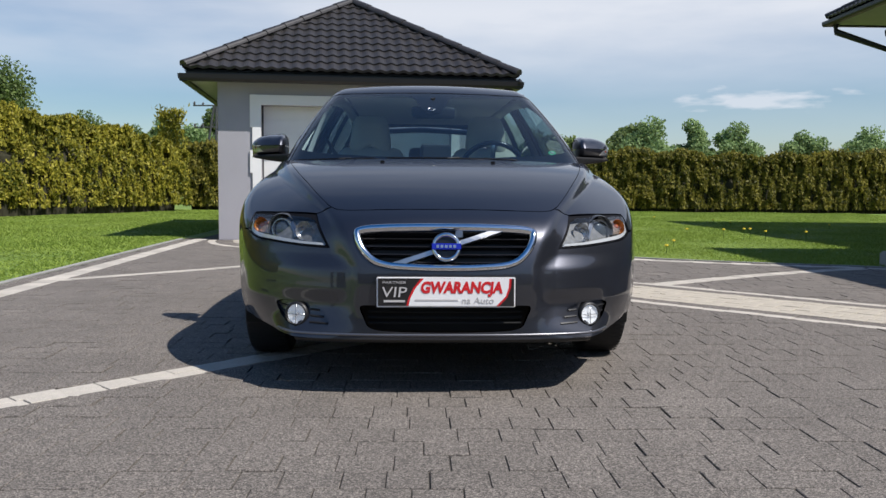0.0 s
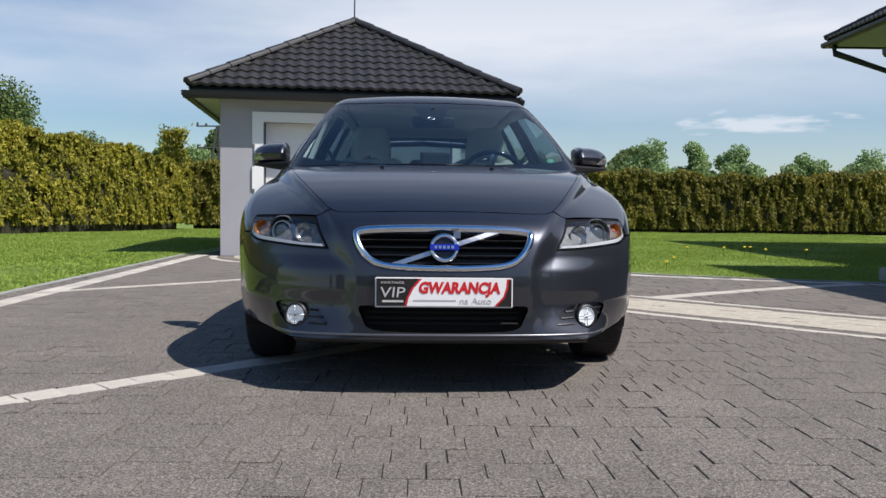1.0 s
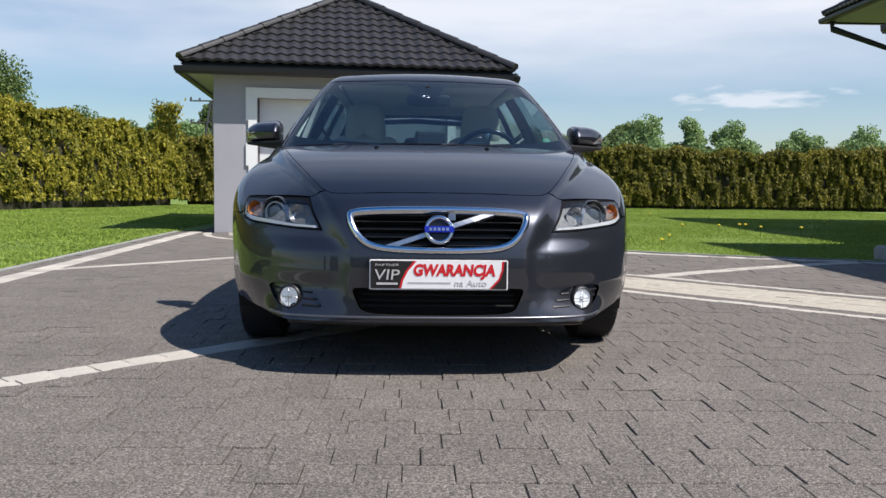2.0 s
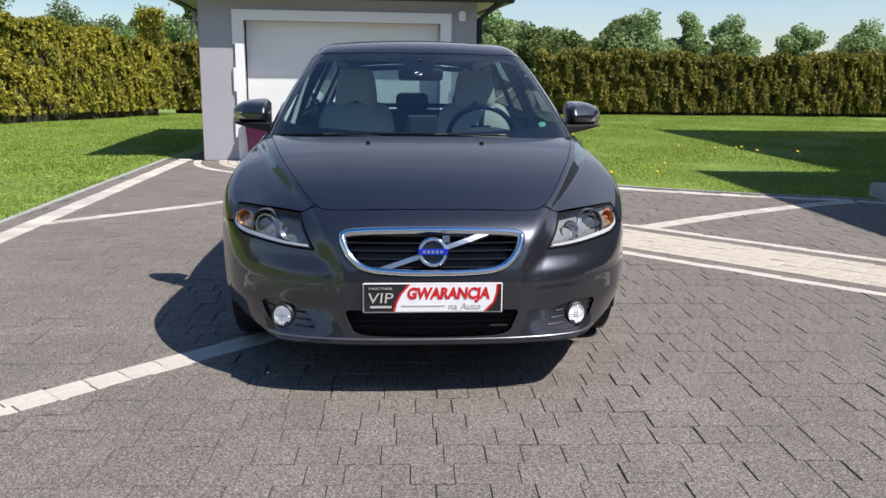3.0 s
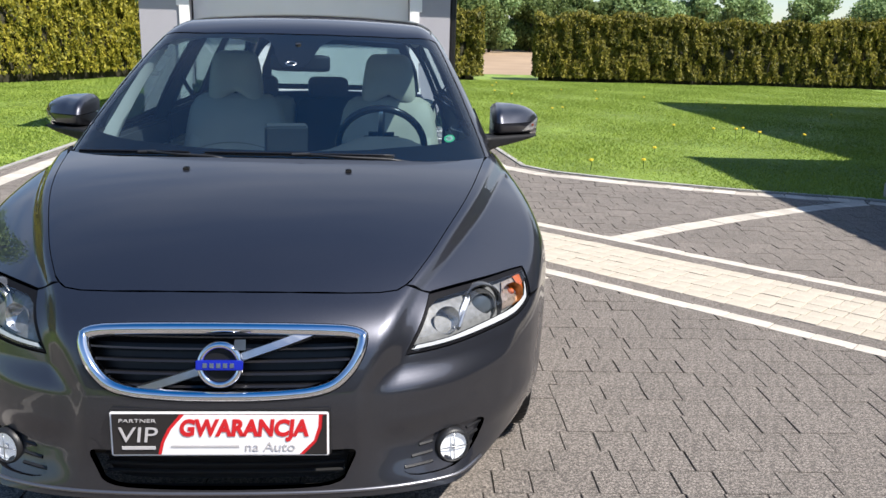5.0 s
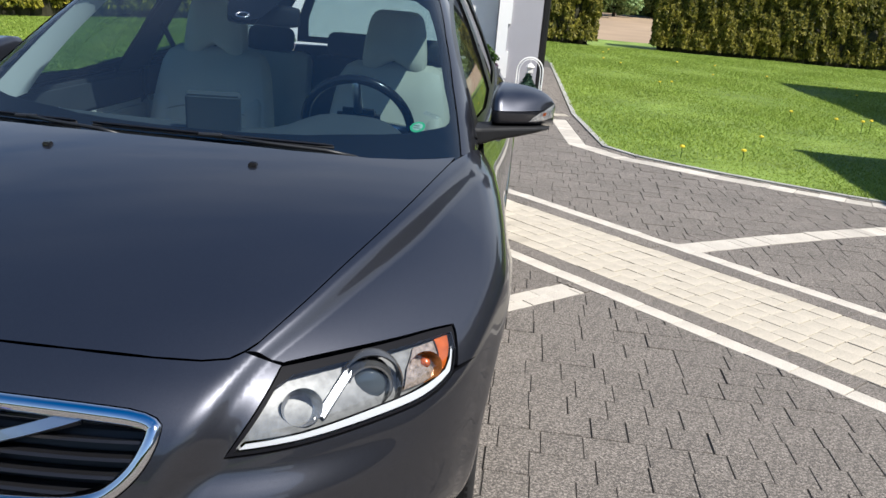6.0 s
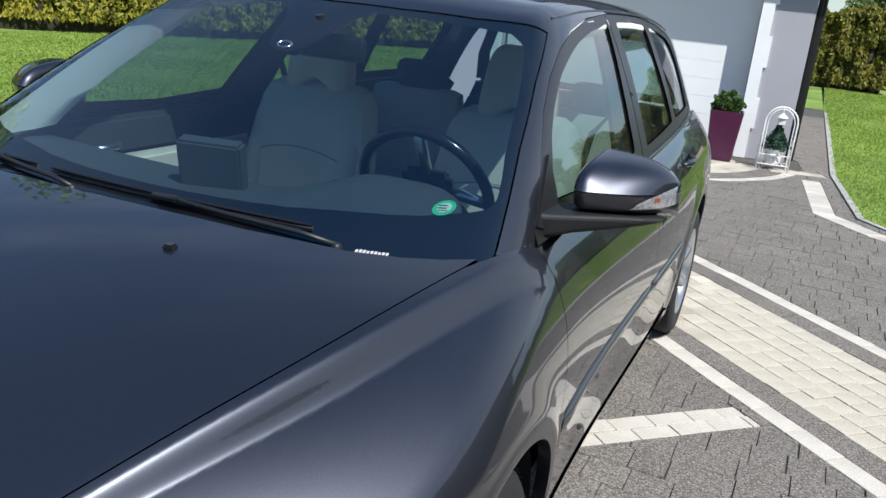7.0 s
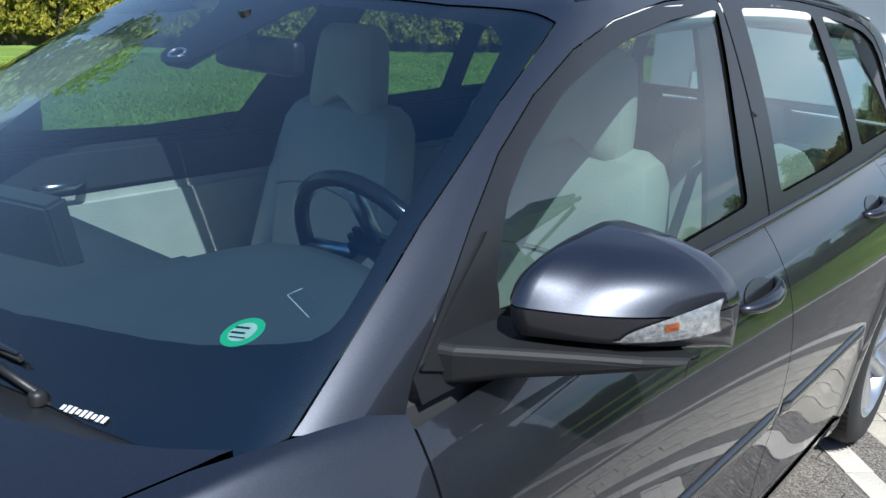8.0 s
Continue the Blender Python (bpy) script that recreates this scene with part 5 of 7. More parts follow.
lens_area = [(0.025, 0.06), (0.5, 0.06), (0.965, 0.07), (0.988, 0.3), (0.988, 0.6), (0.965, 0.86), (0.6, 0.88), (0.25, 0.88), (0.08, 0.86), (0.03, 0.76)]
for s in (1, -1):
    lamp = panel("head_lamp", lamp_loop, by_nose, M_FRIT, car, holes=(lamp_area(lens_area),), gap=0.02, flange=0.032, inset=0.0015, offset=-0.003, side=s, label="clear head lamp with round projector and amber indicator")
    panel("lens", lamp_area(lens_area), by_nose, M_LENS, lamp, gap=0.02, flange=0, inset=-0.001, offset=0.0, side=s, label="clear polycarbonate lens")
    panel("reflector", lamp_area(lens_area), by_nose, M_CRYSTAL, lamp, gap=0.02, flange=0, inset=-0.004, offset=-0.026, side=s, label="chrome reflector")
    panel("light_strip", lamp_area([(0.04, 0.075), (0.5, 0.075), (0.965, 0.085), (0.980, 0.5), (0.966, 0.60), (0.950, 0.40), (0.90, 0.24), (0.5, 0.19), (0.28, 0.15), (0.05, 0.14)]), by_nose, M_DRL, lamp, gap=0.015, flange=0.02, inset=0, offset=-0.007, side=s, label="white lower reflector strip")
    panel("indicator", lamp_area([(0.83, 0.24), (0.91, 0.27), (0.947, 0.42), (0.966, 0.62), (0.957, 0.865), (0.80, 0.865), (0.835, 0.62), (0.84, 0.45)]), by_nose, M_ORANGE, lamp, gap=0.02, flange=0.02, inset=0, offset=-0.014, side=s, label="amber side reflector")
    panel("indicator_chamber", lamp_area([(0.64, 0.28), (0.83, 0.25), (0.835, 0.62), (0.80, 0.865), (0.66, 0.865), (0.63, 0.60)]), by_nose, M_TINTED_FACETS, lamp, gap=0.02, flange=0.01, inset=0.001, offset=-0.0185, side=s, label="clear faceted indicator chamber tinted for the bulb reflection")
    def lamp_round(name, u, v, depth, bm, mat, label=""):
        p = lamp_point(u, v, depth)
        ob = part(name, bm, mat, lamp, label, smooth=True)
        aim = Vector((0.35, -0.92, 0.10)).normalized()
        p.x *= s
        aim.x *= s
        ob.matrix_basis = Matrix.Translation(p) @ aim.to_track_quat("-Y", "Z").to_matrix().to_4x4()
        return ob
    lamp_round("projector_ring", 0.48, 0.54, -0.027, lathe([(0.033, 0.03), (0.036, 0.0), (0.040, -0.009), (0.044, -0.009), (0.046, -0.002), (0.050, 0.002), (0.052, 0.022)], 40, "Y"), M_RING, "grey chrome projector ring")
    lamp_round("projector_shroud", 0.485, 0.54, -0.024, lathe([(0.056, 0.024), (0.058, 0.002), (0.062, -0.004), (0.066, 0.004), (0.067, 0.024)], 40, "Y"), M_CLEAR, "clear-edged projector surround")
    lamp_round("projector_lens", 0.48, 0.54, -0.027, lathe([(0.0, -0.011), (0.015, -0.010), (0.027, -0.006), (0.034, 0.0), (0.034, 0.02)], 32, "Y"), material("projector_glass", (0.05, 0.06, 0.065), 0.04, spec=0.9), "dark glass projector")
    lamp_round("beam_bowl", 0.20, 0.52, -0.020, lathe([(0.004, 0.02), (0.020, 0.012), (0.032, -0.004), (0.038, -0.014)], 32, "Y"), M_BOWL, "chrome high-beam bowl")
    lamp_round("indicator_bowl", 0.735, 0.56, -0.020, lathe([(0.004, 0.022), (0.016, 0.014), (0.030, -0.006), (0.034, -0.016)], 32, "Y"), M_TINTED_BOWL, "indicator bowl tinted amber for the bulb reflection")
    lamp_round("indicator_bulb", 0.74, 0.60, -0.022, lathe([(0.0, -0.014), (0.010, -0.010), (0.013, 0.004), (0.010, 0.016)], 20, "Y"), M_ORANGE, "amber bulb cap")
    for u in (0.30, 0.335):
        p, q = lamp_point(u, 0.27, -0.022), lamp_point(u + 0.04, 0.80, -0.022)
        p.x, q.x = p.x * s, q.x * s
        part("divider", tube([p, (p + q) / 2 + Vector((0, 0.006, 0)), q], 0.006, 8), M_SATIN, lamp)

# fenders
SEAM = [(1.305, 0.905), (1.303, 0.86), (1.292, 0.75), (1.284, 0.60), (1.278, 0.40), (1.272, 0.225)]
def fender_loop():
    pts = [(float(cut_x(y)), y, surface_z(float(cut_x(y)), y)) for y in np.linspace(0.235, 1.07, 22)]
    pts += [(0.745, 1.165, 0.915), (0.772, 1.26, 0.922), (0.790, 1.305, 0.915)]
    pts += [(0.86 if z < 0.8 else 0.82, y, z) for y, z in SEAM[1:]]
    pts += [(0.885, y, z) for y, z in arch(AXLE_F, 0.585, 0.222, k=26, front_first=False) if not (y < AXLE_F - 0.2 and z < 0.58)]
    pts += [(0.868, 0.66, 0.590), (0.835, 0.560, 0.612), (0.813, 0.458, 0.620), (0.815, 0.474, 0.640), (0.812, 0.492, 0.660), (0.806, 0.510, 0.676)]
    pts += LAMP_TOP[::-1]
    pts += [(0.449, 0.214, surface_z(0.449, 0.214))]
    loop = []
    for x, y, z in pts:
        q = np.array([[y, z]])
        if z < 0.80 and x > 0.81:
            o, d, far, f = by_side(q)
            p = meet(f, o, d, far)[0]
        else:
            p = np.array((x, y, z))
        loop.append(p)
    return to_section(loop)


fender_outline = fender_loop()
for s in (1, -1):
    panel("fender", fender_outline, by_section, M_PAINT, car, gap=0.012, side=s, flange=0.03)
    # dark liner of the wheel well
    bm = bmesh.new()
    ring = [[bm.verts.new((s * x, AXLE_F + r * math.cos(a), HUB_Z + r * math.sin(a))) for a in np.linspace(-0.35, math.pi + 0.35, 24)] for x, r in ((0.86, ARCH_R + 0.012), (0.55, ARCH_R + 0.012), (0.50, 0.05))]
    for a, b in zip(ring, ring[1:]):
        for i in range(23):
            bm.faces.new((a[i], a[i + 1], b[i + 1], b[i]))
    part("wheel_liner", bm, M_UNDER, car)

# doors and sides
DOOR_TOP = spline([(1.30, 0.908), (2.4, 0.928), (3.3, 0.945), (4.2, 0.962)])
def top_edge(y0, y1, k=14):
    return [(y, float(DOOR_TOP(y))) for y in np.linspace(y0, y1, k)]


front_door_loop = SEAM[::-1] + top_edge(1.305, 2.44) + [(2.435, 0.75), (2.425, 0.5), (2.415, 0.236), (1.8, 0.232)]
rear_door_loop = [(2.415, 0.236), (2.425, 0.5), (2.435, 0.75)] + top_edge(2.44, 3.40) + [(3.41, 0.84), (3.36, 0.735), (3.25, 0.64), (3.17, 0.53), (3.125, 0.41), (3.115, 0.24), (2.8, 0.236)]
quarter_loop = [(3.115, 0.24), (3.125, 0.41), (3.17, 0.53), (3.25, 0.64), (3.36, 0.735), (3.41, 0.84)] + top_edge(3.40, 4.20) + [(4.30, 0.93), (4.36, 0.80), (4.38, 0.55), (4.36, 0.25), (3.95, 0.21)] + arch(AXLE_R, 0.222, 0.222, k=30, front_first=False) + [(3.16, 0.215)]
side_doors = {}
for s in (1, -1):
    fd = panel("front_door", front_door_loop, by_side, M_PAINT, car, side=s, gap=0.022, label="closed dark grey front door")
    rd = panel("rear_door", rear_door_loop, by_side, M_PAINT, car, side=s, gap=0.022, label="closed dark grey rear door")
    panel("rear_quarter", quarter_loop, by_side, M_PAINT, car, side=s, gap=0.024, flange=0.03)
    sl = panel("sill", [(1.27, 0.155), (3.18, 0.155), (3.14, 0.235), (1.275, 0.233)], by_side, M_PAINT, car, side=s, gap=0.024, offset=0.006)
    for d, y0, y1 in ((fd, 1.34, 2.42), (rd, 2.45, 3.10)):
        bm = bmesh.new()
        rings = []
        for y in np.linspace(y0, y1, 24):
            q = np.array([[y, 0.5255 + dz] for dz in (-0.0190, -0.0165, -0.009, 0.0, 0.009, 0.0165, 0.0190)])
            p = meet(f_low, *by_side(q)[:2], 0.8)
            end = min(1.0, min(y - y0, y1 - y) / 0.02 + 0.15)
            rings.append([bm.verts.new((s * (v[0] + h * end), v[1], v[2])) for v, h in zip(p, (-0.002, 0.006, 0.0095, 0.0105, 0.0095, 0.006, -0.002))])
        for a, b in zip(rings, rings[1:]):
            for i in range(6):
                bm.faces.new((a[i], b[i], b[i + 1], a[i + 1]))
        bmesh.ops.recalc_face_normals(bm, faces=bm.faces[:])
        part("side_moulding", bm, M_PAINT, d, "body-coloured protective moulding", smooth=True)
    for d, y0 in ((fd, 2.18), (rd, 3.06)):
        z0 = 0.822 + 0.035 * (y0 - 2.18)
        px = lambda y, z: float(meet(f_low, *by_side(np.array([[y, z]]))[:2], 0.8)[0, 0])
        pts = []
        for t in np.linspace(0, 1, 15):
            y = y0 + 0.20 * t
            pts.append((s * (px(y, z0 + 0.012 * t) + 0.034 * math.sin(math.pi * t) ** 0.55 - 0.004), y, z0 + 0.012 * t))
        part("door_handle", tube(pts, [0.009 + 0.006 * math.sin(math.pi * t) for t in np.linspace(0, 1, 15)], 10), M_PAINT, d, "body-coloured grab handle", smooth=True)
        cup = [(y0 + 0.10 + 0.075 * math.cos(a), z0 + 0.006 + 0.030 * math.sin(a)) for a in np.linspace(0, math.tau, 20, endpoint=False)]
        panel("handle_cup", cup, by_side, M_GLOSSBLACK, d, side=s, gap=0.02, offset=0.0015, flange=0.004)
    bm = bmesh.new()
    ring = [[bm.verts.new((s * x, AXLE_R + r * math.cos(a), HUB_Z + r * math.sin(a))) for a in np.linspace(-0.35, math.pi + 0.35, 24)] for x, r in ((0.86, ARCH_R + 0.012), (0.55, ARCH_R + 0.012), (0.50, 0.05))]
    for a, b in zip(ring, ring[1:]):
        for i in range(23):
            bm.faces.new((a[i], a[i + 1], b[i + 1], b[i]))
    part("wheel_liner", bm, M_UNDER, car)
    side_doors[s] = (fd, rd)

# tail: gate, rear window, bumper
gate = panel("tailgate", both_sides([(0, 0.46), (0.55, 0.46), (0.66, 0.55), (0.66, 0.80), (0.60, 0.93), (0, 0.945)]), by_rear_low, M_PAINT, car, gap=0.04)
panel("rear_bumper", both_sides([(0, 0.20), (0.62, 0.20), (0.66, 0.30), (0.66, 0.455), (0, 0.455)]), by_rear_low, M_PAINT, car, gap=0.04)
panel("gate_frame", both_sides([(0, 0.955), (0.58, 0.955), (0.56, 1.10), (0.47, 1.30), (0, 1.325)]), by_rear_top, M_PAINT, gate, holes=(both_sides([(0, 0.99), (0.50, 0.99), (0.49, 1.10), (0.42, 1.265), (0, 1.285)]),), gap=0.03)
panel("rear_window", both_sides([(0, 0.99), (0.50, 0.99), (0.49, 1.10), (0.42, 1.265), (0, 1.285)]), by_rear_top, M_SIDEGLASS, gate, gap=0.05, flange=0, inset=-0.003, label="tinted rear window")

# roof with pillars
WIN = [(0.7, 1.335, 0.945), (0.7, 1.40, 1.000), (0.7, 1.50, 1.085), (0.7, 1.60, 1.160), (0.66, 1.72, 1.228), (0.63, 1.86, 1.288), (0.6, 2.02, 1.333), (0.59, 2.25, 1.368), (0.58, 2.6, 1.388), (0.57, 3.1, 1.386), (0.56, 3.5, 1.362), (0.56, 3.80, 1.322), (0.57, 3.90, 1.288), (0.60, 3.935, 1.235), (0.66, 3.915, 1.12), (0.72, 3.89, 0.985)]


def cabin_fit(pts):
    """Cabin angles for (x guess, y, z): x is taken from the surface at that height."""
    out = []
    for x, y, z in pts:
        lo, hi = 0.0, 1.2
        for _ in range(40):
            mid = (lo + hi) / 2
            if f_top(np.array([mid]), np.array([float(y)]), np.array([float(z)]))[0] > 0:
                hi = mid
            else:
                lo = mid
        out.append((lo, y, z))
    return to_cabin(out)


SCREEN_EDGE = [(0.585, 1.862, 1.327), (0.637, 1.65, 1.217), (0.689, 1.437, 1.093), (0.722, 1.30, 1.004), (0.750, 1.178, 0.924)]
roof_top = to_cabin([(0, 1.775, 1.35), (0.20, 1.783, 1.348), (0.40, 1.808, 1.343), (0.53, 1.842, 1.335)])
screen_edge = to_cabin(SCREEN_EDGE)
win_line = cabin_fit(WIN)
def mirror_cabin(half):
    h = np.asarray(half)
    return np.vstack([h, (h * (1, -1))[::-1]])


roof_half = np.vstack([roof_top[1:], screen_edge, to_cabin([(0.79, 1.305, 0.90)]), win_line, to_cabin([(0.735, 3.90, 0.94), (0.70, 4.20, 0.95)]), np.array([(4.22, 0.9), (4.22, 0.3)])])
roof_panel = panel("roof", np.vstack([[(1.775, 0.0)], roof_half, [(4.22, 0.0)], (roof_half * (1, -1))[::-1]]), by_cabin, M_PAINT, car, gap=0.025, flange=0.015, label="dark grey roof and pillars")
# fine seam channels along the roof
for s in (1, -1):
    chan = cabin_fit([(0.5, y, float(roof_line(y)) - 0.050) for y in np.linspace(1.95, 4.0, 30)])
    p = meet(f_top, *by_cabin(chan)[:2], 1.2) * (s, 1, 1)
    part("roof_seam", tube([tuple(v) for v in p], 0.0035, 6), M_GLOSSBLACK, roof_panel)

# windscreen
base_half = to_cabin([(x, 1.0 + 0.20 * x * x, float(screen_line(1.0 - 0.07 * x * x))) for x in (0.70, 0.55, 0.4, 0.2)])
screen_half = np.vstack([roof_top[1:], screen_edge, base_half])
screen_loop = np.vstack([[(1.775, 0.0)], screen_half, [(1.0, 0.0)], (screen_half * (1, -1))[::-1]])
windscreen = panel("windscreen", screen_loop, by_cabin, M_SCREEN, car, gap=0.03, flange=0, inset=0.001, offset=-0.002, label="clear windscreen with a dark border")
frit_half = to_cabin([(0.20, 1.752, 1.335), (0.42, 1.776, 1.325), (0.53, 1.79, 1.30), (0.583, 1.63, 1.205), (0.634, 1.43, 1.093), (0.668, 1.305, 1.010), (0.672, 1.262, 0.988), (0.655, 1.226, 0.985), (0.56, 1.168, 0.971), (0.43, 1.125, 0.966), (0.30, 1.085, 0.957), (0.15, 1.064, 0.955)])
frit_loop = np.vstack([[(1.745, 0.0)], frit_half, [(1.058, 0.0)], (frit_half * (1, -1))[::-1]])
panel("screen_border", screen_loop, by_cabin, M_FRIT, windscreen, holes=(rounded(frit_loop, 1),), gap=0.03, flange=0, inset=0.001, offset=-0.006, label="black ceramic border")

# side windows and their dark frames
G1 = [(0, 1.50, 0.980), (0, 1.535, 1.04), (0, 1.585, 1.105), (0, 1.66, 1.160), (0, 1.79, 1.228), (0, 1.92, 1.270), (0, 2.05, 1.303), (0, 2.25, 1.335), (0, 2.485, 1.357), (0, 2.449, 1.279), (0, 2.396, 1.161), (0, 2.362, 1.06), (0, 2.350, 0.985), (0, 1.95, 0.962)]
G2 = [(0, 2.545, 0.980), (0, 2.57, 1.10), (0, 2.605, 1.25), (0, 2.63, 1.362), (0, 2.9, 1.364), (0, 3.14, 1.358), (0, 3.165, 1.345), (0, 3.165, 1.22), (0, 3.175, 1.10), (0, 3.175, 1.002), (0, 2.9, 0.990)]
G3 = [(0, 3.275, 1.005), (0, 3.27, 1.15), (0, 3.262, 1.35), (0, 3.5, 1.330), (0, 3.72, 1.305), (0, 3.84, 1.270), (0, 3.872, 1.22), (0, 3.85, 1.10), (0, 3.82, 1.010)]
belt_pts = [(0, y, float(DOOR_TOP(y)) + 0.004) for y in np.linspace(3.87, 1.34, 16)]
i_split = [i for i, p in enumerate(WIN) if p[1] <= 2.25][-1]
f1 = cabin_fit(WIN[:i_split + 1] + [(0, 2.52, 1.386), (0, 2.445, 0.934)] + [p for p in belt_pts if p[1] < 2.4])
f2 = cabin_fit([(0, 2.525, 1.386)] + [p for p in WIN if 2.55 < p[1] < 3.95] + [p for p in belt_pts if p[1] > 2.5] + [(0, 2.452, 0.934)])
for s in (1, -1):
    fd, rd = side_doors[s]
    panel("window_frame", f1, by_cabin, M_FRAME, fd, holes=(soft_corners(cabin_fit(G1), 0.022),), gap=0.022, side=s, offset=-0.002, label="dark window frame")
    panel("window_frame", f2, by_cabin, M_FRAME, rd, holes=(soft_corners(cabin_fit(G2), 0.022), soft_corners(cabin_fit(G3), 0.022)), gap=0.022, side=s, offset=-0.002, label="dark window frame")
    for g, d in ((G1, fd), (G2, rd), (G3, rd)):
        panel("window_glass", soft_corners(cabin_fit(g), 0.022), by_cabin, M_SIDEGLASS, d, gap=0.04, flange=0, inset=-0.003, side=s, offset=-0.009, label="tinted side glass")
    # bright sill strip under the glass
    bl_pts = meet(f_top, *by_cabin(cabin_fit([(0, y, float(DOOR_TOP(y)) + 0.012) for y in np.linspace(1.53, 3.85, 40)]))[:2], 1.2) * (s, 1, 1)
    part("belt_trim", tube([tuple(v) for v in bl_pts], 0.010, 8), M_GLOSSBLACK, rd, smooth=True)

# cowl under the wipers, and the dark body core that closes the gaps
cowl_pts = [(x, 0.975 + 0.21 * x * x) for x in np.linspace(-0.80, 0.80, 33)]
bm = bmesh.new()
rows_c = []
for x, y in cowl_pts:
    zz = surface_z(x, min(y, 1.09 + 0.2 * abs(x)))
    rows_c.append([bm.verts.new((x, y - 0.05, zz - 0.022)), bm.verts.new((x, y + 0.04, zz - 0.036)), bm.verts.new((x, y + 0.14, zz - 0.05)), bm.verts.new((x, y + 0.16, zz - 0.12))])
for a, b in zip(rows_c, rows_c[1:]):
    for i in range(3):
        bm.faces.new((a[i], b[i], b[i + 1], a[i + 1]))
bmesh.ops.recalc_face_normals(bm, faces=bm.faces[:])
cowl = part("cowl", bm, M_BLACK, car, "black plastic cowl below the windscreen")
core = part("engine_bay", box(-0.62, 0.62, 0.22, 1.20, 0.20, 0.62, 0.05), M_UNDER, car, "black shaded underside")
part("firewall", box(-0.74, 0.74, 1.16, 1.24, 0.22, 0.86, 0.02), M_UNDER, car)
part("floor_pan", box(-0.76, 0.76, 1.20, 4.25, 0.17, 0.22, 0.02), M_UNDER, car)
for s in (1, -1):
    part("door_card", box(s * 0.745 - 0.025, s * 0.745 + 0.025, 1.34, 2.42, 0.30, 0.80, 0.02), M_BEIGE, side_doors[s][0], "beige lower door card")
    part("door_card_top", box(s * 0.755 - 0.02, s * 0.755 + 0.02, 1.30, 2.42, 0.80, 0.925, 0.015), M_CLOTH, side_doors[s][0], "dark upper door card")
    part("door_card", box(s * 0.745 - 0.025, s * 0.745 + 0.025, 2.46, 3.35, 0.30, 0.80, 0.02), M_BEIGE, side_doors[s][1], "beige lower door card")
    part("door_card_top", box(s * 0.755 - 0.02, s * 0.755 + 0.02, 2.46, 3.95, 0.80, 0.945, 0.015), M_CLOTH, side_doors[s][1], "dark upper door card")
    part("pull_handle", tube([(s * 0.735, 1.60, 0.835), (s * 0.700, 1.62, 0.840), (s * 0.695, 1.68, 0.842), (s * 0.735, 1.72, 0.838)], 0.011, 8), M_SATIN, side_doors[s][0], "metal inner door handle", smooth=True)
part("load_floor", box(-0.70, 0.70, 3.30, 4.25, 0.55, 0.60, 0.02), M_CLOTH, car)
part("headliner", box(-0.50, 0.50, 1.98, 4.10, 1.338, 1.348, 0.003), material("pale_headliner", (0.52, 0.50, 0.46), 0.9, vary=0.04), car, "pale headliner")


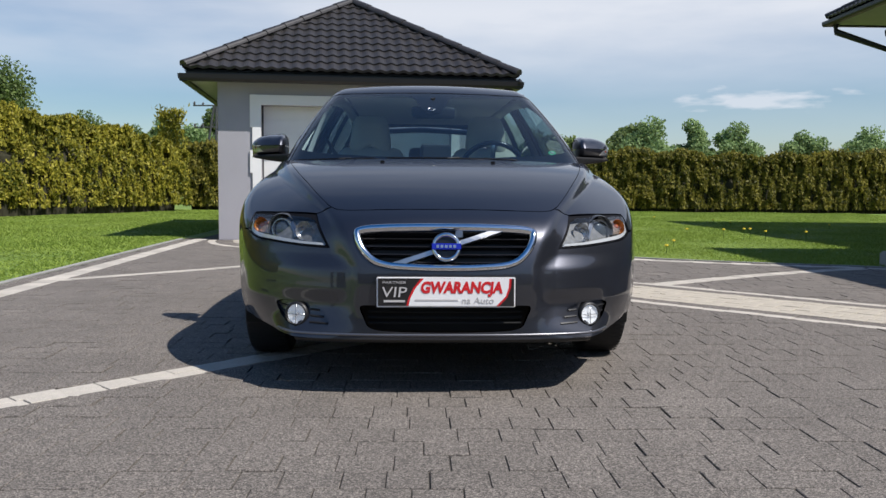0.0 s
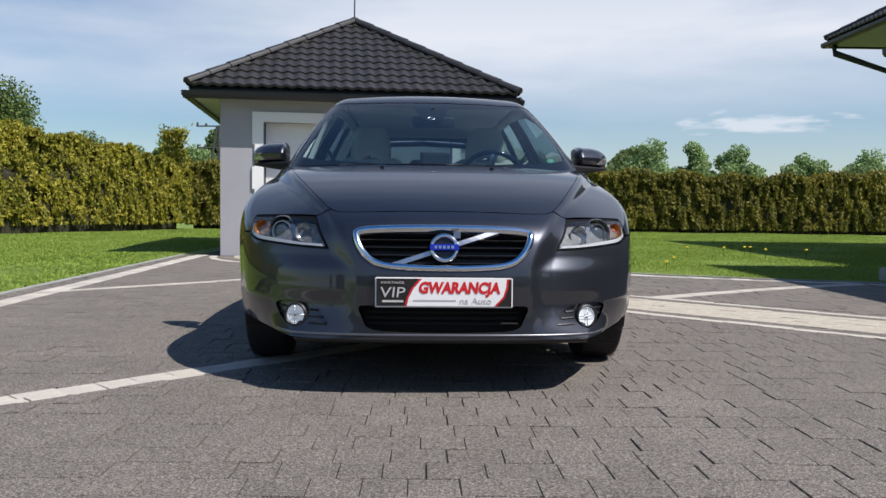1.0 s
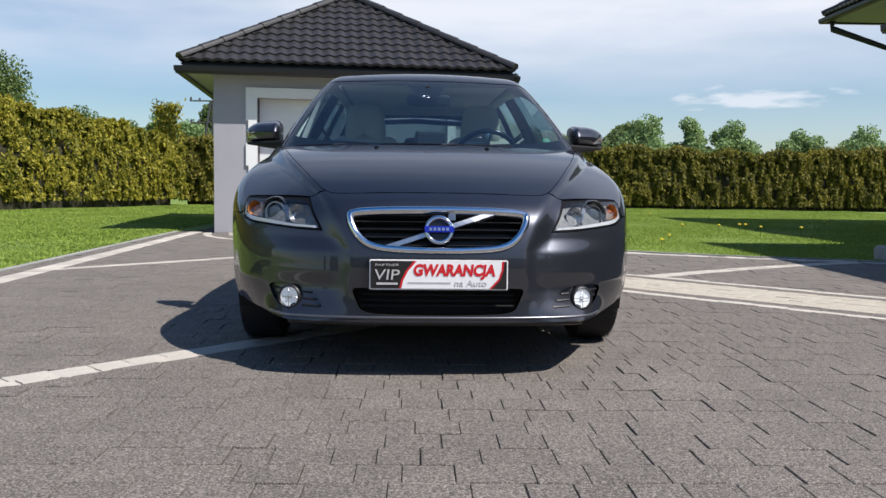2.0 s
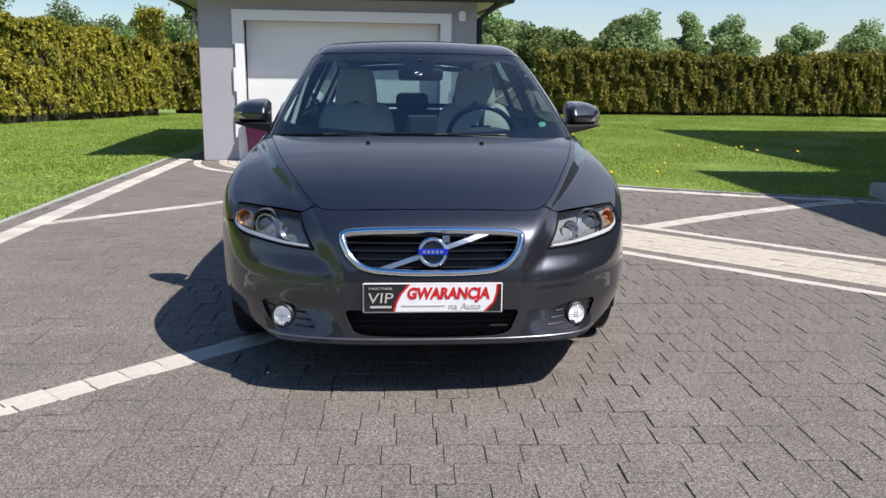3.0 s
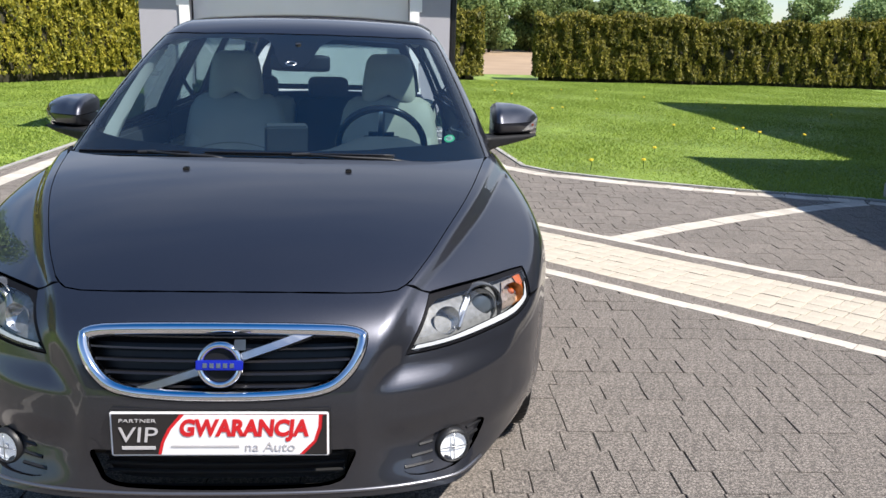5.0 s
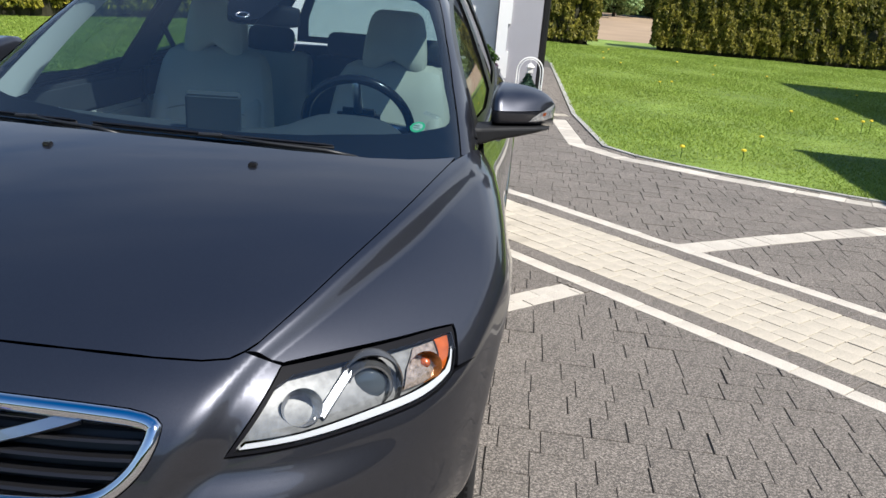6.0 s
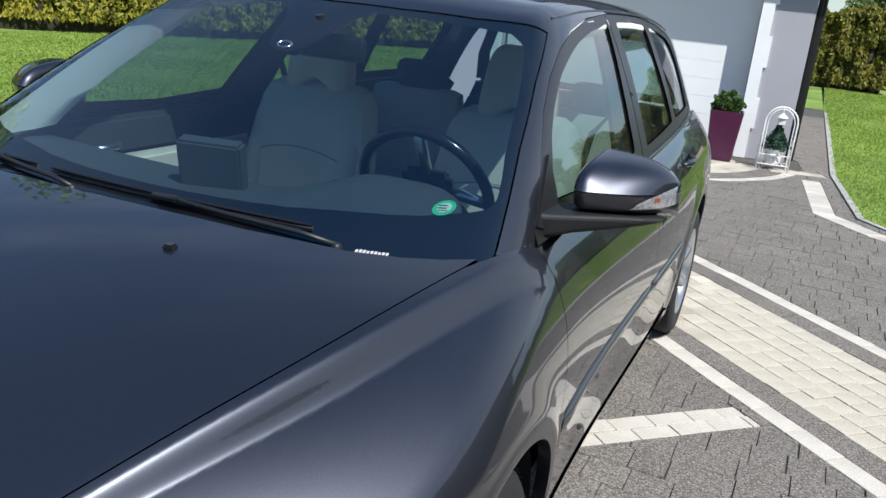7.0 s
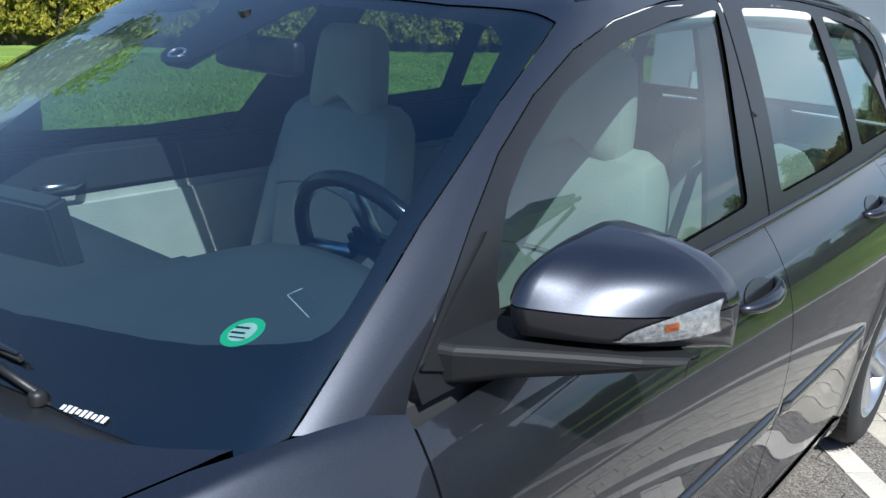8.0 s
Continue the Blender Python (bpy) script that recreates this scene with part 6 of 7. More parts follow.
# wheels
def wheel(x, y, s):
    w = empty("wheel", Matrix.Translation((s * x, y, 0.298)) @ Matrix.Scale(0.298 / 0.3165, 4))
    w.parent = car
    w["label"] = "silver alloy wheel with black tyre"
    prof = [(0.205, -0.095), (0.215, -0.100), (0.26, -0.104), (0.292, -0.100), (0.308, -0.086), (0.314, -0.06), (0.315, 0.0), (0.314, 0.06), (0.308, 0.086), (0.292, 0.100), (0.26, 0.104), (0.215, 0.100), (0.205, 0.095)]
    tyre = part("tyre", lathe(prof, 56, "X"), M_RUBBER, w, "black road tyre", smooth=True)
    bm = bmesh.new()
    for k in range(72):
        a = k * math.tau / 72
        for x0, x1, sk in ((-0.088, -0.035, 0.03), (-0.028, 0.028, -0.03), (0.035, 0.088, 0.03)):
            r = 0.3165
            vs = [bm.verts.new((xx, r * math.cos(aa), r * math.sin(aa))) for xx, aa in ((x0, a), (x1, a + sk), (x1, a + sk + 0.055), (x0, a + 0.055))]
            bm.faces.new(vs)
    tread = part("tread", bm, M_RUBBER, tyre)
    o = -1 if s < 0 else 1
    rimp = [(0.205, -0.10), (0.200, -0.06), (0.185, -0.02), (0.185, 0.05), (0.200, 0.088), (0.212, 0.099), (0.207, 0.101), (0.194, 0.088), (0.18, 0.05), (0.176, -0.02)]
    rim = part("rim", lathe([(r, h * o) for r, h in rimp], 48, "X"), M_ALLOY, w, "silver alloy rim", smooth=True)
    for k in range(7):
        a = k * math.tau / 7 + 0.3
        bm = bmesh.new()
        ring = []
        for r, wd, xx, th in ((0.030, 0.026, 0.060, 0.03), (0.075, 0.020, 0.072, 0.026), (0.13, 0.021, 0.080, 0.024), (0.196, 0.030, 0.088, 0.02)):
            ring.append([bm.verts.new((o * (xx + dx), r * math.cos(a) - t * math.sin(a), r * math.sin(a) + t * math.cos(a))) for dx, t in ((0, -wd * 0.7), (0.006, 0.0), (0, wd * 0.7), (-th, wd), (-th, -wd))])
        for p, q in zip(ring, ring[1:]):
            for i in range(5):
                bm.faces.new((p[i], p[(i + 1) % 5], q[(i + 1) % 5], q[i]))
        bmesh.ops.recalc_face_normals(bm, faces=bm.faces[:])
        part("spoke", bm, M_ALLOY, rim, smooth=True)
    part("hub_cap", lathe([(0.0, o * 0.075), (0.025, o * 0.073), (0.032, o * 0.066), (0.034, o * 0.04)], 24, "X"), M_SATIN, rim, smooth=True)
    for k in range(5):
        a = k * math.tau / 5
        part("wheel_bolt", lathe([(0.0, o * 0.066), (0.009, o * 0.066), (0.009, o * 0.05)], 8, "X"), M_SATIN, rim).location = (0, 0.052 * math.cos(a), 0.052 * math.sin(a))
    part("brake_disc", lathe([(0.05, 0.0), (0.14, 0.0), (0.14, o * 0.02), (0.05, o * 0.02)], 32, "X"), M_SATIN, w)
    return w


for s in (1, -1):
    wheel(0.785, AXLE_F, s)
    wheel(0.785, AXLE_R, s)


# mirrors
def door_mirror(s):
    m = empty("door_mirror", Matrix.Identity(4))
    m.parent = car
    m["label"] = "dark grey door mirror on a black arm"
    X0, X1, SEAM_Z = 0.813, 1.015, 1.021
    def edge(t):
        """Front, top and bottom of the housing, t from its inner to its outer end."""
        out, inn = 1 - math.sqrt(max(0.0, 1 - t ** 4)), (1 - min(1.0, t / 0.13)) ** 2
        return 1.432 + 0.100 * t + 0.030 * t ** 3 + 0.098 * out + 0.030 * inn, 1.093 - 0.006 * t - 0.012 * t ** 3 - 0.056 * out - 0.022 * inn, 0.982 + 0.002 * t + 0.010 * out + 0.006 * inn
    def front_at(t, z):
        f, top, bot = edge(t)
        if z <= SEAM_Z:
            return f + 0.014 * (1 - min(1.0, (z - bot) / (SEAM_Z - bot))) ** 2
        q = min(1.0, max(0.0, (z - SEAM_Z) / (top - SEAM_Z)))
        k = 0.14 + 0.26 * min(1.0, t / 0.35)
        return f + (1.630 - f) * (k * q + (1 - k) * (0.7 * q ** 4 + 0.3 * q ** 10))
    def shell(upper):
        bm = bmesh.new()
        rings = []
        for t in [1 - (1 - i / 26) ** 1.5 for i in range(27)]:
            t = min(t, 0.996)
            f, top, bot = edge(t)
            x = X0 + (X1 - X0) * t
            back = 1.668
            if upper:
                zs = [SEAM_Z + 0.001 + (top - SEAM_Z - 0.001) * math.sin(math.pi / 2 * j / 14) for j in range(15)]
                ring = [(back, SEAM_Z + 0.001)] + [(front_at(t, z) - 0.0015, z) for z in zs] + [(back, top - 0.004)]
            else:
                zs = [bot + (SEAM_Z - 0.0015 - bot) * j / 8 for j in range(9)]
                ring = [(back, SEAM_Z - 0.0015), (back, bot - 0.032), (f + (back - f) * 0.5, bot - 0.022), (f + (back - f) * 0.15, bot - 0.006)] + [(front_at(t, z), z) for z in zs]
            rings.append([bm.verts.new((s * x, y, z)) for y, z in ring])
        for p, q in zip(rings, rings[1:]):
            for j in range(len(p)):
                bm.faces.new((p[j], p[(j + 1) % len(p)], q[(j + 1) % len(p)], q[j]))
        bm.faces.new(rings[0])
        bm.faces.new(rings[-1])
        bmesh.ops.recalc_face_normals(bm, faces=bm.faces[:])
        return bm
    part("mirror_cap", shell(True), M_PAINT, m, "painted mirror cap", smooth=True)
    part("mirror_base", shell(False), M_PAINT, m, "painted lower housing", smooth=True)
    part("mirror_glass", box(s * 0.905 - 0.070, s * 0.905 + 0.070, 1.660, 1.672, 0.978, 1.050, 0.004), M_CHROME, m, "mirror glass")
    # arm and foot
    bm = bmesh.new()
    ring = []
    for x, y0, y1, z0, z1 in ((0.735, 1.360, 1.50, 0.900, 0.974), (0.790, 1.385, 1.53, 0.920, 0.973), (0.830, 1.420, 1.57, 0.930, 0.972), (0.90, 1.475, 1.60, 0.940, 0.972), (0.96, 1.525, 1.61, 0.950, 0.970), (1.0, 1.57, 1.60, 0.958, 0.968)):
        c = 0.008
        ring.append([bm.verts.new((s * x, y, z)) for y, z in ((y0, z1 - c), (y0 + c, z1), (y1 - c, z1), (y1, z1 - c), (y1, z0 + c), (y1 - c, z0), (y0 + 0.015, z0), (y0 + 0.003, z0 + 0.008))])
    for p, q in zip(ring, ring[1:]):
        for j in range(8):
            bm.faces.new((p[j], p[(j + 1) % 8], q[(j + 1) % 8], q[j]))
    bm.faces.new(ring[0])
    bm.faces.new(ring[-1])
    bmesh.ops.recalc_face_normals(bm, faces=bm.faces[:])
    bmesh.ops.bevel(bm, geom=[e for e in bm.edges if e.calc_face_angle(0) > 0.5], offset=0.0025, segments=1, affect="EDGES")
    part("mirror_arm", bm, M_ARM, m, "black mirror arm")
    # sail in the window corner
    sail = [(0, 1.345, 0.950), (0, 1.42, 1.008), (0, 1.52, 1.075), (0, 1.512, 1.0), (0, 1.495, 0.945), (0, 1.40, 0.932)]
    panel("mirror_sail", cabin_fit(sail), by_cabin, M_BLACK, m, side=s, gap=0.02, offset=0.004, flange=0.01, label="black corner cover")
    # repeater lamp
    def lens_sheet(proud, t0=0.57, t1=0.965, v0=0.0, v1=1.0):
        bm = bmesh.new()
        cols = []
        for i in range(13):
            t = t0 + (t1 - t0) * i / 12
            _, _, bot = edge(t)
            hi = bot + 0.004 + 0.044 * max(0.0, (t - 0.60) / 0.385) ** 0.6
            cols.append([bm.verts.new((s * (X0 + (X1 - X0) * t + proud * t), front_at(t, z) - proud, z)) for z in [bot + 0.003 + (hi - bot - 0.003) * (v0 + (v1 - v0) * j / 5) for j in range(6)]])
        for p, q in zip(cols, cols[1:]):
            for j in range(5):
                bm.faces.new((p[j], q[j], q[j + 1], p[j + 1]))
        bmesh.ops.recalc_face_normals(bm, faces=bm.faces[:])
        return bm
    rep = part("repeater_lens", lens_sheet(0.0045), M_LENS, m, "clear indicator repeater", smooth=True)
    part("repeater_reflector", lens_sheet(0.0020), M_FACET, rep, "bright faceted reflector")
    part("repeater_bulb", lens_sheet(0.0032, 0.79, 0.84, 0.45, 0.78), M_ORANGE, rep, "amber bulb")
    return m


for s in (1, -1):
    door_mirror(s)


# wipers, nozzles, things on the glass
def on_screen(x, y, off):
    q = to_cabin([(x, y, float(screen_line(y - 0.27 * x * x)))])
    o, d, far, f = by_cabin(q)
    p = meet(f, o, d, far)
    return Vector(p[0] + slope(f, p)[0] * off)


for x0, x1, clip_x, piv_x in ((0.41, -0.25, 0.085, 0.472), (-0.30, -0.71, -0.45, -0.16)):
    wp = empty("wiper", Matrix.Identity(4))
    wp.parent = car
    wp["label"] = "black windscreen wiper at rest"
    base = lambda x: 1.026 + 0.22 * x * x
    ps = [on_screen(x, base(x), 0.006) for x in np.linspace(x0, x1, 19)]
    part("blade", tube(ps, 0.0045, 6), M_RUBBER, wp, "black rubber blade")
    part("blade_spine", tube([p + Vector((0, -0.003, 0.007)) for p in ps], [0.002, *[0.004] * 17, 0.002], 6), M_GLOSSBLACK, wp)
    clip_p = on_screen(clip_x, base(clip_x) - 0.006, 0.018)
    piv = on_screen(piv_x, base(piv_x) - 0.024, 0.006)
    part("blade_clip", tube([clip_p + Vector((0.03, 0.002, 0)), clip_p - Vector((0.03, 0.0, 0.002))], [0.007, 0.006], 8), M_BLACK, wp)
    part("arm", tube([piv, piv + (clip_p - piv) * 0.2 + Vector((0, -0.004, 0.006)), piv + (clip_p - piv) * 0.6 + Vector((0, -0.004, 0.002)), clip_p], [0.005, 0.0055, 0.005, 0.0045], 8), M_BLACK, wp, smooth=True)
    part("pivot_cap", lathe([(0.0, 0.004), (0.007, 0.003), (0.010, -0.001), (0.011, -0.012)], 16), M_BLACK, wp, smooth=True).location = piv
for s in (1, -1):
    z = surface_z(0.262, 0.83)
    nz = part("washer_nozzle", box(s * 0.262 - 0.010, s * 0.262 + 0.010, 0.818, 0.840, z - 0.004, z + 0.008, 0.003), M_GLOSSBLACK, hood, "small black washer nozzle")
stk = bmesh.new()
c0 = on_screen(0.616, 1.218, -0.0045)
ex = (on_screen(0.636, 1.218 + 0.009, -0.0045) - c0).normalized()
ey = (on_screen(0.616, 1.238, -0.0045) - c0).normalized()
vs = [stk.verts.new(c0 + ex * 0.023 * math.cos(a) + ey * 0.023 * math.sin(a)) for a in np.linspace(0, math.tau, 28, endpoint=False)]
stk.faces.new(vs)
stk_ob = part("round_sticker", stk, M_GREEN, windscreen, "round green sticker with pale marks")
up = ex.cross(ey).normalized()
bm = bmesh.new()
bm.faces.new([bm.verts.new(c0 + up * 0.0006 + ex * 0.015 * math.cos(a) + ey * 0.015 * math.sin(a)) for a in np.linspace(0, math.tau, 24, endpoint=False)])
part("sticker_centre", bm, M_STICKER, windscreen, "pale grey-green sticker centre")
for k, (a, b, w, h) in enumerate(((-0.004, 0.006, 0.009, 0.003), (-0.004, -0.002, 0.009, 0.003), (0.0, -0.009, 0.010, 0.002))):
    bm = bmesh.new()
    q = c0 + up * 0.0012 + ex * a + ey * b
    bm.faces.new([bm.verts.new(q + ex * i * w + ey * j * h) for i, j in ((-1, -0.5), (1, -0.5), (1, 0.5), (-1, 0.5))])
    part("sticker_mark", bm, M_PLATEK, windscreen)
bm = bmesh.new()
c1 = on_screen(0.54, 1.0665, 0.0015)
ex1 = (on_screen(0.575, 1.077, 0.0015) - c1).normalized()
ey1 = (on_screen(0.54, 1.0865, 0.0015) - c1).normalized()
for k in range(9):
    o = c1 + ex1 * (k - 4) * 0.0074
    bm.faces.new([bm.verts.new(o + ex1 * i * 0.0026 + ey1 * j * (0.0045 if k % 3 else 0.0033)) for i, j in ((-1, -1), (1, -1), (1, 1), (-1, 1))])
part("glass_mark", bm, M_PLATEG, windscreen, "small pale printed strip")

# ---- cabin ----
dash = bmesh.new()
ring = []
for x in np.linspace(-0.74, 0.74, 41):
    bow = 0.262 * x * x * 0.6
    hump = math.exp(-((x - 0.36) / 0.20) ** 4)
    ring.append([dash.verts.new((x, y, z)) for y, z in ((1.14 + bow, 0.895), (1.27 + bow, 0.912), (1.38 + bow * 0.6, 0.905 + 0.03 * hump), (1.48, 0.875 + 0.075 * hump), (1.54, 0.840 + 0.110 * hump), (1.60, 0.79 + 0.145 * hump), (1.63, 0.70 + 0.12 * hump), (1.55, 0.45))])
for a, b in zip(ring, ring[1:]):
    for i in range(7):
        dash.faces.new((a[i], b[i], b[i + 1], a[i + 1]))
bmesh.ops.recalc_face_normals(dash, faces=dash.faces[:])
dashboard = part("dashboard", dash, M_DASH, car, "dark grey soft dashboard", smooth=True)
sbox = part("screen_box", box(-0.078, 0.078, -0.022, 0.022, -0.065, 0.055, 0.006), M_DASH, dashboard, "closed dark screen housing")
sbox.matrix_basis = pose(0.004, 1.262, 0.968, 14, 0, 14)
part("centre_stack", box(-0.11, 0.11, 1.53, 1.62, 0.45, 0.82, 0.02), M_CLOTH, dashboard)
pocket = [on_screen(x, y, -0.008) for x, y in ((0.622, 1.277), (0.631, 1.292), (0.677, 1.287), (0.667, 1.271))]
bm = bmesh.new()
bm.faces.new([bm.verts.new(p) for p in pocket])
pk = part("ticket_pocket", bm, M_LENS, windscreen, "clear plastic ticket pocket inside the glass")
part("pocket_edge", tube([pocket[3], pocket[0], pocket[1]], 0.0007, 6), M_PLATEG, pk)
part("centre_console", box(-0.11, 0.11, 1.62, 2.45, 0.25, 0.52, 0.03), M_CLOTH, car, "dark centre console")
# steering wheel
sw = empty("steering_wheel", Matrix.Translation((0.352, 1.708, 0.886)) @ pose(0, 0, 0, -66, 0, 0))
sw.parent = car
sw["label"] = "black three-spoke steering wheel"
part("wheel_rim", tube([(0.185 * math.cos(a), 0.185 * math.sin(a), 0) for a in np.linspace(0, math.tau, 48, endpoint=False)], 0.0155, 10, closed=True), M_GLOSSBLACK, sw, smooth=True)
part("wheel_hub", box(-0.075, 0.075, -0.06, 0.055, -0.005, 0.045, 0.02), M_BLACK, sw)
for a in (0.0, math.pi, -math.pi / 2):
    part("wheel_spoke", tube([(0.05 * math.cos(a), 0.05 * math.sin(a), 0.02), (0.18 * math.cos(a), 0.18 * math.sin(a), 0.0)], 0.016, 8), M_SATIN, sw, smooth=True)
part("column", tube([(0, 0, 0.0), (0, 0.02, -0.16)], 0.04, 12), M_BLACK, sw)


def cushion(x0, x1, y0, y1, z0, z1, r, bulge=0.0, taper=0.0, lean=0.0, notch=0.0):
    """A stuffed, rounded pad; taper narrows it upwards, lean tips it backwards."""
    bm = bmesh.new()
    bmesh.ops.create_cube(bm, size=2)
    bmesh.ops.subdivide_edges(bm, edges=bm.edges[:], cuts=7, use_grid_fill=True)
    cx, cy, cz = (x0 + x1) / 2, (y0 + y1) / 2, (z0 + z1) / 2
    hx, hy, hz = (x1 - x0) / 2, (y1 - y0) / 2, (z1 - z0) / 2
    for v in bm.verts:
        p = v.co
        q = Vector((max(-hx + r, min(hx - r, p.x * hx)), max(-hy + r, min(hy - r, p.y * hy)), max(-hz + r, min(hz - r, p.z * hz))))
        d = Vector((p.x * hx, p.y * hy, p.z * hz)) - q
        if d.length > 1e-6:
            d = d.normalized() * r
        w = q + d
        t = (w.z + hz) / (2 * hz)
        w.x *= 1 - taper * t * t
        w.y += bulge * (1 - (w.x / hx) ** 2) * (1 - (w.z / hz) ** 2) * (-1 if p.y < 0 else 1) + lean * t
        if notch and t < 0.5:
            w.z += notch * math.exp(-(w.x / (0.42 * hx)) ** 2) * (1 - 2 * t)
        v.co = w + Vector((cx, cy, cz))
    return bm


def front_seat(x):
    st = empty("front_seat", Matrix.Identity(4))
    st.parent = car
    st["label"] = "beige leather front seat with tall headrest"
    part("seat_cushion", cushion(x - 0.24, x + 0.24, 1.84, 2.32, 0.42, 0.58, 0.06), M_BEIGE, st, smooth=True)
    part("backrest", cushion(x - 0.275, x + 0.275, 2.15, 2.29, 0.52, 1.055, 0.075, bulge=0.014, taper=0.24, lean=0.12), M_BEIGE, st, smooth=True)
    for q in (-1, 1):
        part("side_bolster", cushion(x + q * 0.185 - 0.045, x + q * 0.185 + 0.045, 2.12, 2.27, 0.55, 0.88, 0.04, taper=0.1, lean=0.10), M_BEIGE, st, smooth=True)
    part("headrest", cushion(x - 0.135, x + 0.135, 2.270, 2.370, 1.005, 1.262, 0.048, taper=0.24, lean=0.03, notch=0.060), M_BEIGE, st, smooth=True)
    for q in (-1, 1):
        part("headrest_post", tube([(x + q * 0.05, 2.31, 1.00), (x + q * 0.05, 2.32, 1.09)], 0.007, 8), M_CHROME, st)
    # seam across the backrest
    part("seat_seam", tube([(x + 0.165 * k / 6, 2.199 + 0.005 * (k / 6) ** 2, 0.83 - 0.030 * (k / 6) ** 2) for k in range(-6, 7)], 0.0024, 6), M_SEAM, st, "stitched seam")
    return st


M_SEAM = material("seam_thread", (0.32, 0.30, 0.25), 0.8, vary=0.1)
front_seat(-0.375)
front_seat(0.375)
bench = empty("rear_bench", Matrix.Identity(4))
bench.parent = car
bench["label"] = "beige rear bench with dark centre rest"
part("bench_cushion", cushion(-0.66, 0.66, 2.75, 3.20, 0.42, 0.60, 0.06), M_BEIGE, bench, smooth=True)
for x0, x1, m in ((-0.66, -0.20, M_BEIGE), (-0.19, 0.19, M_CLOTH), (0.20, 0.66, M_BEIGE)):
    part("bench_back", cushion(x0, x1, 3.12, 3.24, 0.50, 0.98, 0.05, bulge=0.01, lean=0.10), m, bench, smooth=True)
for x in (-0.42, 0.0, 0.42):
    part("rear_headrest", cushion(x - 0.12, x + 0.12, 3.22, 3.31, 0.97, 1.10, 0.04), M_CLOTH, bench, smooth=True)
# mirror and sensor pod on the glass
pod = bmesh.new()
pr = []
for t in np.linspace(0, 1, 7):
    y = 1.535 + 0.215 * t
    w = 0.042 + 0.050 * t
    pr.append([pod.verts.new(on_screen(a, y, o)) for a, o in ((-w, -0.008), (-w * 0.8, -0.022), (w * 0.8, -0.022), (w, -0.008))])
for a, b in zip(pr, pr[1:]):
    for i in range(3):
        pod.faces.new((a[i], b[i], b[i + 1], a[i + 1]))
part("sensor_pod", pod, M_BLACK, windscreen, "black sensor pod behind the glass", smooth=True)
panel("sensor_patch", rounded(to_cabin([(p, q, float(screen_line(q - 0.27 * p * p))) for p, q in ((-0.045, 1.525), (0.045, 1.525), (0.075, 1.60), (0.10, 1.70), (0.16, 1.757), (-0.16, 1.757), (-0.10, 1.70), (-0.075, 1.60))]), 1), by_cabin, M_FRIT, windscreen, gap=0.03, flange=0, inset=0, offset=-0.0045, label="black patch over the sensors")
padm = on_screen(-0.008, 1.55, -0.0035)
part("sensor_window", tube([padm + Vector((0.020 * math.cos(a), 0.012 * math.sin(a), 0.007 * math.sin(a))) for a in np.linspace(0, math.tau, 20, endpoint=False)], 0.003, 6, closed=True), M_SATIN, windscreen, "pale ring of the rain sensor")
im = part("rear_view_mirror", cushion(-0.115, 0.135, 1.70, 1.735, 1.195, 1.265, 0.017), M_BLACK, car, "black interior mirror", smooth=True)
part("mirror_stem", tube([(0.01, 1.71, 1.24), (0.005, 1.69, 1.31)], 0.012, 8), M_BLACK, im)
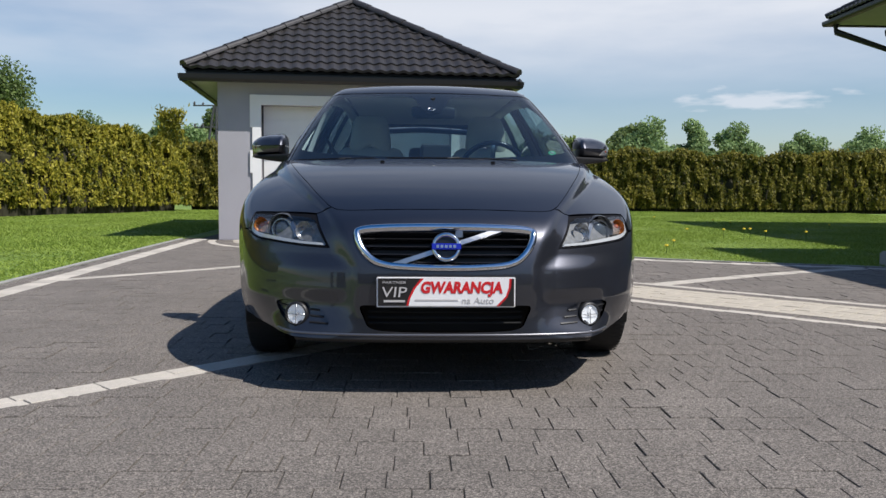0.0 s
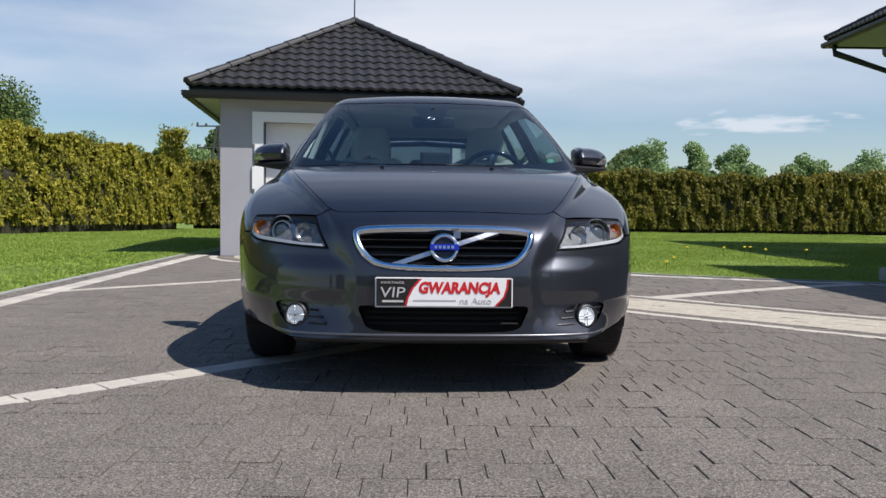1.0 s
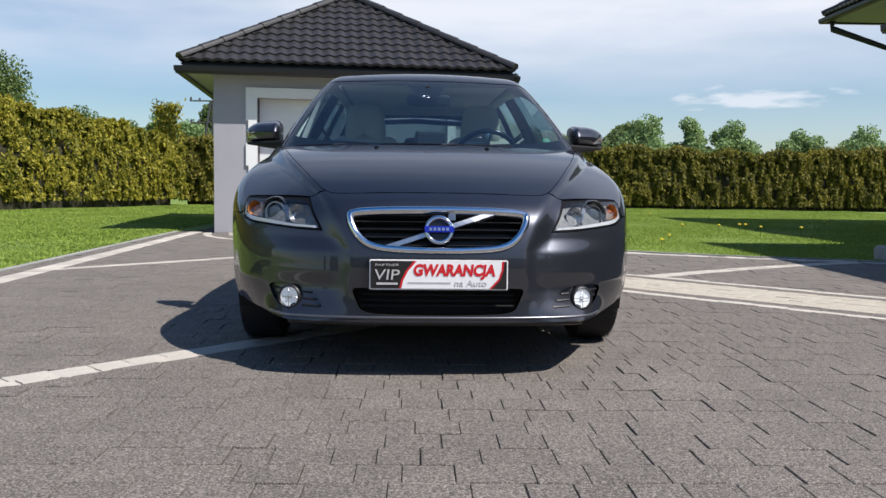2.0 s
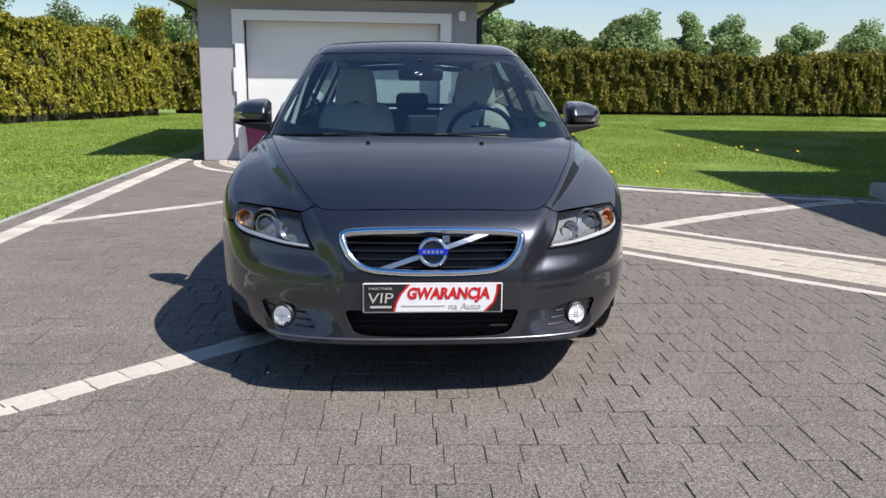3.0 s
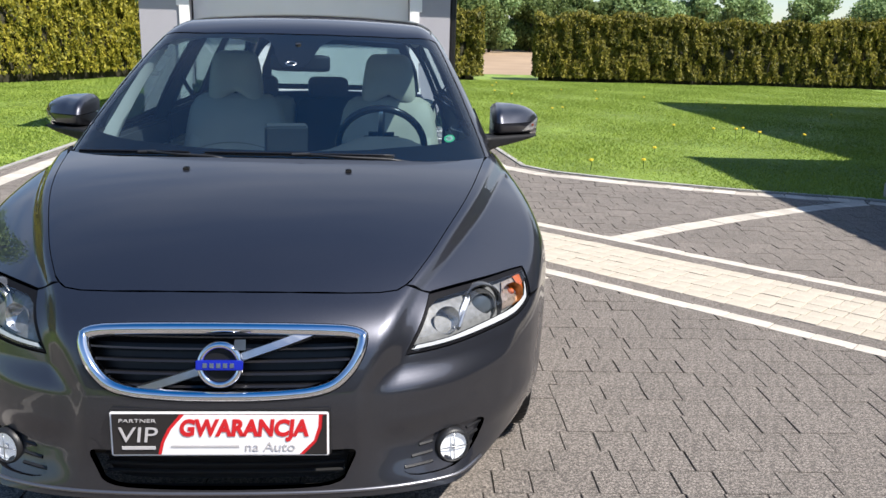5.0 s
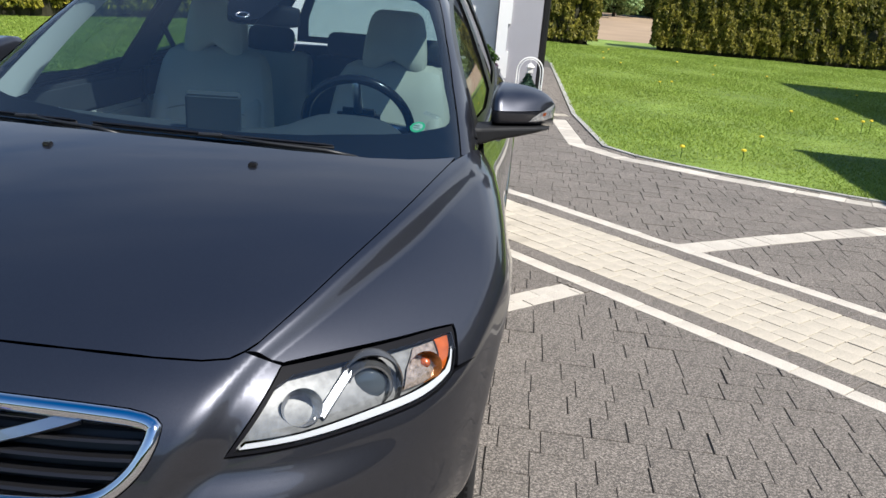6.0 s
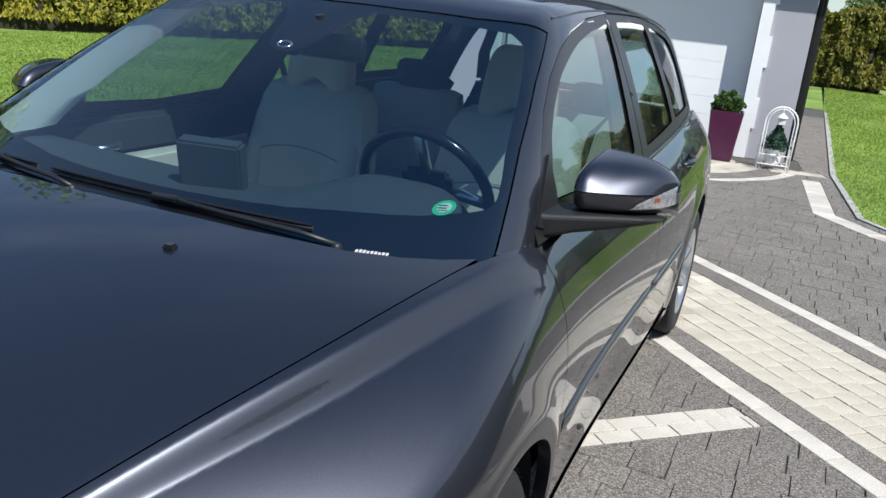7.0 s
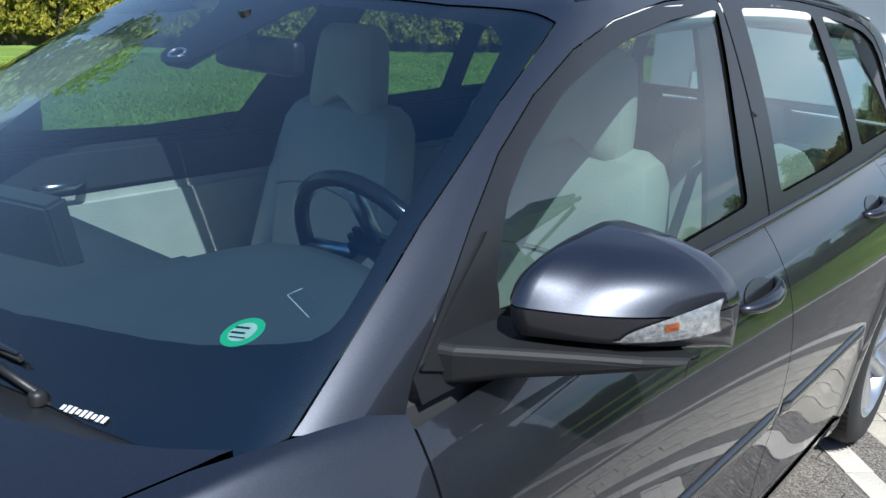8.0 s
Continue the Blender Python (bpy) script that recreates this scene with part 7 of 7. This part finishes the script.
for s in (1, -1):
    part("belt", tube([(s * 0.70, 2.50, 1.15), (s * 0.60, 2.46, 1.00), (s * 0.55, 2.40, 0.60)], 0.012, 6), M_CLOTH, car, "dark seat belt")

    # padded inner pillar: from the glass border back to its free edge, then out to the window
    if s < 0:
        z_run = np.linspace(0.945, 1.285, 14)
        glass_x, glass_y = spline([(0.94, 0.672), (1.05, 0.652), (1.15, 0.630), (1.23, 0.610), (1.29, 0.587)]), spline([(0.94, 1.155), (1.05, 1.333), (1.15, 1.497), (1.23, 1.640), (1.29, 1.745)])
        free_x, free_y = spline([(0.94, 0.668), (1.07, 0.646), (1.17, 0.630), (1.26, 0.606), (1.30, 0.588)]), spline([(0.94, 1.415), (1.07, 1.585), (1.17, 1.765), (1.26, 1.925), (1.30, 1.985)])
        out_y = spline([(0.94, 1.500), (1.04, 1.545), (1.10, 1.600), (1.16, 1.680), (1.23, 1.810), (1.29, 2.00)])
        bm = bmesh.new()
        cols = []
        for z in z_run:
            a, b = np.array((glass_x(z), glass_y(z), z - 0.016)), np.array((free_x(z), free_y(z), z - 0.006))
            c = np.array((float(belt_w(out_y(z))) - 0.36 * (z - 0.94) - 0.27 * (z - 0.94) ** 2 - 0.022, float(out_y(z)), z))
            ring = [a, a * 0.7 + b * 0.3 + (-0.002, 0, -0.004), a * 0.3 + b * 0.7 + (-0.003, 0, -0.003), b, b * 0.6 + c * 0.4 + (0.006, 0.014, 0), c]
            cols.append([bm.verts.new((s * v[0], v[1], v[2])) for v in ring])
        for p, q in zip(cols, cols[1:]):
            for i in range(5):
                bm.faces.new((p[i], q[i], q[i + 1], p[i + 1]))
        bmesh.ops.recalc_face_normals(bm, faces=bm.faces[:])
        part("screen_pillar_trim", bm, M_PILLAR, car, "pale padded inner trim of the windscreen pillar", smooth=True)
    rail = meet(f_top, *by_cabin(cabin_fit([(0, y, float(roof_line(y)) - 0.088) for y in np.linspace(1.98, 3.85, 20)]))[:2], 1.2) * (s, 1, 1) + np.array((-0.030 * s, 0, -0.012))
    part("roof_rail_trim", tube([tuple(v) for v in rail], 0.030, 10), M_PILLAR, car, "pale padded roof rail", smooth=True)
    panel("pillar_trim", cabin_fit([(0, 2.19, 0.935), (0, 2.50, 0.935), (0, 2.60, 1.34), (0, 2.43, 1.34)]), by_cabin, M_CLOTH, car, side=s, gap=0.03, offset=-0.034, flange=0.012, label="dark inner pillar trim")


# ---- by the garage: planters and wire stand ----
GM = GARAGE
def boxwood(r, seed, n=1500, squash=0.85, size=0.028):
    rng = np.random.default_rng(seed)
    d = rng.normal(size=(n, 3))
    d /= np.linalg.norm(d, axis=1)[:, None]
    c = d * r * rng.uniform(0.72, 1.02, (n, 1)) * (1, 1, squash) * (1 + 0.12 * np.sin(d[:, :1] * 9 + d[:, 2:] * 7))
    v, f = leaf_cloud(c, d, size, 0.8, seed + 1)
    return v, f


def planter(x, y):
    p = tagged(empty("planter", Matrix.Translation((x, y, 0.0)) @ pose(0, 0, 0, 0, 0, 5) @ Matrix.Diagonal((1, 1, 0.91, 1))), "tall square plum planter with a clipped boxwood", "planter", "planters beside the garage door")
    bm = bmesh.new()
    rings = []
    for z, h in ((0.004, 0.125), (0.03, 0.130), (0.55, 0.168), (0.575, 0.172), (0.58, 0.165), (0.57, 0.152), (0.50, 0.148)):
        ring = []
        for a in range(4):
            cx, cy = ((1, 1), (-1, 1), (-1, -1), (1, -1))[a]
            for q in range(4):
                t = a * math.pi / 2 + q / 3 * math.pi / 2
                ring.append(bm.verts.new((cx * (h - 0.018) + 0.018 * math.cos(t), cy * (h - 0.018) + 0.018 * math.sin(t), z)))
        rings.append(ring)
    for a, b in zip(rings, rings[1:]):
        k = len(a)
        for i in range(k):
            bm.faces.new((a[i], a[(i + 1) % k], b[(i + 1) % k], b[i]))
    bm.faces.new(rings[0][::-1])
    part("pot", bm, M_PLUM, p, "glossy plum pot", smooth=False)
    part("soil", box(-0.145, 0.145, -0.145, 0.145, 0.49, 0.54), M_SOIL, p)
    v, f = boxwood(0.165, int(50 + x * 3))
    from_arrays("boxwood", v + (0, 0, 0.66), f, M_BOX, p, "rounded boxwood")
    part("boxwood_stem", tube([(0, 0, 0.52), (0.01, 0, 0.60), (0.0, 0.01, 0.66)], [0.02, 0.05, 0.09], 8), M_BARK, p)
    return p


planter(-2.07, 9.22)
planter(0.455, 9.12)
STAND = Matrix.Translation((1.015, 8.92, 0)) @ pose(0, 0, 0, 0, 0, 8)
stand = tagged(empty("wire_stand", STAND), "white wire arched stand holding a small potted fir", "plant stand")
arch_pts = [(-0.155, 0, 0.0)] + [(-0.155, 0, 0.35)] + [(-0.155 * math.cos(a), 0, 0.50 + 0.155 * math.sin(a)) for a in np.linspace(0, math.pi, 13)] + [(0.155, 0, 0.35), (0.155, 0, 0.0)]
part("arch", tube(arch_pts, 0.008, 8), M_WHITEWIRE, stand, smooth=True)
part("inner_arch", tube([(x * 0.82, 0.0, z * 0.97) for x, y, z in arch_pts], 0.005, 6), M_WHITEWIRE, stand, smooth=True)
for x in (-0.155, 0.155):
    part("stand_leg", tube([(x, 0.0, 0.35), (x, 0.10, 0.30), (x, 0.20, 0.0)], 0.007, 6), M_WHITEWIRE, stand)
for z in (0.06, 0.16):
    part("crossbar", tube([(-0.155, 0, z), (0.155, 0, z)], 0.006, 6), M_WHITEWIRE, stand)
for k in range(5):
    x = -0.10 + 0.05 * k
    part("shelf_wire", tube([(x, 0, 0.06), (x, 0.20, 0.06)], 0.004, 6), M_WHITEWIRE, stand)
part("back_bar", tube([(-0.155, 0.20, 0.06), (0.155, 0.20, 0.06)], 0.005, 6), M_WHITEWIRE, stand)
lan = part("hanging_lantern", box(-0.035, 0.035, -0.03, 0.03, 0.475, 0.545, 0.006), M_POTWHITE, stand, "small white hanging lantern")
part("lantern_roof", lathe([(0.055, 0.545), (0.045, 0.56), (0.01, 0.59), (0.0, 0.595)], 8), M_POTWHITE, lan)
part("lantern_hook", tube([(0, 0, 0.59), (0, 0, 0.652)], 0.003, 6), M_WHITEWIRE, lan)
pot = tagged(empty("potted_fir", STAND @ Matrix.Translation((0, 0.10, 0.064))), "small blue-green dwarf fir in a whitewashed pot", "potted plant")
part("pot", lathe([(0.0, 0.0), (0.075, 0.0), (0.080, 0.01), (0.098, 0.13), (0.104, 0.135), (0.104, 0.155), (0.095, 0.155), (0.09, 0.13), (0.0, 0.125)], 20), M_POTWHITE, pot, "whitewashed pot")
rng2 = np.random.default_rng(33)
n = 1300
hh = rng2.uniform(0, 1, n)
aa = rng2.uniform(0, math.tau, n)
rr = (0.125 * (1 - hh) + 0.015) * rng2.uniform(0.6, 1.05, n) * (1 + 0.25 * np.sin(aa * 5 + hh * 9))
cc = np.column_stack([rr * np.cos(aa), rr * np.sin(aa), 0.15 + 0.24 * hh])
vv, ff = leaf_cloud(cc, np.column_stack([np.cos(aa), np.sin(aa), np.full(n, 0.5)]), 0.022, 0.6, 34, long=1.6)
from_arrays("fir", vv, ff, M_FIR, pot)
part("fir_stem", tube([(0, 0, 0.12), (0, 0, 0.37)], [0.035, 0.008], 7), M_BARK, pot)

# kerb stone by the house path
stone = tagged(part("kerb_stone", box(4.95, 6.2, 5.15, 5.55, -0.02, 0.16, 0.02), M_KERB), "low grey concrete edging block at the lawn corner", "edging stone")

# ---- paving: bands, kerbs and blocks (last) ----
R2 = math.sqrt(0.5)
def clip(poly, a, b, c):
    """Keeps the part of a convex polygon with a x + b y <= c."""
    out = []
    k = len(poly)
    for i in range(k):
        p, q = poly[i], poly[(i + 1) % k]
        dp, dq = a * p[0] + b * p[1] - c, a * q[0] + b * q[1] - c
        if dp <= 0:
            out.append(p)
        if (dp < 0 < dq) or (dq < 0 < dp):
            t = dp / (dp - dq)
            out.append((p[0] + (q[0] - p[0]) * t, p[1] + (q[1] - p[1]) * t))
    return out


def half_planes(poly):
    """(a, b, c) of a convex polygon that runs counterclockwise."""
    hs = []
    for (x0, y0), (x1, y1) in zip(poly, poly[1:] + poly[:1]):
        a, b = (y1 - y0), -(x1 - x0)
        l = math.hypot(a, b)
        if l > 1e-9:
            hs.append((a / l, b / l, (a * x0 + b * y0) / l))
    return hs


def ccw(poly):
    s = sum(x0 * y1 - x1 * y0 for (x0, y0), (x1, y1) in zip(poly, poly[1:] + poly[:1]))
    return poly if s > 0 else poly[::-1]


def minus(poly, cutter):
    """What is left of a convex polygon outside a convex cutter, in convex pieces."""
    left, rest = [], poly
    for a, b, c in cutter:
        o = clip(rest, -a, -b, -c)
        if len(o) > 2:
            left.append(o)
        rest = clip(rest, a, b, c)
        if len(rest) < 3:
            break
    return left


def area(poly):
    return abs(sum(x0 * y1 - x1 * y0 for (x0, y0), (x1, y1) in zip(poly, poly[1:] + poly[:1]))) / 2


def strip_quad(p, q, w0, w1):
    """The quad along p-q between the offsets w0 and w1 to its left."""
    p, q = Vector(p), Vector(q)
    d = (q - p).normalized()
    n = Vector((-d.y, d.x))
    return ccw([tuple(v) for v in (p + n * w0, q + n * w0, q + n * w1, p + n * w1)])


def lane(p, q, w0, w1, length, rng, shift=0.0, vary=0.0):
    """Blocks laid end to end along a lane."""
    p, q = Vector(p), Vector(q)
    total = (q - p).length
    d = (q - p).normalized()
    out, s = [], -shift
    while s < total:
        l = length * (1 + rng.uniform(-vary, vary))
        a, b = max(s, 0), min(s + l, total)
        if b - a > 0.015:
            out.append(strip_quad(p + d * a, p + d * b, w0, w1))
        s += l
    return out


rngp = random.Random(7)
WHITE_B, CREAM_B, GREY_B = [], [], []
def diag(c, t):
    """A place on the line x + y = c, t metres along it towards +x, -y."""
    return (c / 2 + t * R2, c / 2 - t * R2)


cutters = []
T0, T1 = -3.2, 7.5
for c0, c1, L, kind in ((4.16, 4.30, 0.20, WHITE_B), (5.62, 5.76, 0.20, WHITE_B)):
    kind += lane(diag(c0, T0), diag(c0, T1), 0, (c1 - c0) * R2, L, rngp, vary=0.15)
for c0, c1 in ((4.30, 4.48), (5.43, 5.62)):
    GREY_B += lane(diag(c0, T0), diag(c0, T1), 0, (c1 - c0) * R2, 0.19, rngp, vary=0.2)
nrow = 6
for k in range(nrow):
    c0, c1 = 4.48 + (5.43 - 4.48) * k / nrow, 4.48 + (5.43 - 4.48) * (k + 1) / nrow
    CREAM_B += lane(diag(c0, T0), diag(c0, T1), 0, (c1 - c0) * R2, 0.115, rngp, shift=0.06 * (k % 2), vary=0.22)
cutters.append(half_planes(strip_quad(diag(4.16, T0), diag(4.16, T1), 0, (5.76 - 4.16) * R2)))


def band(p, q, w, length, kind, rows=1, cut=True):
    for k in range(rows):
        kind += lane(p, q, w * k / rows, w * (k + 1) / rows, length, rngp, shift=length * 0.5 * (k % 2), vary=0.12)
    if cut:
        cutters.append(half_planes(strip_quad(p, q, 0, w)))


# the long white band that passes under the car
band((-3.1, -1.66), (1.32, 2.76), 0.155, 0.155, WHITE_B, 2)
# its bent continuation past the cream lane
bend = spline([(2.04, 3.67), (2.55, 4.02), (3.10, 4.37), (3.60, 4.66), (4.05, 4.90), (4.62, 5.14)])
curve = [(x, float(bend(x))) for x in np.linspace(2.04, 4.62, 14)]
for a, b in zip(curve, curve[1:]):
    band(a, b, 0.17, 0.17, WHITE_B, 1)
# thin band on the garage side
band((-3.02, 3.83), (-1.0, 5.83), 0.14, 0.17, WHITE_B, 1)
# white edging bands along the lawns
le = lambda y, o: (LEFT_EDGE(y) + o, y)
band(le(9.45, 0.16), le(-6, 0.16), 0.19, 0.19, WHITE_B, 1)
re_in = [(1.315, 8.66), (1.44, 7.03), (1.84, 6.50), (2.24, 6.24), (2.62, 6.02), (3.02, 5.82), (3.57, 5.56), (3.98, 5.43), (4.62, 5.20), (5.5, 4.55), (7, 3.4)]
for a, b in zip(re_in, re_in[1:]):
    band(a, b, 0.18, 0.19, WHITE_B, 1)
# cross band and path beside the garage
band((1.02, 8.86), (1.56, 9.02), 0.20, 0.2, CREAM_B, 1)
# round apron before the garage door
AC, AR = Vector((-0.85, 9.35)), 2.15
arcs = np.linspace(math.pi * 1.02, math.tau * 0.985, 23)
for a0, a1 in zip(arcs, arcs[1:]):
    o0, o1 = AC + Vector((math.cos(a0), math.sin(a0))) * AR, AC + Vector((math.cos(a1), math.sin(a1))) * AR
    WHITE_B += lane(o0, o1, 0, 0.11, 0.15, rngp)
    GREY_B += lane(AC + (o0 - AC) * 0.942, AC + (o1 - AC) * 0.942, 0, 0.22, 0.16, rngp)
    for k in range(12):
        r0 = AR - 0.35 - k * 0.13
        if r0 > 0.2:
            CREAM_B += lane(AC + (o0 - AC) * (r0 / AR), AC + (o1 - AC) * (r0 / AR), 0, 0.125, 0.13, rngp)
cutters.append(half_planes(ccw([tuple(AC + Vector((math.cos(a), math.sin(a))) * (AR + 0.005)) for a in np.linspace(0, math.tau, 28, endpoint=False)])))
# keep lawns, kerbs and garage clear
keep_out = [half_planes(ccw([(-3.6, -12), (LEFT_EDGE(-12) + 0.005, -12), (LEFT_EDGE(20) + 0.005, 20), (-3.9, 20)]))]
for (x0, y0), (x1, y1) in zip(RIGHT_EDGE, RIGHT_EDGE[1:]):
    keep_out.append(half_planes(ccw([(x0 - 0.01, y0), (x1 - 0.01, y1), (x1 + 14, y1 + 2), (x0 + 14, y0 + 2)])))
keep_out.append(half_planes(ccw([tuple((GM @ Vector(p)).to_2d()) for p in ((0.0, 0.0, 0), (GW, 0.0, 0), (GW, GD, 0), (0.0, GD, 0))])))
ROW = 0.138
ang = radians(-1.2)
ca, sa = math.cos(ang), math.sin(ang)
for r in range(int(-7.5 / ROW), int(16.0 / ROW)):
    u = -4.5 + rngp.uniform(0, 0.2)
    while u < 7.5:
        w = rngp.choice((0.121, 0.121, 0.138, 0.138, 0.138, 0.165, 0.206, 0.206))
        g = rngp.choice((0.0, 0.0, 0.0, 0.0012, 0.0020, 0.0038))        # end joints stand open, the courses lie tight
        v0 = r * ROW - 0.010
        quad = [(u, v0), (u + w - g, v0), (u + w - g, v0 + ROW), (u, v0 + ROW)]
        u += w
        quad = [(x * ca - y * sa, x * sa + y * ca) for x, y in quad]
        cx, cy = quad[0]
        if cx < -3.5 or cx > 6.8 or (cy > 9.3 and not 0.4 < cx < 1.6) or (cx > 5.2 and cy > 5):
            continue
        pieces = [quad]
        for cut_h in cutters + keep_out:
            nxt = []
            for p in pieces:
                if any(min(a * x + b * y for x, y in p) >= c for a, b, c in cut_h):
                    nxt.append(p)
                else:
                    nxt += minus(p, cut_h)
            pieces = nxt
            if not pieces:
                break
        GREY_B += [p for p in pieces if area(p) > 0.0009]


def shrink(poly, d):
    """Moves all edges of a convex polygon inwards."""
    out = poly
    for a, b, c in half_planes(ccw(poly)):
        out = clip(out, a, b, c - d)
        if len(out) < 3:
            return None
    return out


def block_mesh(poly, rng, gap=0.0013):
    """A paving block with chamfered edges: verts and faces."""
    base = shrink(poly, gap)
    top = shrink(poly, gap + 0.0014)
    if not base:
        return None
    if not top or len(base) != len(top):
        top = base
    z = rng.gauss(0, 0.0012)
    tx, ty = rng.gauss(0, 0.004), rng.gauss(0, 0.004)
    cx, cy = sum(p[0] for p in top) / len(top), sum(p[1] for p in top) / len(top)
    k = len(base)
    v = [(x, y, -0.02) for x, y in base] + [(x, y, z - 0.0018) for x, y in base] + [(x, y, z + (x - cx) * tx + (y - cy) * ty) for x, y in top]
    f = [tuple(range(2 * k, 3 * k))]
    for i in range(k):
        j = (i + 1) % k
        f += [(i, j, k + j, k + i), (k + i, k + j, 2 * k + j, 2 * k + i)]
    return v, f


def lay(name, polys, mat, near, label, gap=0.0013):
    """Blocks near the front of the car as pieces, the rest joined."""
    rng = random.Random(len(polys))
    verts, faces, pieces = [], [], 0
    for p in polys:
        p = ccw([tuple(q) for q in p])
        made = block_mesh(p, rng, gap)
        if not made:
            continue
        v, f = made
        if near(p[0]) and pieces < 300:
            pieces += 1
            cx, cy = p[0]
            ob = raw(name, [(x - cx, y - cy, z) for x, y, z in v], f, mat, pavement)
            ob.location = (cx, cy, 0)
        else:
            b = len(verts)
            verts += v
            faces += [tuple(b + i for i in t) for t in f]
    if verts:
        tagged(raw(name + "_rest", verts, faces, mat, pavement, label), kind="stuff")


lay("white_paving_block", WHITE_B, M_WHITE, lambda p: -2.4 < p[0] < 3.2 and -1.2 < p[1] < 4.6, "white concrete paving blocks in bands", 0.0022)
lay("cream_paving_block", CREAM_B, M_CREAM, lambda p: 0.9 < p[0] < 3.0 and 1.8 < p[1] < 4.6, "cream concrete paving blocks of the wide lane", 0.0024)
lay("grey_paving_block", GREY_B, M_GREY, lambda p: (0.9 < p[0] < 2.4 and 0.2 < p[1] < 2.9), "grey concrete paving blocks of the drive")

# kerb stones at the lawn edges
def kerb_run(name, pts, side):
    for a, b in zip(pts, pts[1:]):
        a2, b2 = Vector(a), Vector(b)
        n = max(1, round((b2 - a2).length / 1.0))
        for k in range(n):
            p, q = a2 + (b2 - a2) * (k / n), a2 + (b2 - a2) * ((k + 1) / n)
            quad = shrink(strip_quad(p, q, 0 if side > 0 else -0.06, 0.06 if side > 0 else 0), 0.002)
            ob = part(name, prism(quad, -0.03, 0.010), M_KERB, pavement)


kerb_run("kerb_stone", [(LEFT_EDGE(-5), -5), (LEFT_EDGE(9.4), 9.4)], 1)
kerb_run("kerb_stone", RIGHT_EDGE[1:], 1)
kerb_run("kerb_stone", [(1.51, 17.0), (1.58, 9.24)], 1)
